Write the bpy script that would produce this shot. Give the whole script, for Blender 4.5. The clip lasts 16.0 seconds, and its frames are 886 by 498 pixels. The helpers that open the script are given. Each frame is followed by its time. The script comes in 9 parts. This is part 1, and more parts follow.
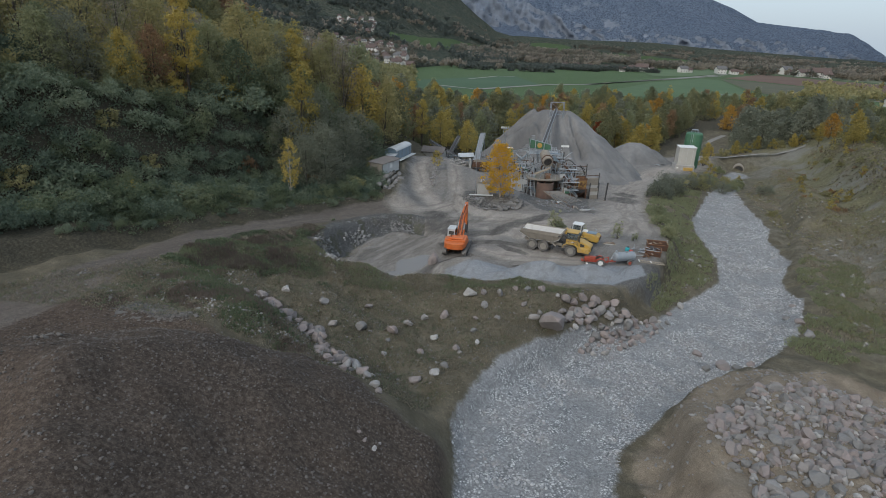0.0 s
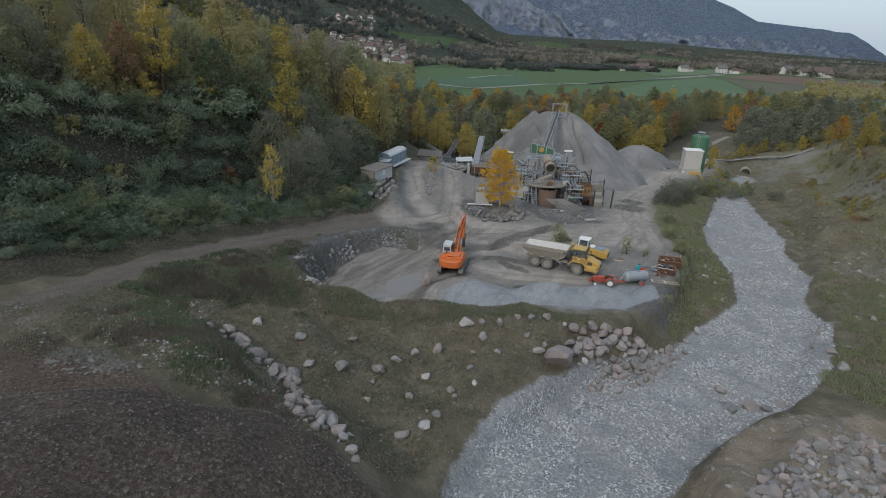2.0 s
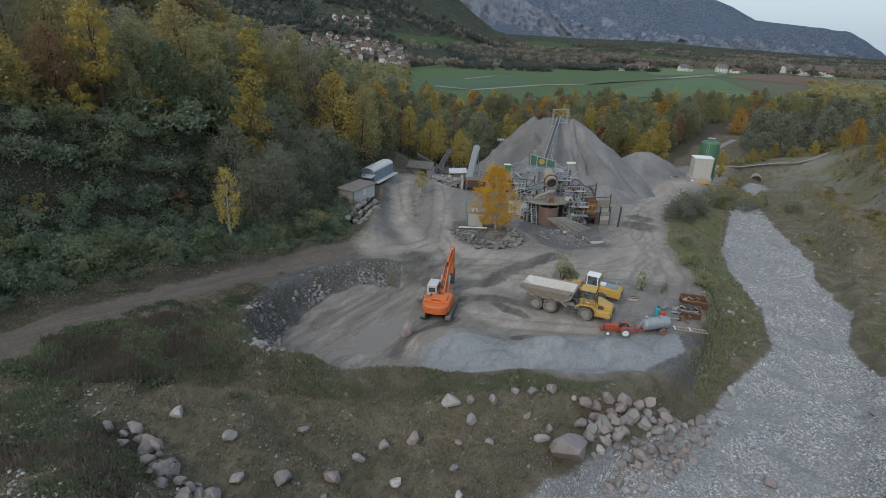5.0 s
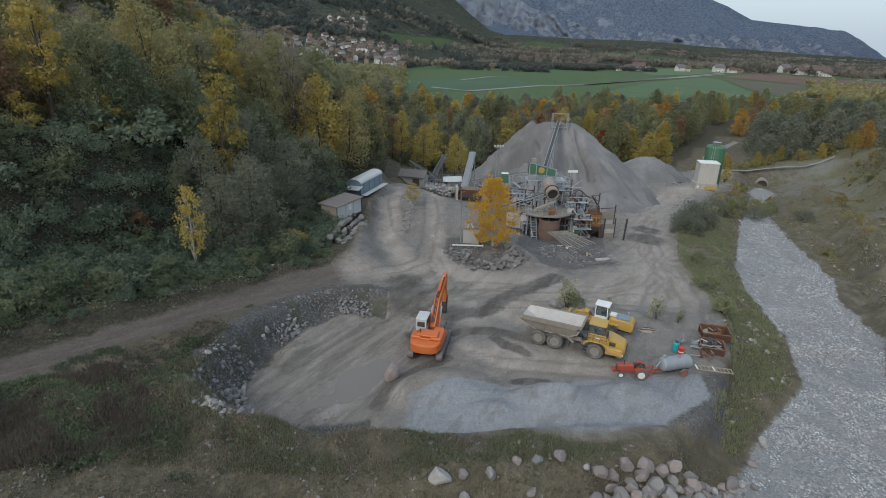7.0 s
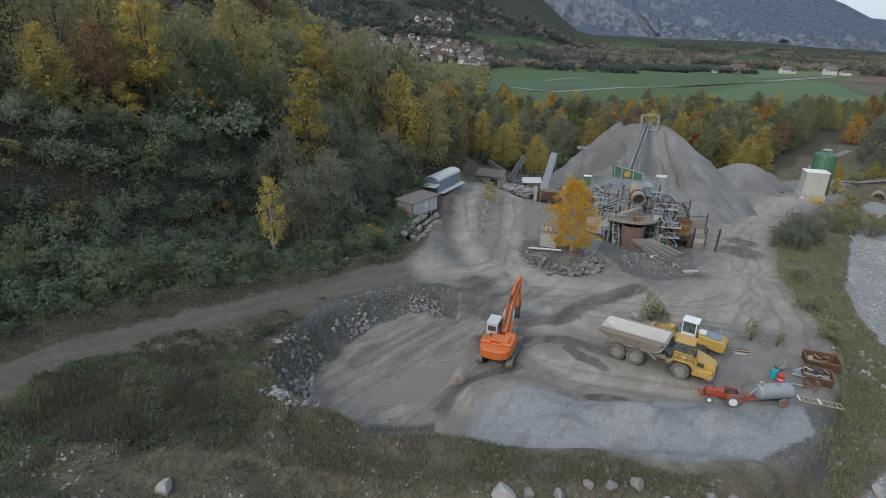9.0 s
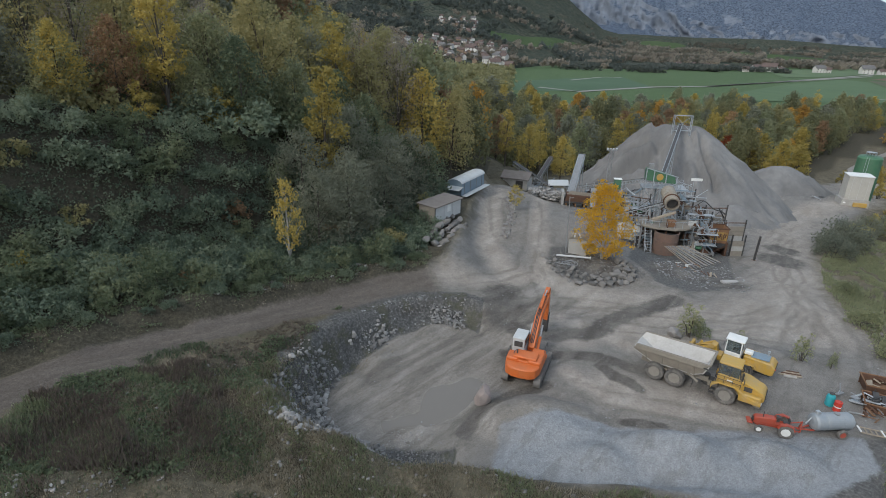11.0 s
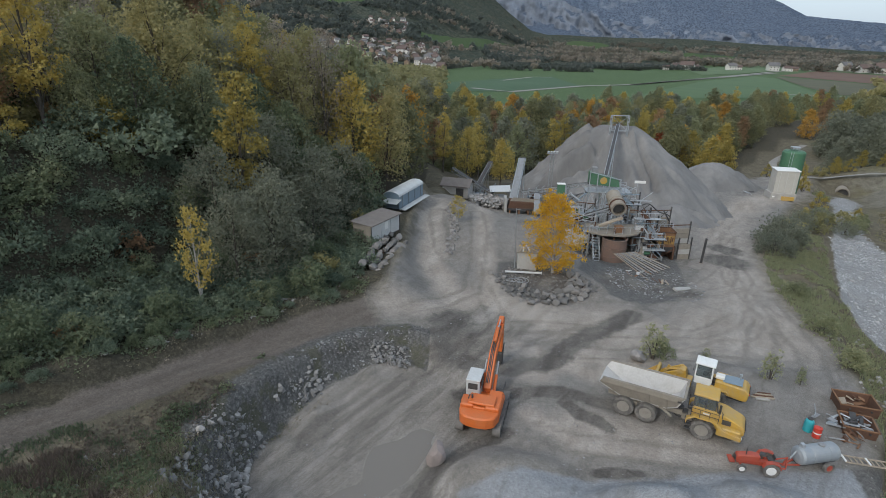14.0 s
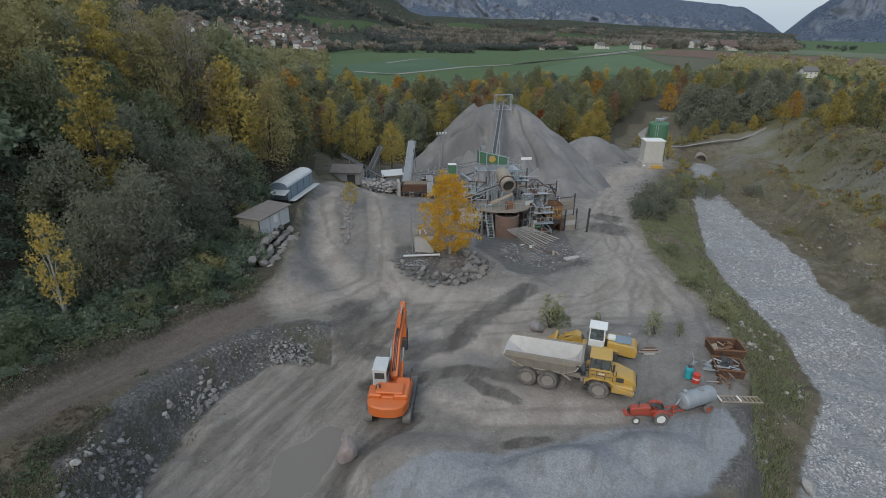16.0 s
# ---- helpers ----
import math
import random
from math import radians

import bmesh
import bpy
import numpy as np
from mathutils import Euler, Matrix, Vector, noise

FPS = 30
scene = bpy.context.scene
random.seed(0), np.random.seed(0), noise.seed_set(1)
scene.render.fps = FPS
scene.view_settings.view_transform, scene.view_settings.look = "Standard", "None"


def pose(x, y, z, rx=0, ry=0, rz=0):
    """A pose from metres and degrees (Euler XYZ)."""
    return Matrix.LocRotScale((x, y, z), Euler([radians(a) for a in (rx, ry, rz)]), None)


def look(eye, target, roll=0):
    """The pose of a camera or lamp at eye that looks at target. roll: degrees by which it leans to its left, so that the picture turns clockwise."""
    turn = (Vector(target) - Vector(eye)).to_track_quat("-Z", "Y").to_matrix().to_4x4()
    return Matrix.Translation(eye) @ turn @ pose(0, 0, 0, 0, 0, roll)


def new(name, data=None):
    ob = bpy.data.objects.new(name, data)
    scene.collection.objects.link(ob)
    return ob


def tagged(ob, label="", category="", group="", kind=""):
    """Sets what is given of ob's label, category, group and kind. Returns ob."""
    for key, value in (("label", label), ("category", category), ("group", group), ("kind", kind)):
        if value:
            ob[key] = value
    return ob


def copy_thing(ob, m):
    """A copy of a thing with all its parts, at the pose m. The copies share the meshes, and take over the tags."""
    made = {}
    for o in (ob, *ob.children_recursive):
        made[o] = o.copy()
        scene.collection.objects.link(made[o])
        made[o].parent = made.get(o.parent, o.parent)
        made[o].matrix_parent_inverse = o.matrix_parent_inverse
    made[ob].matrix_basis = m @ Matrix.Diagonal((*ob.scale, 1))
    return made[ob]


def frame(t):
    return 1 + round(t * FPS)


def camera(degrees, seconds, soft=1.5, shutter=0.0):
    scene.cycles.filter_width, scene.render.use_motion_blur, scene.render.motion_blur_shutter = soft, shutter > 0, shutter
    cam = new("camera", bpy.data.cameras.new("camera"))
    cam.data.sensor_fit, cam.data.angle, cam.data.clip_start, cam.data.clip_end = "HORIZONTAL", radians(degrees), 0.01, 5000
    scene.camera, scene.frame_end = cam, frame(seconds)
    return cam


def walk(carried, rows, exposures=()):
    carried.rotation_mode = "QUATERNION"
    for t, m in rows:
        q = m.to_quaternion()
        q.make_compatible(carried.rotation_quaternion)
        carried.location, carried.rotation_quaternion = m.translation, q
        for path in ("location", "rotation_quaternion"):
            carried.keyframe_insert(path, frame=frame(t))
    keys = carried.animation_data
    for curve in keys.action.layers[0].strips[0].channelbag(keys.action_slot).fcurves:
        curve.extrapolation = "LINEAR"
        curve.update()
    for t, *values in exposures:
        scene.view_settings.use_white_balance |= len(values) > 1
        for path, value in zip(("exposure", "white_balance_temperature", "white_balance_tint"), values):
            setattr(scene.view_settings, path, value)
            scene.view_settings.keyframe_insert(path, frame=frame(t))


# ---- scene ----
cam = camera(78.2, 16.0, soft=0.9)
PATH = [
    (0, (-2.852, -26.62, 29.506), (-2.8, -24.753, 28.791), 2.0),
    (0.5, (-2.687, -25.039, 29.547), (-2.634, -23.173, 28.831), 2.1),
    (1, (-2.485, -23.287, 29.549), (-2.431, -21.42, 28.832), 2.1),
    (1.5, (-2.297, -21.402, 29.541), (-2.243, -19.535, 28.824), 2.1),
    (2, (-2.163, -19.431, 29.567), (-2.108, -17.566, 28.848), 2.1),
    (2.5, (-1.903, -17.401, 29.586), (-1.849, -15.535, 28.866), 2.2),
    (3, (-1.614, -15.315, 29.58), (-1.559, -13.449, 28.86), 2.1),
    (3.5, (-1.316, -13.176, 29.68), (-1.26, -11.311, 28.961), 2.1),
    (4, (-0.946, -11.033, 29.761), (-0.89, -9.167, 29.042), 2.0),
    (6.5, (0.564, -1.049, 30.183), (0.628, 0.816, 29.464), 1.7),
    (7, (0.679, 0.961, 30.056), (0.747, 2.827, 29.339), 1.7),
    (7.5, (0.647, 2.252, 29.945), (0.655, 4.118, 29.228), 1.7),
    (8, (0.654, 2.684, 29.699), (0.561, 4.547, 28.978), 1.7),
    (8.5, (0.604, 2.743, 29.517), (0.455, 4.603, 28.796), 1.7),
    (9, (0.631, 2.78, 29.321), (0.427, 4.634, 28.599), 1.6),
    (11.5, (-0.296, 7.794, 28.846), (-0.585, 9.636, 28.122), 1.3),
    (12, (-0.573, 9.606, 28.799), (-0.873, 11.447, 28.077), 1.2),
    (12.5, (-0.784, 11.428, 28.83), (-1.091, 13.268, 28.11), 1.2),
    (13, (-0.954, 12.729, 28.859), (-1.211, 14.578, 28.14), 1.1),
    (13.5, (-0.874, 13.14, 28.835), (-1.049, 14.998, 28.116), 1.0),
    (14, (-0.825, 13.348, 28.774), (-0.892, 15.214, 28.058), 1.0),
    (14.5, (-0.692, 13.476, 28.753), (-0.625, 15.343, 28.04), 0.8),
    (15, (-0.645, 13.761, 28.68), (-0.44, 15.618, 27.968), 0.6),
    (15.5, (-0.612, 14.012, 28.657), (-0.333, 15.86, 27.945), 0.6),
    (16, (-0.576, 14.205, 28.544), (-0.274, 16.028, 27.78), 0.6),
]
walk(cam, [(t, look(eye, target, roll)) for t, eye, target, roll in PATH], [(0, 0.17, 6310, 6), (4, 0.17, 6310, 6), (8.5, 0.32, 6310, 6), (12, 0.42, 6310, 6), (14, 0.39, 6310, 6), (16, 0.18, 6310, 6)])

# ---- world and light: an overcast autumn afternoon ----
SUN_ELEV, SUN_TURN = radians(38), radians(215)
world = bpy.data.worlds.new("overcast_sky")
scene.world = world
world.use_nodes = True
wn = world.node_tree
for n in list(wn.nodes):
    wn.nodes.remove(n)
w_out = wn.nodes.new("ShaderNodeOutputWorld")
w_bg = wn.nodes.new("ShaderNodeBackground")
w_sky = wn.nodes.new("ShaderNodeTexSky")
w_sky.sky_type = "NISHITA"
w_sky.sun_disc = False
w_sky.sun_elevation, w_sky.sun_rotation = SUN_ELEV, SUN_TURN
w_sky.air_density, w_sky.dust_density, w_sky.ozone_density = 1.0, 4.0, 1.0
w_mix = wn.nodes.new("ShaderNodeMix")
w_mix.data_type = "RGBA"
w_mix.inputs[0].default_value = 0.6
w_mix.inputs[7].default_value = (5.0, 5.7, 6.6, 1)
wn.links.new(w_sky.outputs[0], w_mix.inputs[6])
wn.links.new(w_mix.outputs[2], w_bg.inputs[0])
w_bg.inputs[1].default_value = 0.135
wn.links.new(w_bg.outputs[0], w_out.inputs[0])

sun = new("sun", bpy.data.lights.new("sun", "SUN"))
sun.data.energy, sun.data.angle, sun.data.color = 0.9, radians(14), (1.0, 0.97, 0.93)
sun.matrix_world = look((0, 0, 0), (-math.sin(SUN_TURN) * math.cos(SUN_ELEV), -math.cos(SUN_TURN) * math.cos(SUN_ELEV), -math.sin(SUN_ELEV)))

# ---- materials ----
def nodes_of(name):
    m = bpy.data.materials.new(name)
    m.use_nodes = True
    return m, m.node_tree, m.node_tree.nodes["Principled BSDF"]


def add(nt, kind, **inputs):
    n = nt.nodes.new(kind)
    for k, v in inputs.items():
        n.inputs[k.replace("_", " ")].default_value = v
    return n


def noise_node(nt, scale, detail=4.0, rough=0.6, coords=None):
    n = add(nt, "ShaderNodeTexNoise", Scale=scale, Detail=detail, Roughness=rough)
    if coords is not None:
        nt.links.new(coords, n.inputs["Vector"])
    return n.outputs[0]


def ramp(nt, fac, stops):
    n = nt.nodes.new("ShaderNodeValToRGB")
    while len(n.color_ramp.elements) < len(stops):
        n.color_ramp.elements.new(0.5)
    for e, (p, c) in zip(n.color_ramp.elements, stops):
        e.position, e.color = p, (*c, 1) if len(c) == 3 else c
    nt.links.new(fac, n.inputs[0])
    return n.outputs[0]


def mix(nt, fac, a, b, how="MIX"):
    n = nt.nodes.new("ShaderNodeMix")
    n.data_type, n.blend_type = "RGBA", how
    for sock, v in ((n.inputs[0], fac), (n.inputs[6], a), (n.inputs[7], b)):
        if isinstance(v, bpy.types.NodeSocket):
            nt.links.new(v, sock)
        elif isinstance(v, (int, float)):
            sock.default_value = v
        else:
            sock.default_value = (*v, 1)
    return n.outputs[2]


def calc(nt, op, a, b=0.0, clamp=False):
    n = nt.nodes.new("ShaderNodeMath")
    n.operation, n.use_clamp = op, clamp
    for sock, v in ((n.inputs[0], a), (n.inputs[1], b)):
        if isinstance(v, bpy.types.NodeSocket):
            nt.links.new(v, sock)
        else:
            sock.default_value = v
    return n.outputs[0]


def bump(nt, bsdf, h, strength, dist):
    n = add(nt, "ShaderNodeBump", Strength=strength, Distance=dist)
    nt.links.new(h, n.inputs["Height"])
    nt.links.new(n.outputs[0], bsdf.inputs["Normal"])


def plain(name, color, rough=0.6, metal=0.0, wear=0.35, scale=3.0, dirt=(0.2, 0.18, 0.16), relief=0.15):
    """Paint, steel, rubber and the like: a colour with dust and grime in patches at two scales."""
    m, nt, b = nodes_of(name)
    co = nt.nodes.new("ShaderNodeTexCoord").outputs["Object"]
    big, fine = noise_node(nt, scale, 5, 0.65, co), noise_node(nt, scale * 9, 3, 0.6, co)
    patch = ramp(nt, calc(nt, "ADD", calc(nt, "MULTIPLY", big, 0.75), calc(nt, "MULTIPLY", fine, 0.25)), [(0.42, (0, 0, 0)), (0.72, (1, 1, 1))])
    shade = mix(nt, calc(nt, "MULTIPLY", fine, 0.5), color, tuple(c * 0.6 for c in color))
    nt.links.new(mix(nt, calc(nt, "MULTIPLY", patch, wear), shade, dirt), b.inputs["Base Color"])
    nt.links.new(calc(nt, "ADD", rough, calc(nt, "MULTIPLY", patch, 0.25), True), b.inputs["Roughness"])
    b.inputs["Metallic"].default_value = metal
    bump(nt, b, fine, relief, 0.02)
    return m


def leafy(name, stops, rough=0.65):
    """Foliage: each leaf takes its own tone, each tree its own cast; thin blades let light through."""
    m, nt, b = nodes_of(name)
    geo, info = nt.nodes.new("ShaderNodeNewGeometry"), nt.nodes.new("ShaderNodeObjectInfo")
    r = calc(nt, "ADD", calc(nt, "MULTIPLY", geo.outputs["Random Per Island"], 0.38), calc(nt, "ADD", calc(nt, "MULTIPLY", info.outputs["Random"], 0.5), 0.06))
    col = ramp(nt, r, [((i + 0.5) / len(stops), c) for i, c in enumerate(stops)])
    nt.links.new(col, b.inputs["Base Color"])
    b.inputs["Roughness"].default_value = rough
    b.inputs["Specular IOR Level"].default_value = 0.2
    thin, blend = nt.nodes.new("ShaderNodeBsdfTranslucent"), nt.nodes.new("ShaderNodeMixShader")
    nt.links.new(col, thin.inputs["Color"])
    blend.inputs[0].default_value = 0.6
    nt.links.new(b.outputs[0], blend.inputs[1])
    nt.links.new(thin.outputs[0], blend.inputs[2])
    nt.links.new(blend.outputs[0], nt.nodes["Material Output"].inputs["Surface"])
    return m


def stone(name, stops, scale=1.5, relief=0.5):
    m, nt, b = nodes_of(name)
    geo, info = nt.nodes.new("ShaderNodeNewGeometry"), nt.nodes.new("ShaderNodeObjectInfo")
    co = nt.nodes.new("ShaderNodeTexCoord").outputs["Object"]
    isl = calc(nt, "FRACT", calc(nt, "ADD", geo.outputs["Random Per Island"], info.outputs["Random"]))
    n1, n2 = noise_node(nt, scale, 6, 0.65, co), noise_node(nt, scale * 7, 4, 0.6, co)
    col = ramp(nt, isl, [((i + 0.5) / len(stops), c) for i, c in enumerate(stops)])
    col = mix(nt, ramp(nt, n1, [(0.35, (0, 0, 0)), (0.7, (1, 1, 1))]), col, mix(nt, 0.55, col, (0.12, 0.11, 0.1)))
    col = mix(nt, calc(nt, "MULTIPLY", n2, 0.3), col, mix(nt, 0.5, col, (0.5, 0.48, 0.46)))
    nt.links.new(col, b.inputs["Base Color"])
    b.inputs["Roughness"].default_value = 0.9
    bump(nt, b, n2, relief, 0.05)
    return m


def land_material():
    """The ground: cover taken from the mesh's own masks, broken up by noise at three scales."""
    m, nt, b = nodes_of("land")
    pos = nt.nodes.new("ShaderNodeTexCoord").outputs["Object"]
    big, mid, fine = noise_node(nt, 0.05, 5, 0.6, pos), noise_node(nt, 0.45, 6, 0.65, pos), noise_node(nt, 4.0, 6, 0.75, pos)
    vor = add(nt, "ShaderNodeTexVoronoi", Scale=3.2)
    nt.links.new(pos, vor.inputs["Vector"])
    cell = vor.outputs["Color"]
    # streaks along the wheel tracks
    wav = add(nt, "ShaderNodeMapping")
    wav.vector_type = "TEXTURE"
    wav.inputs["Scale"].default_value = (1.0, 4.5, 1)
    wav.inputs["Rotation"].default_value = (0, 0, radians(-30))
    nt.links.new(pos, wav.inputs[0])
    streak = noise_node(nt, 0.55, 5, 0.62, wav.outputs[0])

    def mask(name, soft=0.16, lean=0.0):
        a = nt.nodes.new("ShaderNodeAttribute")
        a.attribute_name = name
        v = calc(nt, "ADD", a.outputs["Fac"], calc(nt, "MULTIPLY", calc(nt, "SUBTRACT", mid, 0.5), 0.9))
        v = calc(nt, "ADD", v, calc(nt, "MULTIPLY", calc(nt, "SUBTRACT", fine, 0.5), 0.35))
        return ramp(nt, v, [(0.5 - soft + lean, (0, 0, 0)), (0.5 + soft + lean, (1, 1, 1))])

    grass = ramp(nt, mid, [(0.28, (0.070, 0.062, 0.041)), (0.45, (0.110, 0.095, 0.065)), (0.6, (0.154, 0.131, 0.093)), (0.76, (0.216, 0.186, 0.140))])
    grass = mix(nt, ramp(nt, fine, [(0.38, (0, 0, 0)), (0.62, (0.75, 0.75, 0.75))]), grass, (0.092, 0.081, 0.060))
    dry = ramp(nt, fine, [(0.38, (0.066, 0.066, 0.036)), (0.5, (0.138, 0.128, 0.072)), (0.62, (0.235, 0.212, 0.135))])
    dry = mix(nt, ramp(nt, big, [(0.50, (0, 0, 0)), (0.60, (0.7, 0.7, 0.7))]), dry, mix(nt, fine, (0.13, 0.125, 0.115), (0.27, 0.258, 0.24)))
    grass = mix(nt, mask("dry", 0.25), grass, dry)
    soil = ramp(nt, fine, [(0.30, (0.034, 0.025, 0.0195)), (0.47, (0.066, 0.050, 0.039)), (0.60, (0.110, 0.087, 0.070)), (0.76, (0.165, 0.140, 0.118))])
    soil = mix(nt, ramp(nt, big, [(0.40, (0, 0, 0)), (0.62, (0.6, 0.6, 0.6))]), soil, mix(nt, 0.5, soil, (0.085, 0.060, 0.046)))
    tan_ = ramp(nt, mid, [(0.3, (0.16, 0.125, 0.09)), (0.7, (0.30, 0.25, 0.19))])
    tan_ = mix(nt, calc(nt, "MULTIPLY", fine, 0.5), tan_, (0.13, 0.11, 0.09))
    # long, thin smears that scraping buckets and tyres leave
    thin = add(nt, "ShaderNodeMapping")
    thin.vector_type = "TEXTURE"
    thin.inputs["Scale"].default_value = (1.0, 9.0, 1)
    thin.inputs["Rotation"].default_value = (0, 0, radians(-34))
    nt.links.new(pos, thin.inputs[0])
    smear = noise_node(nt, 0.9, 4, 0.6, thin.outputs[0])
    yard = ramp(nt, mid, [(0.32, (0.172, 0.155, 0.139)), (0.5, (0.203, 0.185, 0.167)), (0.68, (0.236, 0.215, 0.195))])
    yard = mix(nt, ramp(nt, big, [(0.42, (0, 0, 0)), (0.6, (1, 1, 1))]), yard, mix(nt, 0.5, yard, (0.180, 0.175, 0.170)))
    yard = mix(nt, calc(nt, "MULTIPLY", ramp(nt, streak, [(0.52, (0, 0, 0)), (0.57, (1, 1, 1))]), 0.4), yard, (0.128, 0.117, 0.107))
    dust = ramp(nt, streak, [(0.35, (0.250, 0.219, 0.191)), (0.50, (0.302, 0.268, 0.236)), (0.62, (0.355, 0.317, 0.281))])
    dust = mix(nt, calc(nt, "MULTIPLY", fine, 0.3), dust, (0.21, 0.19, 0.17))
    wet = mix(nt, ramp(nt, streak, [(0.40, (0, 0, 0)), (0.58, (1, 1, 1))]), (0.085, 0.077, 0.070), (0.150, 0.136, 0.122))
    wet = mix(nt, calc(nt, "MULTIPLY", ramp(nt, fine, [(0.5, (0, 0, 0)), (0.66, (1, 1, 1))]), 0.3), wet, (0.22, 0.205, 0.19))
    mud = ramp(nt, streak, [(0.36, (0.150, 0.136, 0.121)), (0.46, (0.200, 0.182, 0.163)), (0.56, (0.238, 0.217, 0.196)), (0.66, (0.275, 0.254, 0.232))])
    mud = mix(nt, calc(nt, "MULTIPLY", ramp(nt, smear, [(0.50, (0, 0, 0)), (0.60, (1, 1, 1))]), 0.36), mud, (0.098, 0.086, 0.075))
    mud = mix(nt, calc(nt, "MULTIPLY", ramp(nt, smear, [(0.36, (1, 1, 1)), (0.42, (0, 0, 0))]), 0.5), mud, (0.225, 0.208, 0.19))
    road = ramp(nt, fine, [(0.3, (0.100, 0.085, 0.073)), (0.75, (0.178, 0.153, 0.132))])
    road = mix(nt, calc(nt, "MULTIPLY", mid, 0.4), road, (0.115, 0.093, 0.077))
    road = mix(nt, calc(nt, "MULTIPLY", ramp(nt, smear, [(0.50, (0, 0, 0)), (0.58, (1, 1, 1))]), 0.35), road, (0.075, 0.062, 0.053))
    skirt = ramp(nt, fine, [(0.32, (0.066, 0.064, 0.062)), (0.5, (0.112, 0.107, 0.102)), (0.68, (0.185, 0.178, 0.17))])
    scree = ramp(nt, fine, [(0.34, (0.052, 0.051, 0.049)), (0.5, (0.096, 0.093, 0.089)), (0.66, (0.180, 0.174, 0.167))])
    scree = mix(nt, ramp(nt, mid, [(0.50, (0, 0, 0)), (0.60, (0.7, 0.7, 0.7))]), scree, (0.075, 0.074, 0.048))
    grey = mix(nt, ramp(nt, fine, [(0.3, (0, 0, 0)), (0.7, (1, 1, 1))]), (0.205, 0.211, 0.221), (0.258, 0.265, 0.277))
    grey = mix(nt, ramp(nt, smear, [(0.52, (0, 0, 0)), (0.60, (0.45, 0.45, 0.45))]), grey, (0.15, 0.148, 0.147))
    flow = add(nt, "ShaderNodeMapping")
    flow.vector_type = "TEXTURE"
    flow.inputs["Scale"].default_value = (1.0, 2.6, 1)
    flow.inputs["Rotation"].default_value = (0, 0, radians(-38))
    nt.links.new(pos, flow.inputs[0])
    drift, lobes = noise_node(nt, 0.22, 6, 0.66, flow.outputs[0]), noise_node(nt, 1.1, 5, 0.7, flow.outputs[0])
    vor2 = add(nt, "ShaderNodeTexVoronoi", Scale=5.5)
    nt.links.new(pos, vor2.inputs["Vector"])
    grey_cell = nt.nodes.new("ShaderNodeRGBToBW")
    nt.links.new(vor2.outputs["Color"], grey_cell.inputs[0])
    cobble = ramp(nt, grey_cell.outputs[0], [(0.1, (0.19, 0.191, 0.193)), (0.45, (0.375, 0.376, 0.376)), (0.8, (0.61, 0.608, 0.60))])
    cobble = mix(nt, ramp(nt, vor2.outputs["Distance"], [(0.30, (0, 0, 0)), (0.60, (0.7, 0.7, 0.7))]), cobble, (0.10, 0.10, 0.104))
    sand = ramp(nt, fine, [(0.33, (0.155, 0.154, 0.154)), (0.5, (0.235, 0.234, 0.234)), (0.66, (0.335, 0.334, 0.334))])
    sand = mix(nt, ramp(nt, lobes, [(0.36, (0.55, 0.55, 0.55)), (0.46, (0, 0, 0))]), sand, (0.115, 0.115, 0.117))
    river = mix(nt, ramp(nt, calc(nt, "ADD", calc(nt, "MULTIPLY", drift, 0.62), calc(nt, "MULTIPLY", lobes, 0.38)), [(0.455, (0, 0, 0)), (0.515, (1, 1, 1))]), cobble, sand)
    meadow = mix(nt, big, (0.060, 0.098, 0.040), (0.080, 0.118, 0.052))
    litter = ramp(nt, fine, [(0.34, (0.034, 0.031, 0.022)), (0.5, (0.058, 0.052, 0.037)), (0.66, (0.098, 0.084, 0.061))])
    col = grass
    for name, c in (("litter", litter), ("tan", tan_), ("soil", soil), ("road", road), ("yard", yard), ("pale", dust), ("skirt", skirt), ("mud", mud), ("wet", wet), ("scree", scree), ("grey", grey), ("river", river), ("meadow", meadow)):
        col = mix(nt, mask(name, 0.34 if name in ("pale", "yard") else 0.12 if name == "wet" else 0.06 if name == "meadow" else 0.14), col, c)
    # wheel ruts pressed into the dust, darker and damp
    rut = nt.nodes.new("ShaderNodeAttribute")
    rut.attribute_name = "rut"
    rutted = ramp(nt, calc(nt, "MULTIPLY", rut.outputs["Fac"], calc(nt, "ADD", 0.35, calc(nt, "MULTIPLY", mid, 1.3))), [(0.22, (0, 0, 0)), (0.75, (1, 1, 1))])
    col = mix(nt, calc(nt, "MULTIPLY", rutted, 0.42), col, mix(nt, 0.5, (0.105, 0.094, 0.085), mix(nt, 1.0, col, (0.55, 0.54, 0.53), "MULTIPLY")))
    # single grains and small stones
    grit, speck = noise_node(nt, 13.0, 3, 0.8, pos), noise_node(nt, 1.7, 5, 0.75, pos)
    col = mix(nt, 1.0, col, ramp(nt, grit, [(0.30, (0.62, 0.62, 0.62)), (0.5, (1.0, 1.0, 1.0)), (0.70, (1.45, 1.44, 1.42))]), "MULTIPLY")
    col = mix(nt, 1.0, col, ramp(nt, speck, [(0.30, (0.86, 0.86, 0.86)), (0.5, (1.0, 1.0, 1.0)), (0.70, (1.13, 1.13, 1.12))]), "MULTIPLY")
    nt.links.new(col, b.inputs["Base Color"])
    b.inputs["Roughness"].default_value = 0.95
    b.inputs["Specular IOR Level"].default_value = 0.2
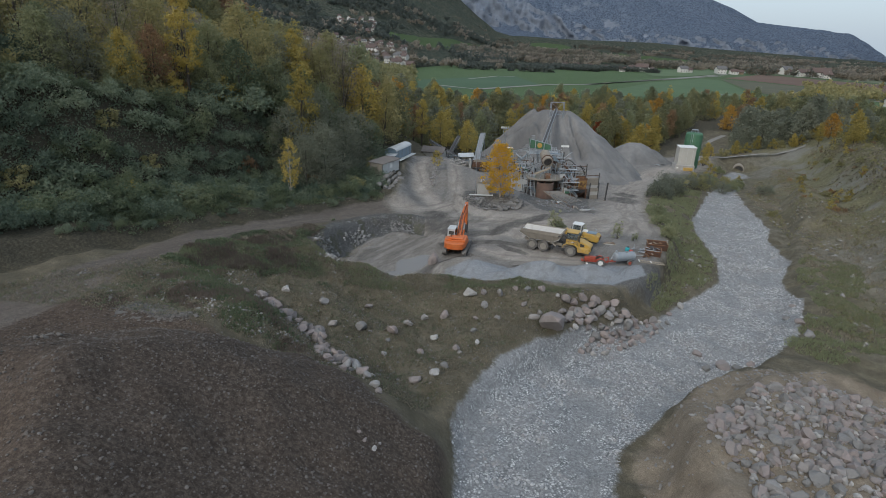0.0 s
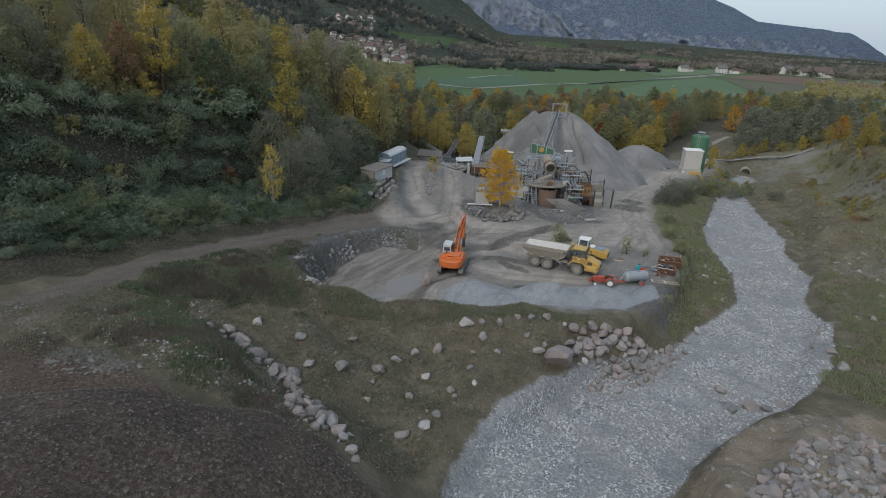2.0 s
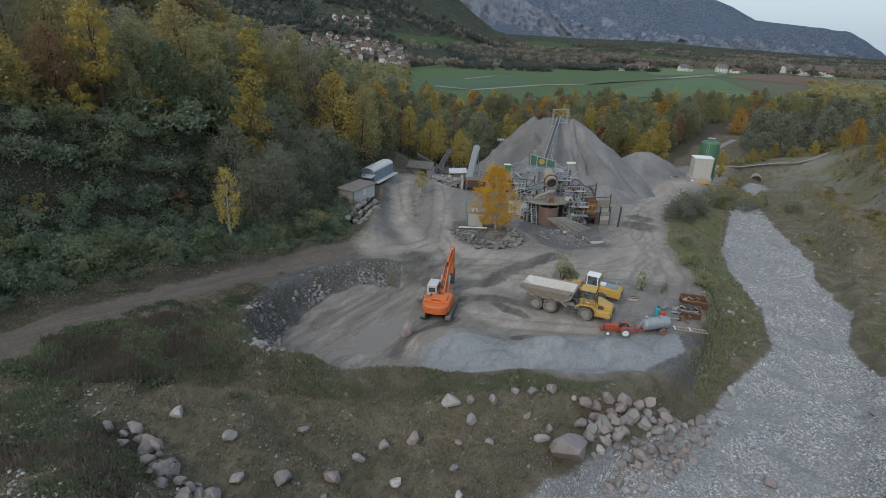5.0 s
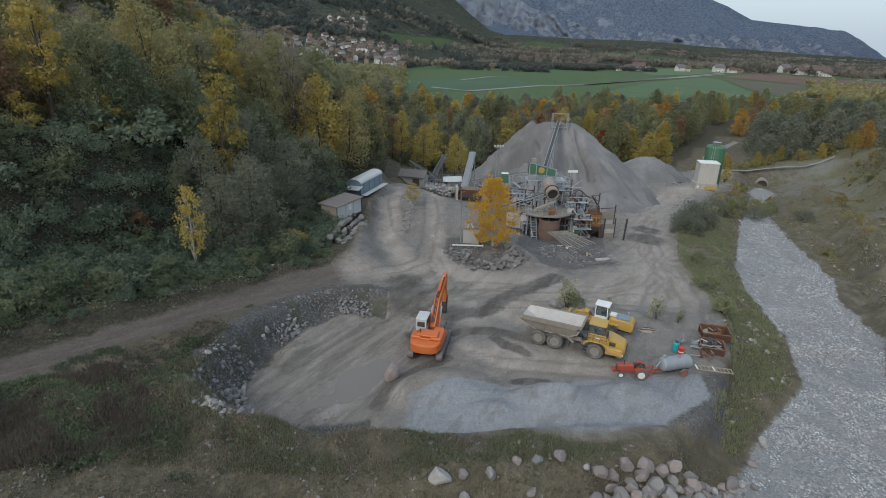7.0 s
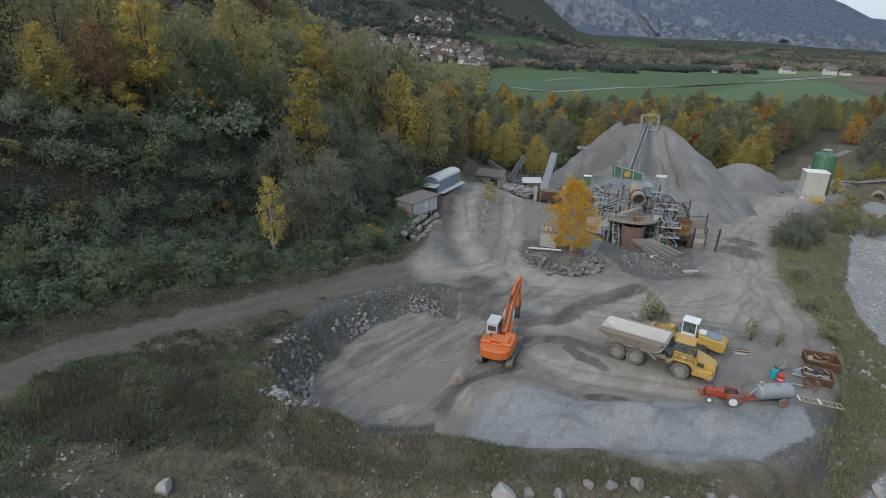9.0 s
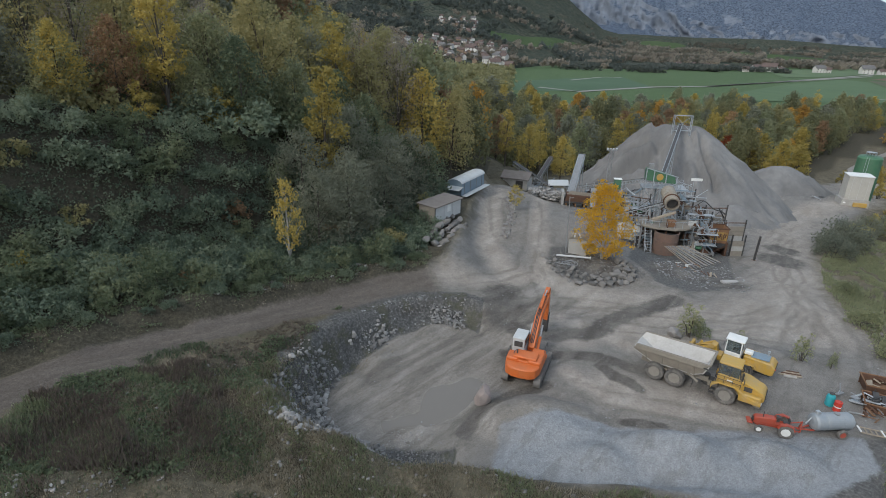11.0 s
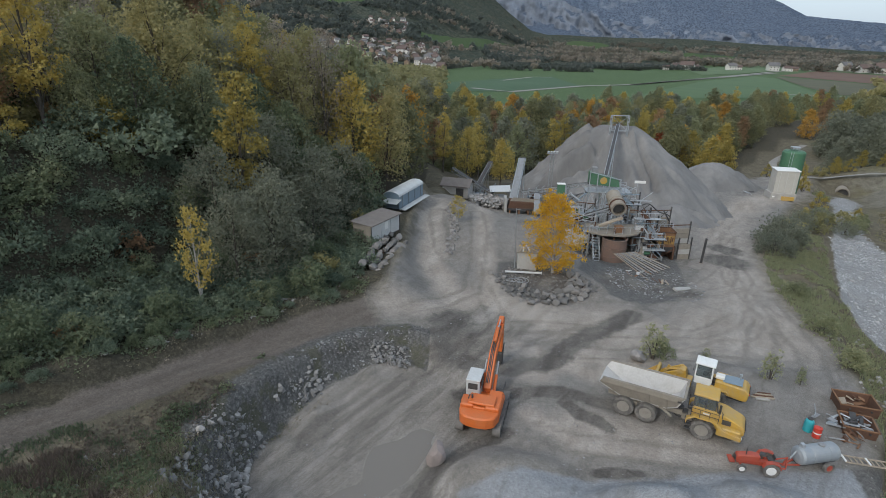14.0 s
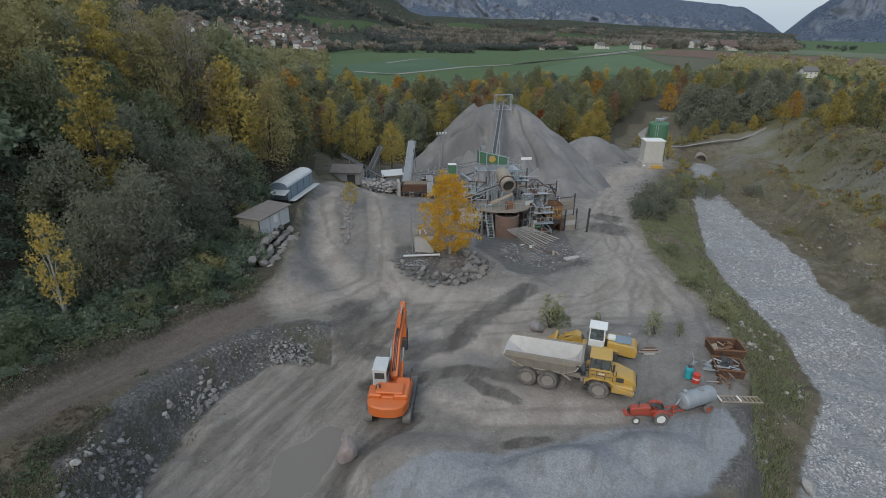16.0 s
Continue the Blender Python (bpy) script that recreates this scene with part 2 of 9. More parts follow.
    bump(nt, b, calc(nt, "ADD", fine, calc(nt, "MULTIPLY", vor.outputs["Distance"], 0.6)), 0.55, 0.12)
    return m


LAND = land_material()
BARK = plain("bark", (0.10, 0.085, 0.07), 0.9, wear=0.5, scale=2, dirt=(0.05, 0.045, 0.04))
PALE_BARK = plain("birch_bark", (0.45, 0.43, 0.40), 0.8, wear=0.6, scale=2, dirt=(0.1, 0.09, 0.08))
LEAF = {
    "dark": leafy("dark_green_leaves", [(0.104, 0.131, 0.088), (0.152, 0.186, 0.114), (0.204, 0.235, 0.144), (0.269, 0.287, 0.175)]),
    "wood": leafy("green_leaves", [(0.185, 0.209, 0.133), (0.246, 0.265, 0.161), (0.315, 0.322, 0.187), (0.394, 0.382, 0.217)]),
    "grey": leafy("grey_green_leaves", [(0.154, 0.167, 0.131), (0.211, 0.222, 0.167), (0.257, 0.265, 0.198), (0.309, 0.308, 0.230)]),
    "olive": leafy("olive_leaves", [(0.255, 0.245, 0.132), (0.310, 0.290, 0.150), (0.370, 0.332, 0.166), (0.435, 0.375, 0.178)]),
    "faded": leafy("faded_olive_leaves", [(0.165, 0.175, 0.108), (0.215, 0.218, 0.122), (0.275, 0.262, 0.140), (0.345, 0.305, 0.155)]),
    "yellow": leafy("yellow_leaves", [(0.300, 0.250, 0.084), (0.400, 0.322, 0.103), (0.490, 0.388, 0.121), (0.580, 0.455, 0.149)]),
    "gold": leafy("golden_leaves", [(0.330, 0.200, 0.062), (0.440, 0.262, 0.073), (0.520, 0.318, 0.083), (0.610, 0.390, 0.107)]),
    "bright": leafy("bright_golden_leaves", [(0.430, 0.250, 0.022), (0.540, 0.325, 0.027), (0.620, 0.375, 0.032), (0.700, 0.445, 0.052)]),
    "rust": leafy("rust_leaves", [(0.212, 0.145, 0.103), (0.290, 0.189, 0.118), (0.373, 0.243, 0.140), (0.455, 0.306, 0.164)]),
    "red": leafy("red_leaves", [(0.264, 0.084, 0.042), (0.336, 0.108, 0.048), (0.396, 0.144, 0.060)]),
    "brown": leafy("bare_twigs", [(0.273, 0.240, 0.197), (0.349, 0.303, 0.242), (0.431, 0.371, 0.287)]),
    # distance haze in the leaf colour: greyer and bluer than near leaves
    "far": leafy("hazed_distant_leaves", [(0.098, 0.116, 0.108), (0.128, 0.143, 0.126), (0.165, 0.165, 0.136), (0.215, 0.180, 0.138)]),
    "dry": leafy("dry_grass_blades", [(0.150, 0.138, 0.098), (0.222, 0.198, 0.144), (0.305, 0.266, 0.200), (0.395, 0.340, 0.262)]),
    "brush": leafy("dead_brush", [(0.150, 0.122, 0.104), (0.195, 0.158, 0.132), (0.245, 0.200, 0.166)]),
    "deep": leafy("shaded_green_leaves", [(0.109, 0.143, 0.111), (0.159, 0.201, 0.149), (0.219, 0.264, 0.185), (0.293, 0.324, 0.226)]),
}
ROCK = stone("grey_rock", [(0.17, 0.165, 0.158), (0.22, 0.21, 0.203), (0.145, 0.142, 0.138), (0.26, 0.245, 0.235), (0.205, 0.18, 0.17)])
PINK_ROCK = stone("pinkish_rock", [(0.235, 0.188, 0.175), (0.295, 0.240, 0.225), (0.20, 0.172, 0.165)])
PALE_ROCK = stone("pale_rock", [(0.33, 0.315, 0.30), (0.42, 0.405, 0.385), (0.27, 0.25, 0.24)])
BLUE_ROCK = stone("blue_grey_rock", [(0.115, 0.12, 0.127), (0.17, 0.173, 0.18), (0.23, 0.233, 0.24), (0.31, 0.31, 0.315)])
PEBBLE = stone("river_pebble", [(0.24, 0.245, 0.255), (0.35, 0.352, 0.36), (0.45, 0.45, 0.457), (0.55, 0.55, 0.55), (0.31, 0.29, 0.285)], 3)
DRY_EARTH = stone("dry_earth", [(0.115, 0.102, 0.090), (0.150, 0.134, 0.120), (0.090, 0.078, 0.068)])
RUBBLE = stone("quarry_rubble", [(0.175, 0.17, 0.165), (0.25, 0.243, 0.235), (0.33, 0.32, 0.31), (0.145, 0.143, 0.142)])
DARK_ROCK = stone("dark_rock", [(0.075, 0.072, 0.069), (0.105, 0.10, 0.095), (0.14, 0.132, 0.125), (0.19, 0.18, 0.17)])
CLOD = stone("earth_clod", [(0.050, 0.039, 0.031), (0.072, 0.056, 0.045), (0.085, 0.067, 0.055), (0.115, 0.094, 0.079)], 3)


# ---- terrain: lines of known height, blended ----
# each: half width, then (x, y, z) along the line
LINES = {}
LINES["river"] = (6.0, [(-6, -50, 7), (2, -12, 2.6), (7, 6, 0.3), (16, 19, -1.8), (28, 31, -3.2), (40, 46, -4.6), (54, 66, -5.8), (70, 88, -7.2), (95, 130, -11.2), (116, 176, -15.8), (122, 190, -16.6)])
LINES["right_toe"] = (0.5, [(20, -14, 7), (21, 2, 5.2), (26, 12, 2.6), (36, 21, -1.0), (55, 44, -3.4), (67, 65, -4.4), (82, 88, -5.5), (106, 128, -9.5), (136, 190, -13)])
LINES["right_mid"] = (1.0, [(79, 83, -1.2), (100, 118, -3.5)])
LINES["right_crest"] = (2.0, [(60, -30, 16), (75, 20, 10), (100, 70, 8), (122, 110, 5), (150, 160, 1), (175, 215, -5)])
LINES["left_bank"] = (0.5, [(-12, -40, 9), (-5, 1, 4.0), (-3, 10, 1.8), (3, 19, 0.8), (12, 28, 0.5), (22, 34, -1.0)])
LINES["gully"] = (0.5, [(-14, 23.8, 4.5), (-7.2, 18.9, 1.5), (-2, 17, 1.2)])
LINES["slope"] = (0.5, [(-9, 26, 2.4), (-2, 24, 0.9), (5, 26, 0.9)])
LINES["berm"] = (0.8, [(-24, 31, 6.2), (-17, 31.5, 4.8), (-6.5, 32, 3.2), (2, 32.5, 2.6), (12, 33.5, 2.0), (20, 36, 0.8)])
LINES["pit"] = (4.5, [(-7, 41.5, -0.6), (-4, 50, -0.4)])
LINES["pit_rim"] = (0.3, [(-6, 59.5, 1.3), (-14.5, 54.5, 2.6), (-18.8, 46, 3.9), (-18.5, 36, 5.0)])
LINES["bar"] = (0.6, [(16, -10, 6.0), (17.7, 2.6, 4.8), (19.8, 12.6, 1.5), (29, 17.8, 0.2)])
LINES["ledge"] = (1.0, [(-30, 16, 8.8), (-22, 14, 8.2)])
LINES["yard"] = (7.0, [(0, 44, -0.2), (12, 46, 0), (22, 46, 0), (18, 58, 0), (6, 60, 0)])
LINES["yard_up"] = (5.0, [(6, 66, 0.2), (24, 66, -0.7), (33, 74, -2.0), (40, 90, -4.2), (50, 120, -7.2), (62, 150, -10.4)])
LINES["yard_edge"] = (0.8, [(27, 43.5, 0), (31, 49, -0.1), (34.5, 56, -0.4), (37.5, 64, -1.0), (39.5, 73, -2.0)])
LINES["plant"] = (4.0, [(13, 80, 0.0), (21, 84, -1.8), (27, 88, -3.6), (28, 102, -4.8), (36, 108, -5.6), (38, 130, -8)])
LINES["back"] = (6.0, [(2, 120, -2.5), (20, 145, -8), (50, 170, -12), (75, 160, -9.5), (92, 168, -11)])
LINES["ramp"] = (2.5, [(2, 70, 0.6), (-3, 80, 1.4), (-5, 92, 2.2), (-5, 108, 2.0), (-4, 125, 0)])
LINES["sheds"] = (1.5, [(-11.5, 78, 3.8), (-9.5, 100, 3.9), (-10, 116, 3)])
LINES["road"] = (2.2, [(4, 66, 0.3), (-5, 63, 1.5), (-12.5, 57.5, 2.6), (-18.7, 49.4, 4.0), (-25, 41, 5.6), (-30, 33, 6.9), (-38, 20, 8.6), (-60, -20, 12)])
LINES["road_hill"] = (1.0, [(-11, 70, 3.6), (-17, 62, 4.0), (-23, 55, 5.0), (-29, 47, 6.6), (-36, 38, 8.4), (-45, 24, 10.5), (-66, -14, 14)])
LINES["wood"] = (6.0, [(-34, 140, 7), (-37, 105, 14), (-45, 78, 17.5), (-60, 55, 23), (-100, 20, 31)])
LINES["wood_top"] = (10.0, [(-60, 200, 8), (-80, 150, 27), (-100, 100, 42), (-160, 40, 58)])
LINES["far_wood"] = (15.0, [(-30, 190, -12), (40, 215, -15), (100, 235, -18), (190, 260, -18)])
LINES["valley"] = (40.0, [(-300, 620, -12), (0, 480, -18), (300, 480, -18), (700, 500, -18)])
LINES["island"] = (1.5, [(6.5, 79.5, 0.7), (11.5, 79.5, 0.8)])
LINES["dam"] = (1.2, [(98, 183, -12), (112, 194, -11.8), (128, 197, -11), (147, 200, -8.8)])


def inside(x, y, poly):
    """Signed distance to a closed outline, positive inside."""
    res = np.zeros(x.shape, bool)
    best = np.full(x.shape, 1e18)
    for (x0, y0), (x1, y1) in zip(poly, poly[1:] + poly[:1]):
        cross = ((y0 > y) != (y1 > y)) & (x < (x1 - x0) * (y - y0) / ((y1 - y0) or 1e-9) + x0)
        res ^= cross
        dx, dy = x1 - x0, y1 - y0
        t = np.clip(((x - x0) * dx + (y - y0) * dy) / (dx * dx + dy * dy), 0, 1)
        best = np.minimum(best, (x - x0 - t * dx) ** 2 + (y - y0 - t * dy) ** 2)
    return np.where(res, 1, -1) * np.sqrt(best)


def _poly_dist(x, y, pts):
    best = np.full(x.shape, 1e18)
    zz = np.zeros(x.shape)
    for (x0, y0, z0), (x1, y1, z1) in zip(pts, pts[1:]):
        dx, dy = x1 - x0, y1 - y0
        t = np.clip(((x - x0) * dx + (y - y0) * dy) / (dx * dx + dy * dy), 0, 1)
        d = (x - x0 - t * dx) ** 2 + (y - y0 - t * dy) ** 2
        near = d < best
        best = np.where(near, d, best)
        zz = np.where(near, z0 + t * (z1 - z0), zz)
    return np.sqrt(best), zz


def height(x, y):
    """The smooth lie of the land at plan places x, y."""
    x, y = np.asarray(x, float), np.asarray(y, float)
    num, den = np.zeros(x.shape), np.zeros(x.shape)
    for half, pts in LINES.values():
        d, z = _poly_dist(x, y, pts)
        d = np.maximum(d - half, 0)
        w = 1 / (d * d + 0.6) ** 1.6
        num += w * z
        den += w
    h = num / den
    # the tipped soil mound: a ridge with an even fall on its sides
    d, _ = _poly_dist(x, y, MOUND_RIDGE)
    tip = 15.2 - 0.62 * np.sqrt(d * d + 2.0)
    tip = tip - np.clip(inside(x, y, RIVER) + 1.5, 0, 6) * 1.2
    gap = tip - h
    h = np.where(d < 40, h + 0.5 * (gap + np.sqrt(gap * gap + 0.5)) - 0.18 * np.exp(-gap * gap), h)
    # the dug pit: a level floor with a steep bank round its wooded sides
    wide = 2.3 + 2.6 * np.clip((43 - y) / 4, 0, 1) * np.clip((-8 - x) / 4, 0, 1)
    k = np.clip((inside(x, y, PIT_FLOOR) + wide) / (wide + 0.2), 0, 1)
    k = k * k * (3 - 2 * k)
    h = h * (1 - k) + np.minimum(h, -0.42) * k
    far = np.clip((np.hypot(x, y) - 420) / 300, 0, 1)
    return h * (1 - far) + far * -18.0


# ---- land cover ----
MOUND_RIDGE = [(-70, -8, 0), (-42, -5, 0), (-20.5, -2, 0), (-18.6, -9, 0), (-17, -34, 0)]
PIT_FLOOR = [(-5.5, 59.0), (-9.3, 57.4), (-12.0, 54.2), (-14.1, 50.4), (-15.6, 46.5), (-16.0, 43.8), (-15.2, 41.0), (-13.6, 39.0), (-10.3, 38.0), (-4.4, 38.6), (-1.5, 41), (0, 47), (0, 54)]
RIVER = [(-10, -60), (-3, -14), (-0.5, 3), (-0.8, 9), (1, 13.3), (4, 19), (9, 23.4), (15, 28.5), (27, 35.6), (33, 42.3), (43, 51), (49, 63.5), (52.5, 80), (56, 89), (78, 126), (92, 146), (110, 176), (119, 189),
         (126, 188), (114, 172), (100, 148), (90, 133), (80, 108), (72, 86), (67, 78), (61.5, 62), (54.6, 53.5), (49, 40), (41, 29), (36, 25), (29, 21.5), (22.3, 16.8), (18, 12.8), (12.7, 7.6), (10.6, 2.6), (9, -14), (2, -60)]
YARD = [(-6, 58.5), (-11, 52), (-13, 46), (-13.5, 39), (-11, 36), (-4, 35), (4, 34.6), (14, 35.2), (21, 37.5), (26, 41), (31.5, 48), (35.5, 56), (38.5, 64), (39, 71), (44, 90), (52, 108), (66, 130),
        (82, 150), (97, 172), (118, 200), (126, 222), (118, 224), (104, 205), (86, 186), (60, 188), (30, 160), (10, 136), (0, 120), (-7.5, 112), (-8.2, 95), (-8, 81), (-9, 71), (-9, 62)]
ROAD = [(2, 69), (-6, 67.5), (-11, 65.2), (-14, 62), (-17, 58.5), (-22.3, 50.9), (-26.8, 43.5), (-30.5, 37.9), (-33.2, 32.8), (-35.2, 24), (-38.2, 14.5), (-62, -24), (-56, -26), (-33.4, 9), (-30.6, 16.6), (-31.0, 22), (-31.0, 26), (-29.9, 30.2), (-27.8, 35.0), (-24.4, 41.0), (-20.4, 47.8), (-15.2, 53.8), (-9.4, 59.4), (-4, 61.5), (4, 62)]
MOUND = [(-60, -60), (-44, 2), (-34.8, 10.2), (-31.6, 14.6), (-28.6, 15.4), (-23, 12), (-17.5, 9.8), (-13.5, 10.6), (-11, 10.2), (-8.5, 9), (-6, 6), (-4, 4.5), (-1.5, 4.5), (-1, -4), (-4, -60)]
BAR = [(12, 1), (13.5, 7), (19, 12), (23, 16), (30, 19.5), (37, 20), (44, 17), (60, 8), (60, -60), (9, -60)]
HEAP = [(-1, 36.2), (5, 35.2), (14, 35.6), (21, 38), (27.5, 42.5), (28, 46), (22, 45.5), (12, 44), (4, 43.5), (-0.5, 42)]
PIT = [(-8, 57), (-12, 51), (-14, 44), (-13.5, 39), (-10, 36.5), (-3, 36), (-0.5, 42), (0.5, 50), (3, 58), (8, 66), (2, 70), (-4, 66)]
WET = [(44, 99, 1.5, 1.5), (-1.5, 62.5, 3.0, 5.0), (10.6, 44.6, 2.4, 0.6), (44, 100, 4, 5), (47, 108, 3.0, 4), (10.5, 77.3, 5.6, 4.0), (22, 83, 4.5, 4.0), (28, 82, 4.5, 3.0)]
WET_LINES = [(0.8, [(8.4, 52.6, 0), (9.4, 51.0, 0), (10.6, 50.5, 0), (11.4, 49.4, 0)]), (1.5, [(0, 58, 0), (3.8, 57.3, 0), (7.7, 58.6, 0), (12.9, 64.2, 0), (19.3, 70.2, 0)]), (1.0, [(-0.8, 53.7, 0), (3.7, 53.6, 0), (8.6, 54.2, 0), (11.9, 52.7, 0)]), (0.8, [(-3.5, 41, 0), (-2.0, 44, 0), (0.4, 47.0, 0), (3.2, 48.6, 0)])]
RUTS = [[(-36.4, 13), (-33.8, 23), (-32.0, 31.2), (-29.6, 36.6), (-26.1, 42.3), (-21.4, 49.3), (-16.2, 56.0), (-12, 61.3), (-7, 65), (0, 72), (1.5, 84), (2, 100)], [(-29.4, 36.3), (-25.8, 42.2), (-21.0, 49.0), (-15.6, 55.4), (-10, 60.6), (-5, 62.6), (4, 64.6), (14, 66), (25, 66.5), (33, 73), (41, 90), (51, 118), (66, 146)],
        [(-5, 57), (0, 60), (6, 60.5), (13, 65), (20, 70), (28, 78.8), (38, 86), (46, 104)], [(-12, 47), (-8.5, 52.5), (-3, 57.5), (3, 64), (2, 74), (-3, 84), (-5, 100)], [(-11, 43), (-8.8, 49.5), (-4.5, 55), (2, 61), (9, 63.5)], [(1, 50), (5, 53.6), (11, 53), (18, 54.5), (26, 58.5), (33, 66), (38, 80)],
        [(3, 49), (8, 47.5), (14, 46.5), (21, 46.0), (27, 49), (32, 56), (36, 66), (40, 82)], [(9, 61), (15, 60), (22, 63), (30, 68), (36, 76)], [(20, 61), (28, 60.7), (35.7, 61.5), (37, 70), (39, 84)], [(-7, 38), (-9.5, 44), (-9.6, 49), (-6, 54)], [(24, 92), (34, 96), (44, 108), (58, 132)], [(30, 84), (38, 94), (48, 112), (70, 140), (96, 168)]]
LANE_OUT = [(121, 222), (124, 232), (127, 241), (131, 250), (138, 259), (146, 268), (157, 281), (169, 294)]
LUMPS = [(2.5, 43.6, 5.4, 3.0, 1.7), (12.6, 40.9, 4.8, 2.6, 2.0), (19.6, 42.0, 3.6, 2.0, 1.2), (7.0, 39.5, 3.5, 2.0, 0.9)]
WOODLAND = [(-9.5, 72), (-10, 65.5), (-14.5, 60.5), (-20.8, 51.3), (-27.3, 42.8), (-32.3, 34.8), (-40.3, 21.3), (-70, -10), (-130, 20), (-130, 120), (-90, 190), (-40, 200), (10, 186), (-10, 150), (-9, 110), (-9.5, 90)]
WOODS_FAR = [(-34, 176), (6, 183), (36, 201), (72, 211), (108, 232), (160, 300), (330, 350), (400, 420), (100, 345), (40, 306), (-40, 280), (-80, 225)]
GRAVEL_SLIP = [(23, 44.5), (27, 46), (31.5, 47), (33, 45.5), (27.5, 40), (24, 38), (20, 38.5), (20, 42)]
DAM_TOP = [(100, 188), (106, 192), (111.6, 195.2), (119, 196.6), (126.3, 196.8), (133, 196), (139.4, 195.6), (147, 198), (155.8, 203), (166, 208)]
TIP = [(-28, 13.2), (-27, 14.2), (-24.2, 14.2), (-21.2, 11.9), (-21.0, 10.7), (-23.6, 11.3), (-25.6, 12.2)]
SKIRT = [(15.5, 85), (17.6, 79), (17.6, 75.5), (20, 73.5), (26.5, 76.5), (31.2, 84), (33.5, 93), (36, 102), (33, 110), (18, 112), (17, 104), (19, 95)]
ISLAND = [(3.4, 77), (4.8, 73.4), (7.2, 71.4), (11, 71.6), (13.8, 73.8), (15.4, 79), (14.6, 84), (4, 82)]
TRAFFIC = [(7.0, [(12, 65, 0), (26, 66, 0), (34, 66, 0), (37, 76, 0)]), (2.6, [(-5, 108, 0), (-5.2, 92, 0), (-4.5, 80, 0), (-2, 72, 0)]), (7.5, [(2, 69.5, 0), (10, 66.5, 0), (24, 66, 0), (33, 74, 0), (41, 90, 0), (51, 118, 0), (66, 146, 0), (92, 168, 0), (118, 214, 0)]),
           (2.4, [(3, 108, 0), (2.5, 92, 0), (2.5, 82, 0), (3, 71, 0)]), (4.0, [(-8, 66, 0), (0, 68, 0), (8, 68, 0)]), (3.0, [(6, 57, 0), (12, 61, 0), (15, 56, 0)]), (3.0, [(9, 50, 0), (14, 48.5, 0), (19, 46.5, 0)]), (2.2, [(4, 62, 0), (12, 57, 0), (22, 62.5, 0), (30, 67, 0)]), (1.6, [(5, 51, 0), (9, 47.5, 0), (15, 46.5, 0)])]
LANES = [[(0.5, -4.55), (4.5, -4.78), (11.5, -4.05), (16, -3.72), (22, -2.95), (26, -2.38), (29.6, -1.82), (31.5, -1.62)], [(16, -3.72), (24, -2.72), (28, -2.2)], [(28, -3.95), (33, -3.9), (39, -3.62), (47, -3.45)], [(3.6, -3.7), (6.5, -3.30), (8.4, -3.28)]]


def rough_noise(x, y, size, seed):
    """Smooth random relief in -1..1 with lumps of that size."""
    u, v = np.asarray(x) / size + seed * 17.3, np.asarray(y) / size - seed * 9.1
    iu, iv = np.floor(u).astype(np.int64), np.floor(v).astype(np.int64)
    fu, fv = u - iu, v - iv
    fu, fv = fu * fu * (3 - 2 * fu), fv * fv * (3 - 2 * fv)

    def lat(a, b):
        h = (a * 374761393 + b * 668265263 + seed * 1442695) & 0xFFFFFFFF
        h = ((h ^ (h >> 13)) * 1274126177) & 0xFFFFFFFF
        return ((h ^ (h >> 16)) & 0xFFFF) / 32767.5 - 1

    return (lat(iu, iv) * (1 - fu) + lat(iu + 1, iv) * fu) * (1 - fv) + (lat(iu, iv + 1) * (1 - fu) + lat(iu + 1, iv + 1) * fu) * fv


def ground_z(x, y):
    """The land with its relief: ruts and lumps, rougher off the worked ground."""
    x, y = np.asarray(x, float), np.asarray(y, float)
    near = np.clip(1 - (np.hypot(x, y - 40) - 130) / 120, 0, 1)
    flat = np.clip(np.maximum(inside(x, y, YARD), inside(x, y, ROAD)) / 2 + 0.5, 0, 1)
    wild = 0.55 * rough_noise(x, y, 5.0, 1) + 0.28 * rough_noise(x, y, 1.9, 2) + 0.12 * rough_noise(x, y, 0.9, 3)
    tame = 0.10 * rough_noise(x, y, 6.0, 4) + 0.035 * rough_noise(x, y, 1.3, 5)
    riv = np.clip(inside(x, y, RIVER) / 2 + 0.3, 0, 1)
    bed = 0.30 * rough_noise(x * 0.7 + y * 0.7, (y - x) * 0.4, 2.2, 6) + 0.16 * rough_noise(x, y, 1.2, 7)
    rel = wild * (1 - flat) + tame * flat
    rel = rel * (1 - riv) + (bed - 0.35) * riv
    heap = np.clip(inside(x, y, HEAP) / 2.5, 0, 1)
    heap = heap * heap * (3 - 2 * heap)
    tipped = np.max([h * np.clip(1.15 - np.hypot((x - a) / c, (y - b) / e) + 0.10 * rough_noise(x, y, 1.6, 11), 0, 1) for a, b, c, e, h in LUMPS], 0)
    pud = np.clip(1.6 - 1.2 * np.hypot((x + 5.5 - 0.35 * (y - 45.3)) / 2.5, (y - 45.3) / 3.9) + 0.35 * rough_noise(x, y, 2.1, 9) + 0.2 * rough_noise(x, y, 0.9, 10), 0, 1)
    rel = rel * (1 - pud) - pud * (0.10 + height(x, y) + 0.55)
    return height(x, y) + near * (rel + heap * (0.35 + 0.12 * rough_noise(x, y, 4.5, 8)) + tipped)


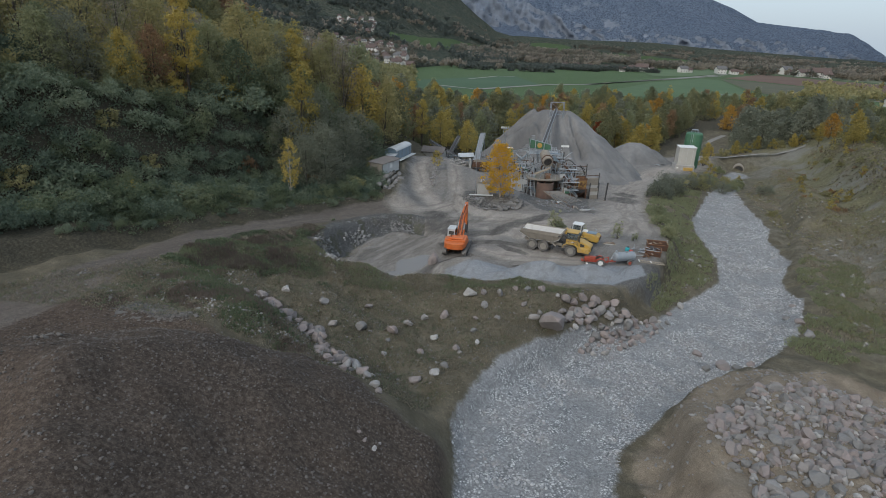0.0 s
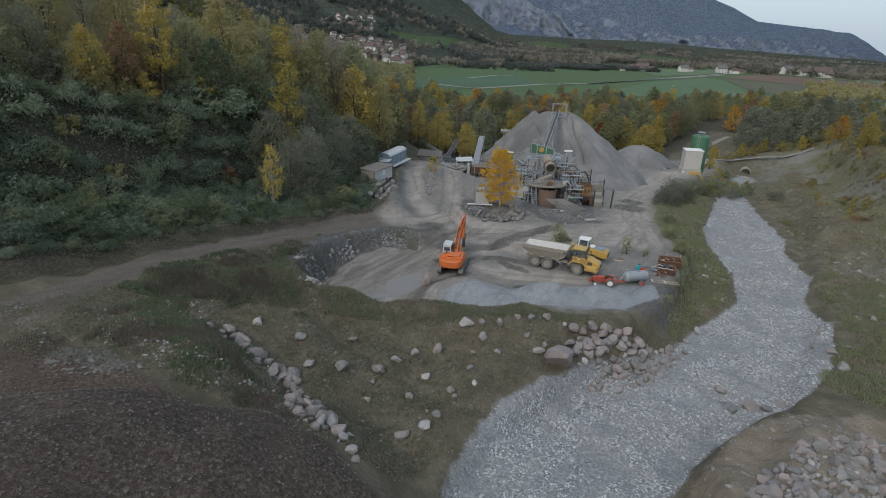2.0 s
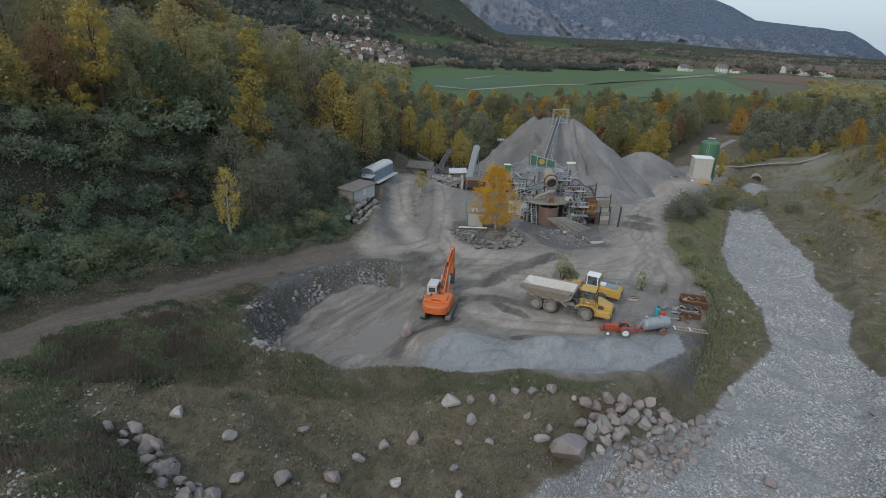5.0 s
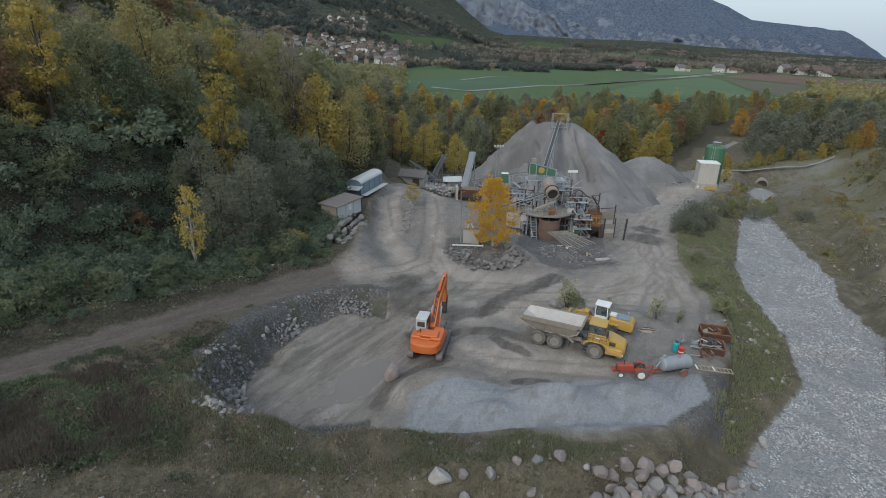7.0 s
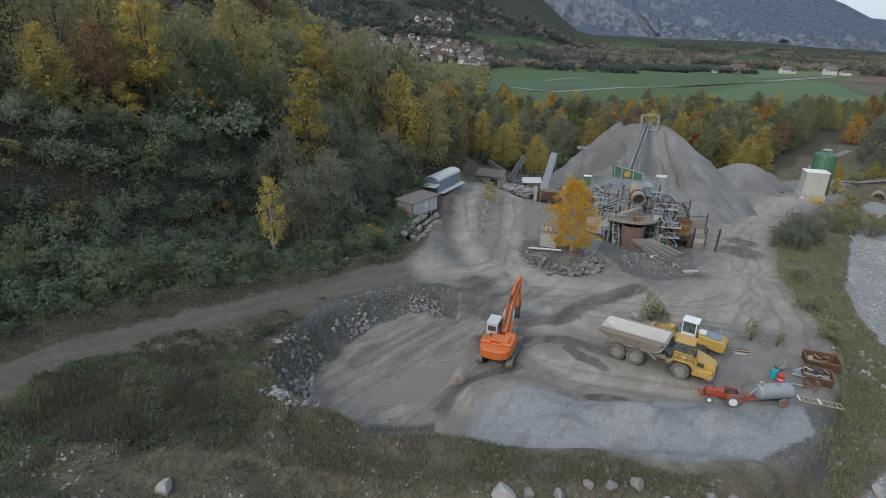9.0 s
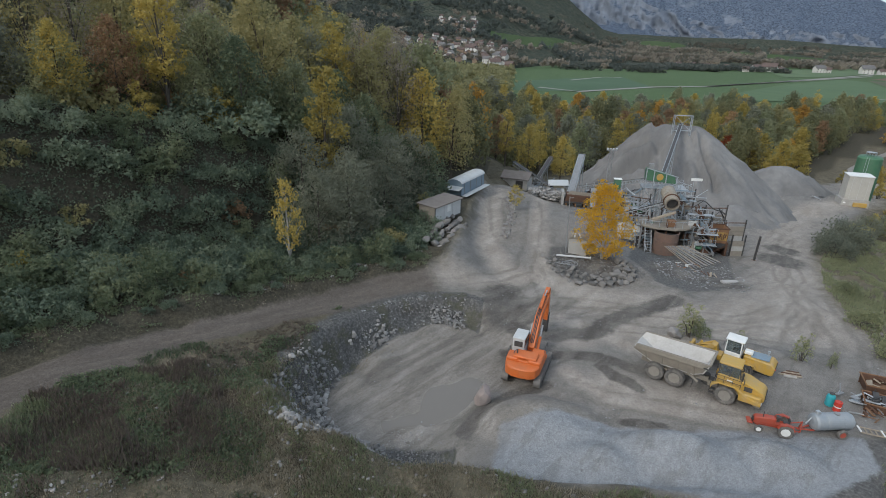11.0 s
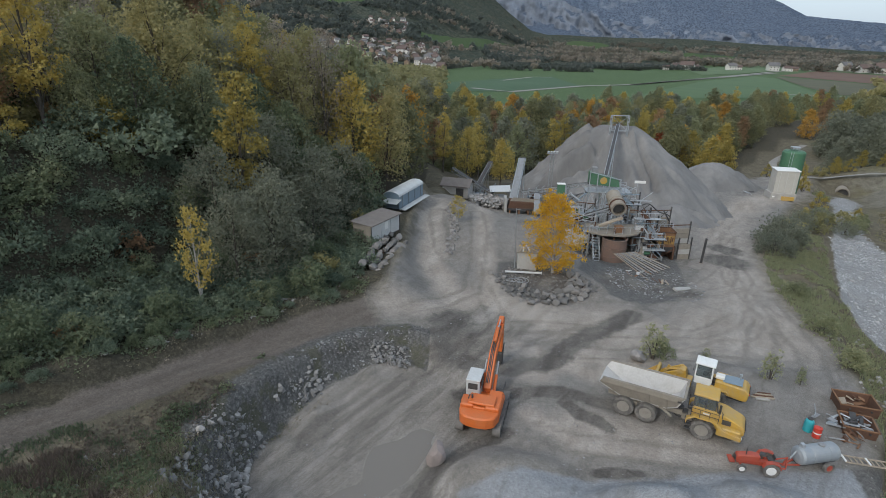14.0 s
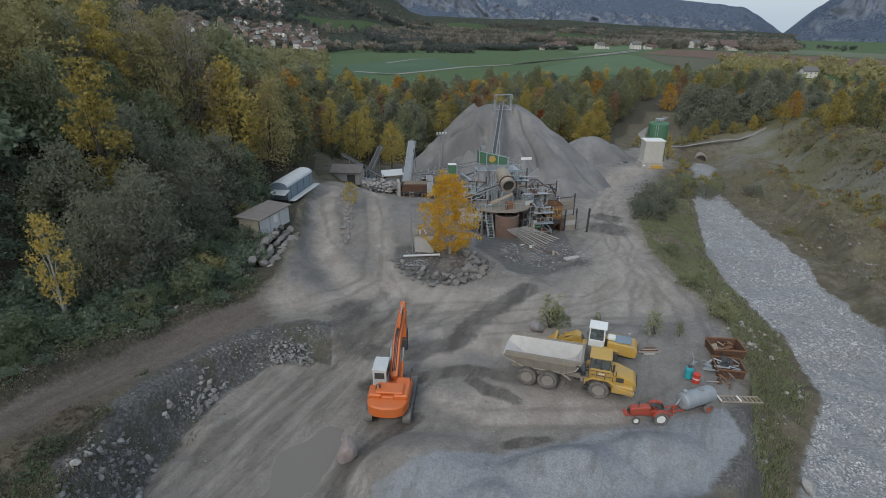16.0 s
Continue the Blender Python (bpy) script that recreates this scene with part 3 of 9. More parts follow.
def spread(fine0, fine1, step, lo, hi, grow=1.13):
    mid = list(np.arange(fine0, fine1 + 1e-6, step))
    s, a = step, fine0
    while a > lo:
        s *= grow
        a -= s
        mid.insert(0, a)
    s, a = step, fine1
    while a < hi:
        s *= grow
        a += s
        mid.append(a)
    return np.array(mid)


def part(name, verts, faces, material, parent=None, label="", smooth=False):
    """One mesh object from vertices and faces, under a thing where there is one."""
    me = bpy.data.meshes.new(name)
    me.from_pydata([tuple(v) for v in verts] if not isinstance(verts, np.ndarray) else verts.tolist(), [], faces if isinstance(faces, list) else faces.tolist())
    me.materials.append(material)
    if smooth:
        me.polygons.foreach_set("use_smooth", np.ones(len(me.polygons), bool))
    ob = new(name, me)
    if parent is not None:
        ob.parent = parent
    if label:
        ob["label"] = label
    return ob


GX, GY = spread(-34, 64, 0.45, -3200, 3600, 1.10), spread(-10, 112, 0.45, -420, 4300, 1.085)
XX, YY = np.meshgrid(GX, GY)
ZZ = ground_z(XX, YY)


def wheel_rut(x, y, line, k):
    """How deep a pair of wheels has pressed the ground, for one wavering way driven."""
    u, v = x + 0.9 * rough_noise(x, y, 9.0, 60 + k), y + 0.9 * rough_noise(x, y, 9.0, 80 + k)
    off = _poly_dist(u, v, [(*p, 0) for p in line])[0] - 1.05 - 0.25 * rough_noise(x, y, 4.0, 100 + k)
    return np.exp(-((off / 0.36) ** 2)) * (0.75 + 0.35 * rough_noise(x, y, 7.0, 120 + k))


MASKS = {
    "river": inside(XX, YY, RIVER) / 1.6 + 0.5, "yard": inside(XX, YY, YARD) / 2.4 + 0.5, "road": inside(XX, YY, ROAD) / 1.6 + 0.5,
    "soil": inside(XX, YY, MOUND) / 2.4 + 0.5, "skirt": np.max([inside(XX, YY, SKIRT), inside(XX, YY, ISLAND), inside(XX, YY, GRAVEL_SLIP), inside(XX, YY, TIP)], 0) / 2.2 + 0.45, "scree": np.minimum(np.clip((inside(XX, YY, PIT_FLOOR) + 4.2) / 1.6, 0, 1), np.clip(0.75 - inside(XX, YY, PIT_FLOOR) / 1.4, 0, 1)) * (XX < -3.4) * np.clip((YY - 33) / 3, 0, 1), "tan": inside(XX, YY, BAR) / 2.4 + 0.5, "grey": inside(XX, YY, HEAP) / 1.6 + 0.5,
    "wet": np.max([1.05 - np.hypot((XX - a) / c, (YY - b) / e) * 0.6 for a, b, c, e in WET] + [1.0 - 0.6 * _poly_dist(XX, YY, t)[0] / w for w, t in WET_LINES], 0),
    "mud": np.maximum(inside(XX, YY, PIT) / 3.5 + 0.4, inside(XX, YY, PIT_FLOOR) / 1.2 + 0.75),
    "rut": np.max([wheel_rut(XX, YY, t, k) for k, t in enumerate(RUTS)], 0),
    "pale": np.max([1.05 - _poly_dist(XX, YY, t)[0] / w for w, t in TRAFFIC], 0),
    "dry": np.clip((XX - 40 - 0.45 * YY) / 30, -1, 1) * 0.6 + 0.4,
    "litter": np.maximum(inside(XX, YY, WOODLAND), inside(XX, YY, WOODS_FAR)) / 1.4 + 0.75,
    "meadow": np.clip((np.hypot(XX, YY) - 430) / 60, 0, 1),
}


def sheet(name, keep, z):
    """The part of the land's grid whose cells are kept, with all its cover masks."""
    ny, nx = XX.shape
    idx = np.arange(ny * nx).reshape(ny, nx)
    quads = np.stack([idx[:-1, :-1], idx[:-1, 1:], idx[1:, 1:], idx[1:, :-1]], -1)[keep].reshape(-1, 4)
    used, inv = np.unique(quads, return_inverse=True)
    v = np.stack([XX.ravel(), YY.ravel(), z.ravel()], -1)[used]
    ob = part(name, v, inv.reshape(-1, 4), LAND, smooth=True)
    for k, a in MASKS.items():
        ob.data.attributes.new(k, "FLOAT", "POINT").data.foreach_set("value", np.clip(a.ravel()[used], 0, 1).astype(np.float32))
    return tagged(ob, kind="structure")


CX, CY = (XX[:-1, :-1] + XX[1:, 1:]) / 2, (YY[:-1, :-1] + YY[1:, 1:]) / 2
is_river = inside(CX, CY, RIVER) > 0
is_road = (inside(CX, CY, ROAD) > 0) & (CY < 63) & ~is_river
is_yard = (inside(CX, CY, YARD) > 0) & ~is_river & ~is_road
over = is_river | is_road | is_yard
deep = np.zeros(XX.shape, bool)
deep[1:-1, 1:-1] = over[:-1, :-1] & over[1:, :-1] & over[:-1, 1:] & over[1:, 1:]
tagged(sheet("ground", np.ones_like(over), ZZ - 0.05 * deep), "rough grass, soil and stony slopes of the valley", "ground")
tagged(sheet("riverbed", is_river, ZZ + 0.015), "dry pale grey river bed of pebbles and gravel", "river bed")
tagged(sheet("road", is_road, ZZ + 0.015), "brown dirt haul road with wheel tracks", "road")
tagged(sheet("yard", is_yard, ZZ + 0.015), "dusty grey gravel floor of the quarry yard", "yard")


def lane(pts, w, lift=0.5):
    """A pale farm lane as a thin strip on the valley floor."""
    v = []
    for i, (x, y) in enumerate(pts):
        p, q = pts[max(i - 1, 0)], pts[min(i + 1, len(pts) - 1)]
        n = math.hypot(q[0] - p[0], q[1] - p[1])
        sx, sy = -(q[1] - p[1]) / n * w / 2, (q[0] - p[0]) / n * w / 2
        for k in (-1, 1):
            v.append((x + k * sx, y + k * sy, float(ground_z(np.array([x]), np.array([y]))[0]) + lift))
    ob = part("road", v, [[2 * i, 2 * i + 1, 2 * i + 3, 2 * i + 2] for i in range(len(pts) - 1)], LANE)
    return tagged(ob, "pale lane across the valley fields", "road", kind="structure")


def valley_at(az, el):
    """A place on the valley floor, from its direction and its dip below the eye, in degrees."""
    d = (28.54 + 18.0) / math.tan(radians(-el))
    return (-0.58 + d * math.sin(radians(az)), 14.2 + d * math.cos(radians(az)))


def field(corners, c0, c1, row, turn, label):
    """A field of the valley floor: a thin sheet with crop rows, following the land."""
    m, nt, b = nodes_of("field")
    co = nt.nodes.new("ShaderNodeTexCoord").outputs["Object"]
    mp = add(nt, "ShaderNodeMapping")
    mp.vector_type = "TEXTURE"
    mp.inputs["Rotation"].default_value = (0, 0, radians(turn))
    mp.inputs["Scale"].default_value = (row, row * 14, 1)
    nt.links.new(co, mp.inputs[0])
    stripes, blot = noise_node(nt, 1.0, 3, 0.6, mp.outputs[0]), noise_node(nt, 0.012, 5, 0.65, co)
    nt.links.new(mix(nt, ramp(nt, calc(nt, "ADD", calc(nt, "MULTIPLY", stripes, 0.6), calc(nt, "MULTIPLY", blot, 0.4)), [(0.35, (0, 0, 0)), (0.65, (1, 1, 1))]), c0, c1), b.inputs["Base Color"])
    b.inputs["Roughness"].default_value = 1.0
    bm = bmesh.new()
    face = bm.faces.new([bm.verts.new((*valley_at(*c), 0)) for c in corners])
    bmesh.ops.triangulate(bm, faces=[face])
    bmesh.ops.subdivide_edges(bm, edges=bm.edges[:], cuts=5, use_grid_fill=True)
    v, f = from_bm(bm)
    v = np.array(v)
    v[:, 2] = ground_z(v[:, 0], v[:, 1]) + lift_of[0]
    lift_of[0] += 0.03
    return tagged(part("field", v, f, m), label, "field", kind="structure")


def from_bm(bm):
    bm.verts.ensure_lookup_table()
    bm.verts.index_update()
    v, f = [np.array(p.co) for p in bm.verts], [[p.index for p in q.verts] for q in bm.faces]
    bm.free()
    return v, f


lift_of = [0.3]
field([(-2.2, -4.9), (-1.7, -4.0), (3.0, -3.55), (8.42, -3.2), (11.4, -4.05), (4.6, -4.75)], (0.038, 0.078, 0.038), (0.052, 0.098, 0.046), 6, 20, "dark green field of young grass")
field([(28.0, -2.42), (31.0, -1.92), (36, -2.12), (47, -2.32), (60, -2.5), (60, -3.1), (47, -2.85), (38.4, -2.9), (31, -2.55)], (0.095, 0.054, 0.038), (0.135, 0.080, 0.055), 9, 62, "brown-red autumn vineyard in rows")
field([(27.8, -2.52), (31, -2.62), (38.4, -2.96), (47, -2.92), (60, -3.15), (60, -3.6), (39, -3.5), (33, -3.75), (30.4, -3.3)], (0.058, 0.066, 0.036), (0.098, 0.088, 0.052), 9, 62, "olive brown vineyard in rows")
field([(30.5, -1.6), (33.2, -1.66), (40, -1.75), (47, -1.9), (47, -2.26), (37, -2.05), (31.5, -1.86)], (0.085, 0.115, 0.062), (0.12, 0.125, 0.075), 11, 62, "pale green vineyard in rows")
field([(20.5, -2.2), (24.5, -1.75), (29.4, -1.62), (29.0, -1.85), (25.4, -2.35), (22, -2.6)], (0.07, 0.112, 0.05), (0.095, 0.138, 0.06), 8, 30, "light green pasture beside the road")
field([(16, -4.9), (22, -3.2), (26.2, -2.55), (28, -2.66), (30.3, -3.42), (32, -4.0), (27, -4.4)], (0.056, 0.100, 0.042), (0.078, 0.125, 0.052), 8, 40, "bright green meadow below the road")
LANE = plain("lane_gravel", (0.27, 0.255, 0.235), 0.9, 0, 0.5, 0.15, (0.19, 0.175, 0.15))
for k, line in enumerate(LANES):
    lane([valley_at(*p) for p in line], (9, 7, 5, 6)[k], 0.55)
lane(LANE_OUT, 3, 0.12)
lane(DAM_TOP, 1.2, 0.08)


def gz(x, y):
    return float(ground_z(np.array([x]), np.array([y]))[0])


# ---- mountains and far hillsides ----
def ridge(name, az0, az1, d0, d1, foot, sky, material, n_az, n_d, amp, seed, label, cliff=None, pastures=()):
    """A hillside: foot and sky give its rise in degrees above the eye, by compass direction; cliff, the foot and the brink of its rock wall."""
    az, k = np.linspace(az0, az1, n_az), np.linspace(0, 1, n_d)
    A, K = np.meshgrid(az, k)
    near = np.interp(A, *zip(*d0)) if isinstance(d0, list) else d0
    D = near + (d1 - near) * K
    lo, hi = np.interp(A, *zip(*foot)), np.interp(A, *zip(*sky))
    el = lo + (hi - lo) * K**0.9
    if cliff is not None:
        wob = rough_noise(A * 1.0, 0 * A, 1.6, seed + 11) * 0.16 + rough_noise(A * 1.0, 0 * A, 0.5, seed + 12) * 0.08
        c0, c1 = np.interp(A, *zip(*cliff[0])) + wob, np.interp(A, *zip(*cliff[1])) + 0.6 * wob
        c0, c1 = np.clip(c0, lo + 0.05, hi - 0.1), np.clip(c1, lo + 0.1, hi - 0.04)
        ka, kb = 0.45, 0.52
        el = np.where(K < ka, lo + (c0 - lo) * K / ka, np.where(K < kb, c0 + (c1 - c0) * (K - ka) / (kb - ka), c1 + (hi - c1) * (K - kb) / (1 - kb)))
        gully = rough_noise(A + 0.8 * el, el * 0.9, 0.7, seed + 14) * 55 + rough_noise(A - 0.5 * el, el * 1.1, 0.24, seed + 15) * 20
        D = D + gully * np.clip(1 - np.abs(K - 0.5 * (ka + kb)) / 0.12, 0, 1)
    x, y = D * np.sin(np.radians(A)), D * np.cos(np.radians(A))
    n = sum(rough_noise(x, y, s, seed + i) * a for i, (s, a) in enumerate(((420, 1.0), (190, 0.55), (85, 0.3), (40, 0.16), (20, 0.08))))
    edge = np.clip(K * 5, 0, 1) * np.clip((1 - K) * 4 + 0.12, 0, 1)
    z = 29.5 + D * np.tan(np.radians(el)) + amp * n * edge * np.clip(K * 2.2, 0, 1)
    z[0] -= 60
    idx = np.arange(A.size).reshape(A.shape)
    q = np.stack([idx[:-1, :-1], idx[:-1, 1:], idx[1:, 1:], idx[1:, :-1]], -1).reshape(-1, 4)
    ob = part(name, np.stack([x.ravel(), y.ravel(), z.ravel()], -1), q, material, smooth=True)
    if pastures:
        green = np.max([inside(A * 1.0, el * 4.0, [(a, 4.0 * e) for a, e in p]) for p in pastures], 0) / 0.9 + 0.5
        ob.data.attributes.new("pasture", "FLOAT", "POINT").data.foreach_set("value", np.clip(green.ravel(), 0, 1).astype(np.float32))
    return tagged(ob, label, "mountain", kind="structure")


def mountain_material(name, wood_lo, wood_hi, cliff, band, meadow=None):
    m, nt, b = nodes_of(name)
    co = nt.nodes.new("ShaderNodeTexCoord").outputs["Object"]
    n1, n2, n3 = noise_node(nt, 0.0022, 6, 0.6, co), noise_node(nt, 0.02, 6, 0.7, co), noise_node(nt, 0.09, 4, 0.7, co)
    wood = mix(nt, ramp(nt, n2, [(0.35, (0, 0, 0)), (0.65, (1, 1, 1))]), wood_lo, wood_hi)
    wood = mix(nt, ramp(nt, n3, [(0.40, (0, 0, 0)), (0.62, (0.85, 0.85, 0.85))]), wood, tuple(c * 0.40 for c in wood_lo))
    mp = add(nt, "ShaderNodeMapping")
    mp.inputs["Scale"].default_value = (1, 1, 0.9)
    mp.inputs["Rotation"].default_value = (0.12, 0.10, 0)
    nt.links.new(co, mp.inputs[0])
    strata = noise_node(nt, 0.006, 7, 0.68, mp.outputs[0])
    rock = mix(nt, ramp(nt, n2, [(0.3, (0, 0, 0)), (0.7, (1, 1, 1))]), cliff, tuple(c * 0.6 for c in cliff))
    slope = nt.nodes.new("ShaderNodeNewGeometry")
    up = nt.nodes.new("ShaderNodeSeparateXYZ")
    nt.links.new(slope.outputs["Normal"], up.inputs[0])
    bare = calc(nt, "SUBTRACT", calc(nt, "ADD", band, calc(nt, "MULTIPLY", strata, 0.66)), up.outputs["Z"])
    col = mix(nt, ramp(nt, bare, [(0.0, (0, 0, 0)), (0.12, (1, 1, 1))]), wood, rock)
    if meadow:
        open_land = nt.nodes.new("ShaderNodeAttribute")
        open_land.attribute_name = "pasture"
        col = mix(nt, ramp(nt, open_land.outputs["Fac"], [(0.42, (0, 0, 0)), (0.58, (1, 1, 1))]), col, mix(nt, n2, meadow, tuple(c * 0.7 for c in meadow)))
    nt.links.new(col, b.inputs["Base Color"])
    b.inputs["Roughness"].default_value = 1.0
    b.inputs["Specular IOR Level"].default_value = 0.0
    bump(nt, b, n3, 0.9, 14.0)
    return m


# Haze put into the base colours: wood tones lifted and cooled.
HAZED_WOODS = mountain_material("hazed_wooded_hillside", (0.080, 0.098, 0.082), (0.128, 0.125, 0.095), (0.2, 0.2, 0.2), -0.2, (0.105, 0.145, 0.075))
# Haze is painted in: wood and cliff base colours carry its pale blue.
HAZED_ROCK = mountain_material("hazed_mountain", (0.128, 0.162, 0.222), (0.165, 0.197, 0.258), (0.240, 0.272, 0.330), 0.36)
HILL_NEAR = [(-75, 900), (-4, 900), (4, 1250), (18, 1330), (24, 1650), (40, 1700)]
HILL_FOOT = [(-75, -2.6), (-25, -2.8), (-12, -2.6), (-4, -2.5), (4, -2.18), (18, -2.05), (24, -1.65), (40, -1.6)]
HILL_SKY = [(-75, 16), (-25, 14), (-6, 10), (1, 4.8), (4, 2.4), (6, 1.0), (7.5, 0.62), (14, 0.48), (21, 0.4), (27, 0.0), (40, -0.5)]
PASTURES = [[(-4.6, 0.75), (-1.2, 0.75), (5.2, -0.25), (4.8, -0.62), (-1.2, -0.62), (-4.6, -0.05)], [(9.6, -0.2), (13.4, -0.35), (13.2, -0.66), (9.4, -0.52)], [(16.2, -0.62), (19.2, -0.8), (19.0, -1.15), (16, -0.95)], [(-7.5, 2.0), (-4.6, 1.6), (-5, 1.05), (-7.5, 1.1)],
            [(20, -0.9), (24.6, -1.25), (24.4, -1.5), (20, -1.4)], [(-14, 3.6), (-9, 4.4), (-8, 3.4), (-13, 2.8)]]
ridge("hillside_left", -75, 40, HILL_NEAR, 3200, HILL_FOOT, HILL_SKY, HAZED_WOODS, 420, 200, 18, 30, "wooded lower hillside in autumn colours above the village", None, PASTURES)
ridge("mountain_far", -10, 39.6, 3300, 4750, [(-10, -0.5), (39.6, -0.8)], [(-10, 12), (5, 10), (20, 6), (25.6, 3.9), (27, 3.35), (29, 2.3), (32, 1.93), (36, 1.34), (37.3, 0.74), (38.6, -0.2), (39.6, -0.7)], HAZED_ROCK, 420, 130, 34, 40, "hazy blue mountain with pale cliff bands",
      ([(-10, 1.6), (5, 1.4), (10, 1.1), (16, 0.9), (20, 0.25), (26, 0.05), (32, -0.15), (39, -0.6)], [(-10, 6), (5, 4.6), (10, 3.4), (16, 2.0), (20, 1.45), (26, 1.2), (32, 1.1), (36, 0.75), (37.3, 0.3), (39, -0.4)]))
ridge("mountain_right", 39.2, 95, 2600, 4400, [(39.2, -0.8), (95, -1.0)], [(39.2, -0.5), (40.4, 0.8), (42, 2.1), (46, 5), (52, 9), (95, 14)], HAZED_ROCK, 200, 100, 34, 50, "steep grey rocky mountainside", ([(39.2, -0.7), (42, -0.2), (46, 0.6), (95, 3)], [(39.2, -0.6), (42, 1.6), (46, 4.0), (95, 10)]))


# ---- trees and shrubs ----
def tube(path, radii, sides=6):
    """Vertices and faces of a tapered limb along a path."""
    v, f = [], []
    for i, (p, r) in enumerate(zip(path, radii)):
        q = path[min(i + 1, len(path) - 1)] - path[max(i - 1, 0)]
        q = q / (np.linalg.norm(q) + 1e-9)
        a = np.cross(q, (0.31, 0.95, 0.1) if abs(q[2]) > 0.8 else (0, 0, 1))
        a /= np.linalg.norm(a) + 1e-9
        b = np.cross(q, a)
        for s in range(sides):
            t = 2 * math.pi * s / sides
            v.append(p + r * (math.cos(t) * a + math.sin(t) * b))
        if i:
            for s in range(sides):
                o, n = (i - 1) * sides, i * sides
                f.append([o + s, o + (s + 1) % sides, n + (s + 1) % sides, n + s])
    f.append(list(range(len(v) - sides, len(v))))
    return v, f


def join(pieces):
    verts, faces = [], []
    for v, f in pieces:
        o = len(verts)
        verts.extend(v)
        faces.extend([[i + o for i in q] for q in f])
    return verts, faces


def leaves(rng, centres, radii, each, size, flat=0.85):
    """Many small leaf blades, in clumps round the given centres."""
    n = len(centres) * each
    c = np.repeat(np.asarray(centres), each, 0)
    r = np.repeat(np.asarray(radii), each)[:, None]
    d = rng.normal(size=(n, 3))
    d /= np.linalg.norm(d, axis=1, keepdims=True)
    p = c + d * r * rng.uniform(0.05, 1.25, (n, 1)) ** 0.7 * np.array([1, 1, flat])
    nrm = 0.55 * d + rng.normal(0, 0.75, (n, 3)) + np.array([0, 0, 0.45])
    nrm /= np.linalg.norm(nrm, axis=1, keepdims=True)
    a = np.cross(nrm, rng.normal(size=(n, 3)))
    a /= np.linalg.norm(a, axis=1, keepdims=True)
    b = np.cross(nrm, a)
    s = size * rng.uniform(0.6, 1.35, (n, 1))
    blade = np.stack([p - a * s * 1.2, p + a * s * 0.7 - b * s * 0.85, p + a * s * 0.9 + b * s * 0.75], 1)
    return blade.reshape(-1, 3), np.arange(3 * n).reshape(-1, 3)


def build_tree(name, seed, tall, wide, leaf, shape="round", clumps=60, each=46, size=0.24, bark=BARK, bare=0.25, sparse=0.0, puff=0.155):
    """A tree: trunk with limbs, and a crown of leaf clumps round the limbs' ends."""
    rng = np.random.default_rng(seed)
    top = new(name)
    base = bare * tall
    bend = rng.normal(0, 0.03 * tall, (2,))
    trunk_path = [np.array([bend[0] * k * k, bend[1] * k * k, tall * 0.93 * k - 0.4 * (k == 0)]) for k in np.linspace(0, 1, 7)]
    r0 = 0.012 * tall + 0.05
    pieces = [tube(trunk_path, [r0 * (1 - 0.9 * k) for k in np.linspace(0, 1, 7)], 6)]
    centres, radii = [], []
    for i in range(clumps):
        k = (i + rng.uniform(0, 1)) / clumps
        h = base + (tall - base) * k
        if shape == "round":
            env = math.sin(math.pi * min(1, 0.14 + 0.86 * k) ** 0.8) ** 0.7
        elif shape == "column":
            env = 0.35 + 0.65 * math.sin(math.pi * (0.12 + 0.86 * k)) if k < 0.95 else 0.3
        elif shape == "birch":
            env = (0.62 + 0.38 * math.sin(math.pi * min(1, 0.08 + k))) * (1 if k < 0.62 else math.sqrt(max(0.05, 1 - ((k - 0.62) / 0.42) ** 2))) * rng.uniform(0.72, 1.12)
        elif shape == "cone":
            env = 1.0 - 0.93 * k
        else:
            env = math.sqrt(max(0.02, 1 - k * k))
        out = 0.5 * wide * env * math.sqrt(rng.uniform(0.12, 1.0)) * rng.uniform(0.78, 1.12)
        a = i * 2.399 + rng.uniform(-0.5, 0.5)
        at = trunk_path[3] * 0 + np.array([bend[0] * k * k + out * math.cos(a), bend[1] * k * k + out * math.sin(a), h + rng.normal(0, 0.03 * tall)])
        centres.append(at)
        radii.append(wide * rng.uniform(puff * 0.75, puff * 1.3) * (0.75 + 0.35 * env))
        if i % 7 == 0:
            root_k = max(0.12, k * 0.75 - 0.06)
            root = np.array([bend[0] * root_k**2, bend[1] * root_k**2, tall * 0.93 * root_k])
            midp = root * 0.5 + at * 0.5 + np.array([0, 0, 0.04 * tall])
            pieces.append(tube([root, midp, at], [r0 * 0.42 * (1 - 0.6 * k), r0 * 0.24 * (1 - 0.6 * k), 0.02], 4))
    v, f = join(pieces)
    part("trunk", v, f, bark, top, smooth=True)
    v, f = leaves(rng, centres, radii, int(each * (1 - sparse)), size)
    part("crown", v, f, leaf, top)
    return top


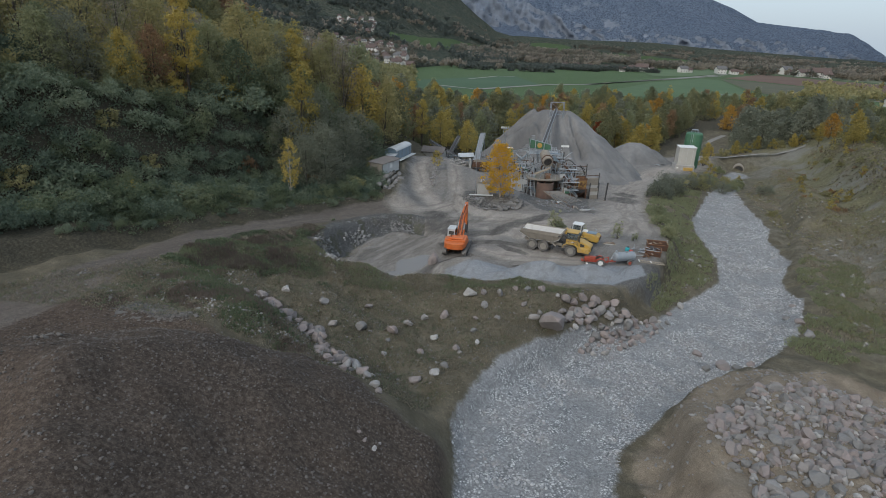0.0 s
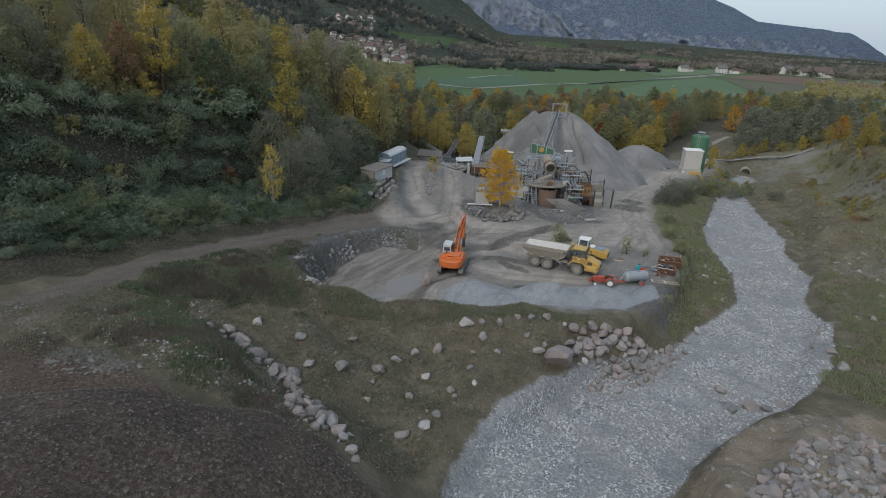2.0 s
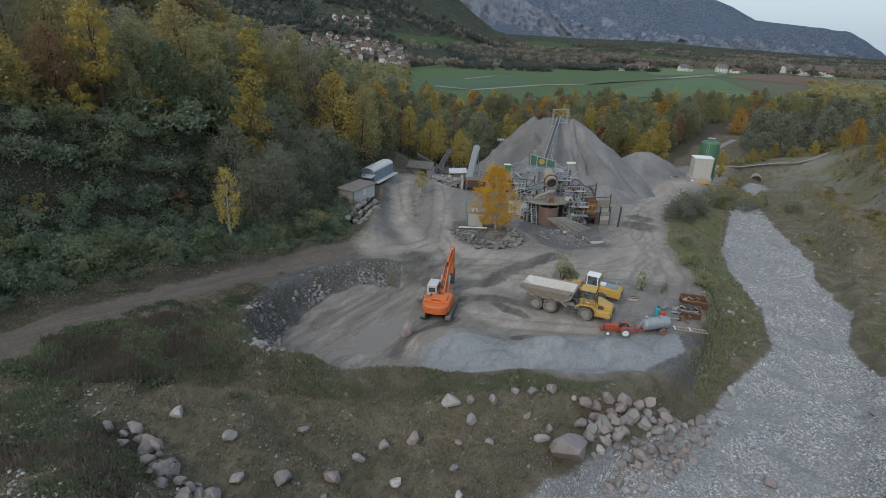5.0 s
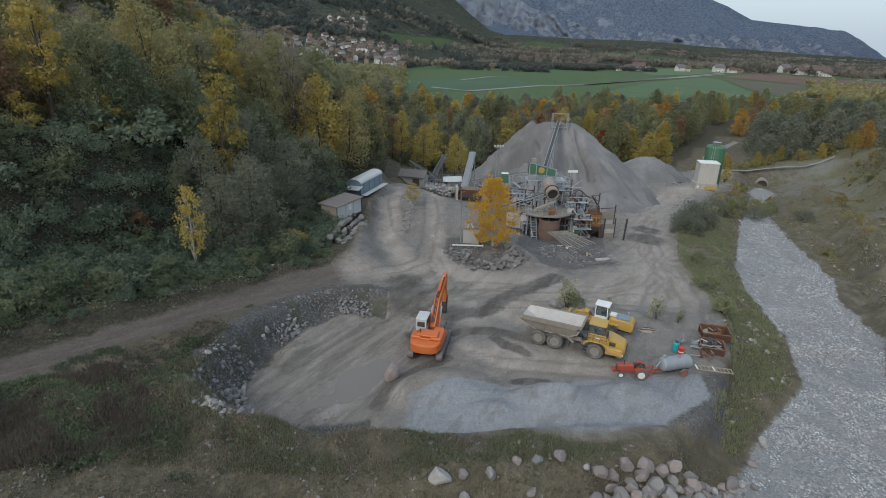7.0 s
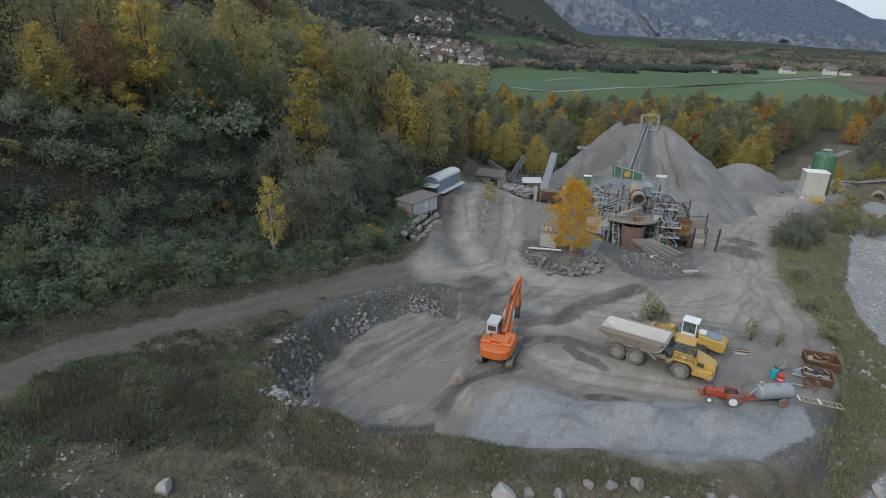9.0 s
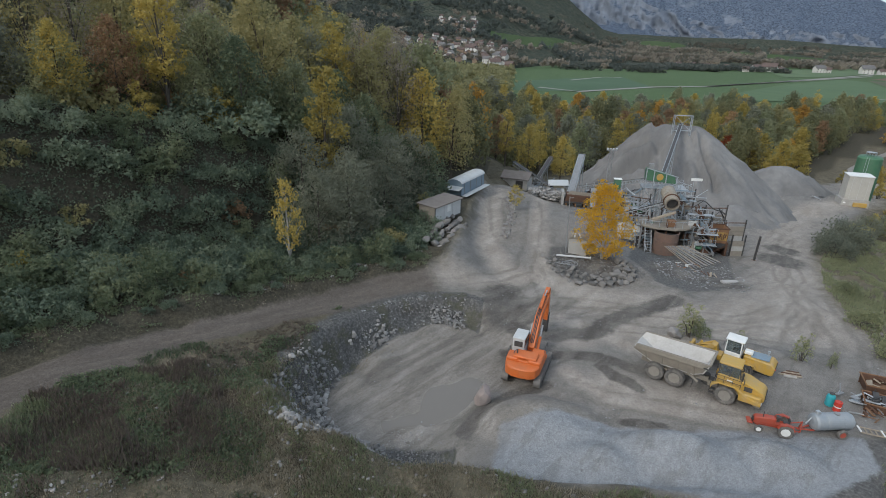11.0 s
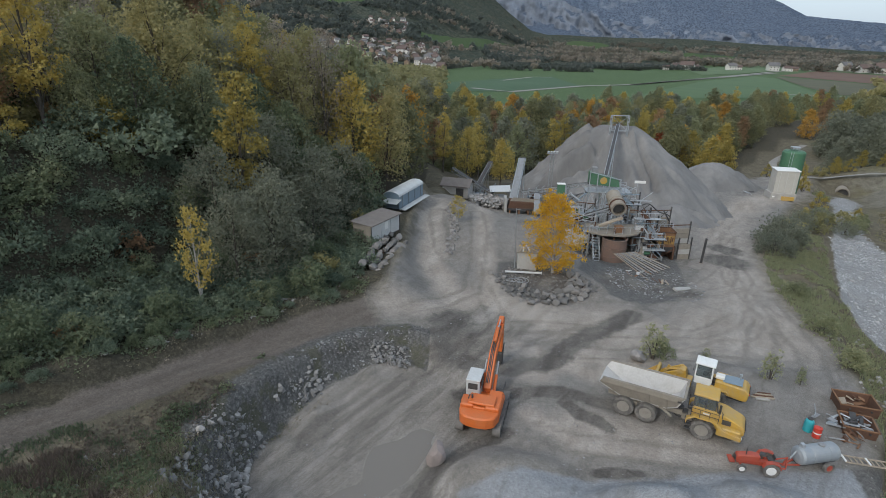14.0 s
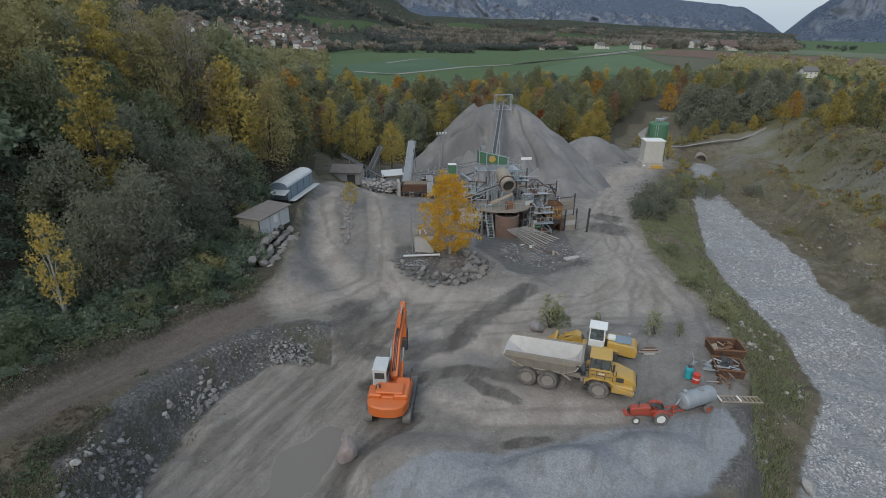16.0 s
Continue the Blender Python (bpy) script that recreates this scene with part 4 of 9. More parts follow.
def build_shrub(name, seed, tall, wide, leaf, clumps=26, each=42, size=0.2, stems=6):
    rng = np.random.default_rng(seed)
    top = new(name)
    pieces, centres, radii = [], [], []
    for i in range(clumps):
        a, k = rng.uniform(0, 2 * math.pi), rng.uniform(0, 1)
        rad = 0.5 * wide * math.sqrt(k)
        h = tall * math.sqrt(max(0.03, 1 - k)) * rng.uniform(0.35, 0.95)
        centres.append((rad * math.cos(a), rad * math.sin(a), h))
        radii.append(rng.uniform(0.12, 0.2) * wide)
        if i < stems:
            pieces.append(tube([np.array([0.1 * rad * math.cos(a), 0.1 * rad * math.sin(a), -0.3]), np.array([0.5 * rad * math.cos(a), 0.5 * rad * math.sin(a), 0.6 * h]), np.array(centres[-1])], [0.05, 0.035, 0.015], 4))
    v, f = join(pieces)
    part("branchwork", v, f, BARK, top)
    v, f = leaves(rng, centres, radii, each, size)
    part("crown", v, f, leaf, top)
    return top


KINDS = {
    "dark_a": ("alder_tree", build_tree("alder_tree", 1, 13, 8.5, LEAF["wood"], "round", 100, 48, 0.15), "dense dark green broadleaf tree on the wooded slope"),
    "dark_b": ("alder_tree", build_tree("alder_tree", 2, 9, 7.5, LEAF["wood"], "dome", 90, 46, 0.145, bare=0.1), "dark green spreading tree of the wooded slope"),
    "olive_a": ("broadleaf_tree", build_tree("broadleaf_tree", 3, 14, 8.0, LEAF["olive"], "round", 100, 48, 0.145, puff=0.17), "olive green tree turning yellow in autumn"),
    "olive_b": ("aspen_tree", build_tree("aspen_tree", 4, 13, 6.0, LEAF["olive"], "column", 86, 44, 0.14, puff=0.17), "slim olive green tree turning yellow in autumn"),
    "grey_a": ("willow_tree", build_tree("willow_tree", 5, 10, 9.0, LEAF["grey"], "dome", 120, 46, 0.125, bare=0.06, puff=0.14), "round grey-green willow with fine foliage"),
    "yellow_a": ("poplar_tree", build_tree("poplar_tree", 6, 15, 4.8, LEAF["yellow"], "column", 66, 46, 0.16), "tall slim tree with bright yellow leaves"),
    "yellow_b": ("maple_tree", build_tree("maple_tree", 7, 13, 7.8, LEAF["yellow"], "round", 76, 44, 0.175), "round tree in yellow autumn leaf"),
    "gold_a": ("beech_tree", build_tree("beech_tree", 8, 14, 8.0, LEAF["gold"], "round", 76, 44, 0.175), "round tree in golden orange autumn leaf"),
    "rust_a": ("oak_tree", build_tree("oak_tree", 9, 13, 8.0, LEAF["rust"], "round", 76, 44, 0.175), "broad tree in rust brown autumn leaf"),
    "red_a": ("cherry_tree", build_tree("cherry_tree", 10, 12, 7.0, LEAF["red"], "round", 46, 34, 0.34, bare=0.1), "tree in deep red autumn leaf"),
    "brown_a": ("ash_tree", build_tree("ash_tree", 11, 15, 7.0, LEAF["brown"], "round", 90, 34, 0.105, puff=0.19), "half bare grey-brown tree with few leaves"),
    "deep_a": ("alder_tree", build_tree("alder_tree", 12, 11, 8.0, LEAF["dark"], "round", 84, 42, 0.17, bare=0.06), "dense deep green alder of the shaded slope"),
    "birch": ("birch_tree", build_tree("birch_tree", 41, 10.8, 6.6, LEAF["bright"], "birch", 230, 56, 0.085, PALE_BARK, 0.10, puff=0.085), "bright golden-yellow young birch on the stony island"),
    "young_birch": ("birch_tree", build_tree("birch_tree", 42, 6.6, 3.0, LEAF["yellow"], "birch", 60, 22, 0.095, PALE_BARK, 0.3, puff=0.14), "slim yellow-green young birch beside the road"),
    "far_olive": ("hornbeam_tree", build_tree("hornbeam_tree", 21, 13, 9.5, LEAF["faded"], "round", 54, 36, 0.31, bare=0.08), "olive green tree in the belt of woods"),
    "far_green": ("willow_tree", build_tree("willow_tree", 22, 13, 9.0, LEAF["grey"], "dome", 54, 36, 0.31, bare=0.08), "dull green tree in the belt of woods"),
    "far_dark": ("alder_tree", build_tree("alder_tree", 23, 14, 8.5, LEAF["wood"], "round", 54, 36, 0.31, bare=0.08), "dark green tree in the belt of woods"),
    "far_yellow": ("maple_tree", build_tree("maple_tree", 24, 12.5, 8, LEAF["yellow"], "round", 54, 36, 0.31, bare=0.08), "yellow autumn tree in the belt of woods"),
    "far_gold": ("beech_tree", build_tree("beech_tree", 25, 13, 8.5, LEAF["gold"], "round", 54, 36, 0.31, bare=0.08), "golden orange tree in the belt of woods"),
    "far_rust": ("oak_tree", build_tree("oak_tree", 26, 13, 9, LEAF["rust"], "round", 54, 36, 0.31, bare=0.08), "rust brown tree in the belt of woods"),
    "shrub_dark": ("bramble_bush", build_shrub("bramble_bush", 13, 3.2, 4.8, LEAF["deep"], 36, 40, 0.15), "dense dark green shrub on the slope"),
    "shrub_grey": ("willow_shrub", build_shrub("willow_shrub", 14, 3.6, 4.6, LEAF["dark"], 36, 40, 0.14), "grey-green willow shrub with fine leaves"),
    "shrub_olive": ("shrub", build_shrub("shrub", 15, 2.8, 3.8, LEAF["olive"], 30, 38, 0.14), "olive green shrub on the slope"),
    "shrub_green": ("shrub", build_shrub("shrub", 18, 2.8, 3.6, LEAF["wood"], 30, 42, 0.12), "mid-green leafy bush at the yard's edge"),
    "shrub_yellow": ("shrub", build_shrub("shrub", 16, 3.2, 2.6, LEAF["yellow"], 22, 44, 0.095), "yellow-leaved shrub in autumn colour"),
    "shrub_willow": ("willow_shrub", build_shrub("willow_shrub", 19, 3.4, 4.4, LEAF["grey"], 60, 36, 0.10, 12), "pale grey-green willow shrub with feathery foliage"),
    "sapling": ("sapling", build_shrub("sapling", 20, 3.0, 1.7, LEAF["wood"], 44, 13, 0.075, 6), "thin wispy yellow-green sapling"),
    "shrub_rust": ("shrub", build_shrub("shrub", 17, 2.8, 2.4, LEAF["rust"], 22, 44, 0.10), "rust-coloured shrub in autumn leaf"),
}
used_kind = set()


def plant(kind, x, y, scale=1.0, turn=0.0, group="", sink=0.0, label="", stretch=1.0):
    """Sets a tree or shrub of a kind on the ground."""
    name, ob, text = KINDS[kind]
    m = Matrix.Translation((x, y, gz(x, y) - sink)) @ Matrix.Rotation(turn, 4, "Z")
    if kind in used_kind:
        ob = copy_thing(ob, m)
    else:
        used_kind.add(kind)
        ob.matrix_basis = m
    ob.scale = (scale, scale, scale * stretch)
    return tagged(ob, label or text, "shrub" if "shrub" in kind else "tree", group)


def scatter(rng, n, region, gap, tries=40):
    """Random places in a closed outline, kept apart by a gap."""
    xs, ys = [p[0] for p in region], [p[1] for p in region]
    got = []
    for _ in range(n * tries):
        if len(got) >= n:
            break
        x, y = rng.uniform(min(xs), max(xs)), rng.uniform(min(ys), max(ys))
        if inside(np.array([x]), np.array([y]), region)[0] > 0 and all((x - a) ** 2 + (y - b) ** 2 > gap * gap for a, b in got):
            got.append((x, y))
    return got


def mixed(rng, places, kinds, group, lo=0.8, hi=1.2):
    names, weights = zip(*kinds)
    w = np.array(weights) / sum(weights)
    for x, y in places:
        plant(names[rng.choice(len(names), p=w)], x, y, rng.uniform(lo, hi), rng.uniform(0, 6.28), group, 0.1, "", rng.uniform(0.9, 1.15))


rng = np.random.default_rng(5)
WOOD_FRONT = [(-12, 73), (-15.5, 66), (-21, 58.5), (-27, 50.5), (-32.5, 42.5), (-39, 34), (-50, 18), (-66, 8), (-74, 22), (-58, 42), (-46, 56), (-38, 66), (-29, 76), (-22, 86), (-14, 90)]
WOOD_BACK = [(-14, 92), (-24, 84), (-32, 74), (-44, 62), (-58, 46), (-76, 26), (-110, 40), (-120, 100), (-100, 160), (-50, 190), (-16, 172), (-13, 125)]
NEAR_MIX = [("dark_a", 1.8), ("dark_b", 0.8), ("olive_a", 5.6), ("olive_b", 4.4), ("grey_a", 1.0), ("yellow_a", 0.5), ("yellow_b", 0.5), ("rust_a", 0.3), ("brown_a", 3.2)]
FAR_MIX = [("far_olive", 6), ("far_green", 1.6), ("far_dark", 2.4), ("far_yellow", 1.3), ("far_gold", 0.6), ("far_rust", 0.9), ("yellow_a", 0.6), ("olive_b", 0.8)]
mixed(rng, scatter(rng, 270, WOOD_FRONT, 2.0), [("shrub_dark", 6), ("shrub_grey", 3.0), ("shrub_olive", 0.7), ("shrub_rust", 0.2)], "trees and shrubs of the slope", 0.6, 1.05)
back = scatter(rng, 350, WOOD_BACK, 3.4)
near = [p for p in back if p[1] < 108 and p[0] > -74]
low = [p for p in near if inside(np.array([p[0]]), np.array([p[1]]), WOOD_FRONT)[0] > -9]
mixed(rng, low, [("deep_a", 4), ("dark_b", 2.2), ("grey_a", 1.6), ("brown_a", 1.6), ("olive_b", 0.6), ("rust_a", 0.2)], "trees of the wooded slope", 0.65, 0.95)
mixed(rng, [p for p in near if p not in low], NEAR_MIX, "trees of the wooded slope", 0.95, 1.3)
mixed(rng, [p for p in back if not (p[1] < 108 and p[0] > -74)], FAR_MIX, "trees of the wooded slope", 1.0, 1.35)
mid = scatter(rng, 110, [(-17, 92), (-22, 86), (-30, 76), (-42, 64), (-56, 48), (-74, 28), (-90, 50), (-74, 80), (-52, 100), (-24, 122)], 2.8)
mixed(rng, mid, [("shrub_olive", 4), ("shrub_dark", 3), ("shrub_grey", 3), ("shrub_rust", 0.8), ("shrub_yellow", 0.4)], "shrubs under the trees", 1.2, 1.9)
BELT = [(-34, 178), (6, 186), (36, 204), (72, 214), (108, 236), (119, 262), (150, 300), (170, 345), (100, 345), (40, 306), (-40, 280), (-80, 225)]
mixed(rng, scatter(rng, 285, BELT, 4.4), FAR_MIX, "trees behind the quarry", 0.9, 1.25)
BELT_MID = [(119, 262), (140, 287), (160, 302), (230, 326), (300, 345), (340, 420), (210, 430), (150, 360), (108, 300)]
mixed(rng, scatter(rng, 90, BELT_MID, 6.0), FAR_MIX, "trees behind the quarry", 0.95, 1.3)
BELT_RIGHT = [(190, 285), (215, 245), (330, 262), (440, 330), (400, 420), (350, 400), (300, 340), (230, 318)]
mixed(rng, scatter(rng, 80, BELT_RIGHT, 6.5), [("far_olive", 3), ("far_green", 2.6), ("far_yellow", 2.0), ("far_gold", 0.7), ("yellow_a", 0.4), ("far_dark", 1.5), ("far_rust", 1)], "trees along the stream", 0.65, 1.05)
for x, y in scatter(rng, 34, [(136, 214), (148, 250), (172, 282), (205, 300), (245, 262), (205, 222), (160, 206)], 6.5):
    plant("far_green", x, y, rng.uniform(1.05, 1.5), x, "willows by the track", 0.1, "broad grey-green willow bush beside the track")
for x, y, s in ((118, 216, 1.0), (137, 220, 1.1), (146, 232, 1.0)):
    plant("grey_a", x, y, s, x, "willows by the track")
for x, y, s in ((-21.5, 69, 1.05), (-24, 64.5, 0.95), (-19.5, 77.5, 0.85), (-20.5, 83, 1.1), (-23, 73, 1.05), (-25, 80, 1.2), (-18.6, 90, 1.05), (-18, 86, 0.75), (-28, 70, 1.0)):
    plant("grey_a", x, y, s, y, "willows above the sheds")
for kind, x, y, s in (("yellow_a", -26.8, 75, 1.15), ("yellow_a", -42.7, 66.9, 1.1), ("yellow_b", -47.5, 57, 0.62), ("gold_a", -32, 120, 1.15), ("gold_a", -37, 124, 1.2), ("rust_a", -43, 120, 1.2), ("gold_a", -27, 128, 1.0), ("gold_a", -47, 128, 1.1), ("yellow_b", -24, 112, 1.0), ("yellow_b", -14, 136, 1.05), ("yellow_a", -6, 148, 0.95),
                      ("yellow_b", 0, 150, 1.0), ("yellow_b", 9, 156, 0.95), ("rust_a", -9, 158, 1.0), ("red_a", 74, 226, 1.15), ("far_yellow", 88, 214, 1.15), ("far_gold", 62, 262, 1.1), ("far_gold", 92, 250, 1.1), ("far_yellow", 96, 218, 1.0)):
    plant(kind, x, y, s, x, "autumn trees round the quarry")
for kind, x, y, s in (("yellow_b", 150, 152, 0.85), ("far_olive", 158, 164, 0.9), ("yellow_b", 145, 163, 0.6), ("far_gold", 160, 196, 0.75), ("yellow_a", 152, 190, 0.6), ("far_yellow", 168, 178, 0.8)):
    plant(kind, x, y, s, x, "yellow trees on the far crest")
# single trees and shrubs that stand out
plant("birch", 11.2, 79.6, 1.0, 0.4, "", 0.1).scale = (1.18, 1.18, 0.98)
plant("young_birch", -25.2, 58.8, 1.15, 0.4, "", 0.1, "", 1.32)
plant("young_birch", -1.6, 94.0, 0.6, 0, "", 0, "small yellow tree at the edge of the ramp").scale = (0.95, 0.95, 0.66)
plant("sapling", 18.3, 60.2, 1.5, 0, "bushes by the boulder", 0, "loose green bush growing by the boulder")
plant("shrub_green", 19.2, 60.5, 0.62, 0, "bushes by the boulder", 0, "low green bush growing by the boulder", 1.2)
plant("sapling", 28.2, 57.6, 1.05, 1, "", 0, "thin yellow-green sapling at the edge of the yard", 1.1)
for x, y, s in ((23.4, 60.5, 0.5), (30.8, 57.2, 0.5), (31.8, 58.6, 0.45)):
    plant("sapling", x, y, s, x, "saplings in the yard", 0, "small thin yellow-green sapling", 1.1)
for x, y, s in ((-36, 45, 1.0), (-30.5, 48.5, 0.95), (-41, 42, 1.0), (-38, 70, 1.6), (-43, 62, 1.3), (-33, 62, 1.3), (-24, 68, 1.2)):
    plant("shrub_yellow" if x < -37 else "shrub_rust", x, y, s, x, "coloured shrubs on the slope")
for kind, x, y, s in (("shrub_willow", 61.5, 116, 2.0), ("shrub_olive", 78, 134, 1.7), ("shrub_olive", 92, 144, 1.6), ("shrub_willow", 55.5, 107, 1.4), ("shrub_willow", 58, 112, 1.3), ("shrub_willow", 62, 117, 1.5), ("shrub_olive", 68, 124, 1.4), ("shrub_willow", 74, 132, 1.4), ("shrub_willow", 82, 140, 1.5), ("shrub_yellow", 78, 137, 1.3), ("shrub_green", 88, 146, 1.5), ("shrub_yellow", 93, 156, 1.5),
                      ("shrub_willow", 86, 134, 1.2), ("shrub_green", 92, 139, 1.3), ("shrub_green", 97, 146, 1.4), ("shrub_yellow", 101, 152, 1.2), ("shrub_yellow", 99, 174, 1.4), ("shrub_yellow", 104, 182, 1.3), ("shrub_green", 108, 179, 1.4), ("shrub_green", 40.5, 70, 1.0), ("shrub_green", 38.6, 61.5, 0.9), ("shrub_willow", 101, 136, 1.1), ("shrub_green", 46, 84, 0.8)):
    plant(kind, x, y, s, x, "shrubs along the river bank")
for i in range(64):
    t = rng.uniform(0, 1)
    x, y = 84 + 62 * t + rng.uniform(-10, 16), 86 + 90 * t + rng.uniform(-10, 10)
    plant(("shrub_olive", "shrub_yellow", "shrub_rust")[i % 3], x, y, rng.uniform(0.3, 0.8), x, "low shrubs on the dry bank")
for i in range(16):
    plant(("far_yellow", "far_olive", "shrub_yellow", "far_green")[i % 4], 140 + 5.5 * i + rng.uniform(-3, 3), 150 + 4.5 * i + rng.uniform(-5, 9), rng.uniform(0.6, 0.95) if i % 4 != 2 else 1.8, x, "yellow trees on the far crest")
for i in range(26):
    x = 104 + 4.2 * i + rng.uniform(-2, 2)
    plant(("shrub_yellow", "shrub_olive", "far_yellow")[i % 3], x, 203 + 0.25 * i + rng.uniform(-3, 5), 1.4 if i % 3 < 2 else 0.45, x, "yellow trees along the embankment")


# kinds of which none stands here are cleared away
for kind, (_, ob, _) in KINDS.items():
    if kind not in used_kind:
        for o in (*ob.children_recursive, ob):
            bpy.data.objects.remove(o)


# ---- undergrowth, grass and weeds ----
def carpet(name, seed, region, n, leaf, size, tall, label, keep=None):
    """Low leafy growth that covers the ground of a region, too fine to count."""
    r = np.random.default_rng(seed)
    xs, ys = [p[0] for p in region], [p[1] for p in region]
    x, y = r.uniform(min(xs), max(xs), n * 3), r.uniform(min(ys), max(ys), n * 3)
    ok = inside(x, y, region) + 1.2 * rough_noise(x, y, 4.0, seed) > 0
    ok &= rough_noise(x, y, 3.0, seed + 3) + 0.5 * rough_noise(x, y, 9.0, seed + 4) > (-0.9 if keep is None else keep)
    x, y = x[ok][:n], y[ok][:n]
    z = ground_z(x, y) + tall * r.uniform(0, 1, x.size) * (0.55 + 0.45 * rough_noise(x, y, 2.5, seed + 1))
    v, f = leaves(r, np.stack([x, y, z], -1), np.full(x.size, 0.25), 3, size)
    return tagged(part(name, v, f, leaf), label, "undergrowth", kind="stuff")


def blades(name, seed, region, n, leaf, tall, label, keep=-0.2, avoid=()):
    """Grass tufts: narrow upright blades in bunches."""
    r = np.random.default_rng(seed)
    xs, ys = [p[0] for p in region], [p[1] for p in region]
    x, y = r.uniform(min(xs), max(xs), n * 4), r.uniform(min(ys), max(ys), n * 4)
    ok = (inside(x, y, region) > 0) & (rough_noise(x, y, 3.5, seed) + 0.6 * rough_noise(x, y, 1.2, seed + 1) > keep)
    for a in avoid:
        ok &= inside(x, y, a) < 0
    x, y = x[ok][:n], y[ok][:n]
    c = np.repeat(np.stack([x, y, ground_z(x, y) - 0.04], -1), 6, 0)
    c[:, :2] += r.normal(0, 0.16, (len(c), 2))
    h = tall * r.uniform(0.4, 1.2, (len(c), 1))
    a = r.uniform(0, 6.28, len(c))
    side = np.stack([np.cos(a), np.sin(a), 0 * a], -1) * (0.03 + 0.05 * h)
    tip = c + np.concatenate([r.normal(0, 0.28, (len(c), 2)) * h, h], 1)
    v = np.stack([c - side, c + side, tip], 1).reshape(-1, 3)
    return tagged(part(name, v, np.arange(len(v)).reshape(-1, 3), leaf), label, "grass", kind="stuff")


carpet("undergrowth", 31, WOOD_FRONT, 30000, LEAF["deep"], 0.12, 1.5, "dark brambles and low leaves under the wood")
VERGE = [(-12.5, 71), (-16.5, 64), (-22, 56), (-28, 48), (-33.5, 40), (-40, 31), (-41, 26), (-34.5, 34.5), (-29.5, 42.5), (-23, 51), (-16.5, 60), (-11, 66)]
carpet("undergrowth", 39, VERGE, 6000, LEAF["dark"], 0.085, 0.3, "dark low weeds between the wood and the road", 0.1)
carpet("leaf_litter", 40, VERGE, 6000, LEAF["dry"], 0.07, 0.08, "fallen brown leaves and dry weeds beside the road", -0.5)
for x, y in scatter(rng, 46, VERGE, 1.4):
    plant("shrub_dark" if rng.uniform() < 0.7 else "shrub_grey", x, y, rng.uniform(0.18, 0.42), x, "small bushes along the road")
carpet("undergrowth", 32, [(-10, 70), (-14, 63), (-20, 56), (-26, 48), (-31, 40), (-37, 31), (-42, 33), (-34, 45), (-24, 58), (-15, 70)], 5000, LEAF["dark"], 0.12, 0.5, "low weeds on the verge above the road", -0.2)
FRONT = [(-44, 12), (-34, 13), (-27, 12.3), (-18, 11.5), (-10, 9.5), (-4, 7.5), (0, 13), (4, 20), (14, 29), (27, 37), (20, 35.5), (12, 34), (-4, 34), (-14, 34), (-17, 43), (-12, 52), (-15, 47), (-22, 39), (-27, 31), (-36, 20)]
blades("grass", 33, FRONT, 12000, LEAF["dry"], 0.17, "short dry grass on the slope", -0.75)
blades("grass", 43, FRONT, 6000, LEAF["dark"], 0.18, "green weeds scattered over the slope", -0.2)
carpet("weeds", 44, FRONT, 9000, LEAF["dry"], 0.07, 0.12, "small brown and yellow weeds of the slope", -0.8)
carpet("weeds", 45, [(44, 30), (52, 40), (58, 54), (66, 66), (74, 84), (82, 106), (94, 134), (120, 170), (150, 190), (130, 120), (100, 70), (72, 30), (60, 14)], 15000, LEAF["faded"], 0.13, 0.6, "yellowish weeds on the far bank", -0.1)
blades("grass", 34, [(-30, 27.5), (-17, 28.5), (-6, 29.8), (6, 31), (16, 33), (16, 34.4), (4, 34.2), (-8, 34), (-15, 35), (-18, 42), (-23, 37)], 3500, LEAF["dry"], 0.30, "tall tufted weeds along the crest", -0.3)
blades("grass", 46, [(-30, 27.5), (-17, 28.5), (-6, 29.8), (6, 31), (16, 33), (16, 34.4), (4, 34.2), (-8, 34), (-15, 35), (-18, 42), (-23, 37)], 4500, LEAF["wood"], 0.30, "green weeds along the crest", -0.2)
blades("grass", 35, [(28, 38), (33, 43.5), (42, 51.5), (48, 63), (52, 80), (56, 90), (76, 126), (70, 130), (52, 104), (44, 86), (40, 70), (37, 58), (32, 47), (27, 42)], 11000, LEAF["wood"], 0.5, "green tufts on the river bank", -0.5)
blades("grass", 36, [(44, 30), (52, 40), (58, 54), (66, 66), (74, 84), (82, 106), (94, 134), (120, 170), (150, 190), (130, 120), (100, 70), (72, 30), (60, 14)], 16000, LEAF["dry"], 0.45, "dry yellowish grass on the far bank", -0.4)
HILLTOP = [(92, 92), (112, 130), (140, 172), (170, 196), (230, 190), (230, 120), (150, 80), (110, 70)]
carpet("weeds", 47, HILLTOP, 9000, LEAF["dry"], 0.22, 0.7, "dry yellow weeds on the hill above the bank", -0.5)
carpet("weeds", 48, HILLTOP, 5000, LEAF["olive"], 0.2, 0.9, "olive green weeds on the hill above the bank", 0.0)
for i, (x, y) in enumerate(scatter(rng, 44, HILLTOP, 5.0)):
    plant(("shrub_yellow", "shrub_olive", "shrub_green")[i % 3], x, y, rng.uniform(0.5, 1.1), x, "shrubs on the hill above the bank")
blades("grass", 37, [(38, 27), (50, 39), (56, 52), (62, 61), (72, 62), (62, 44), (50, 26), (40, 22)], 5000, LEAF["wood"], 0.4, "green grass at the river's edge", -0.4)
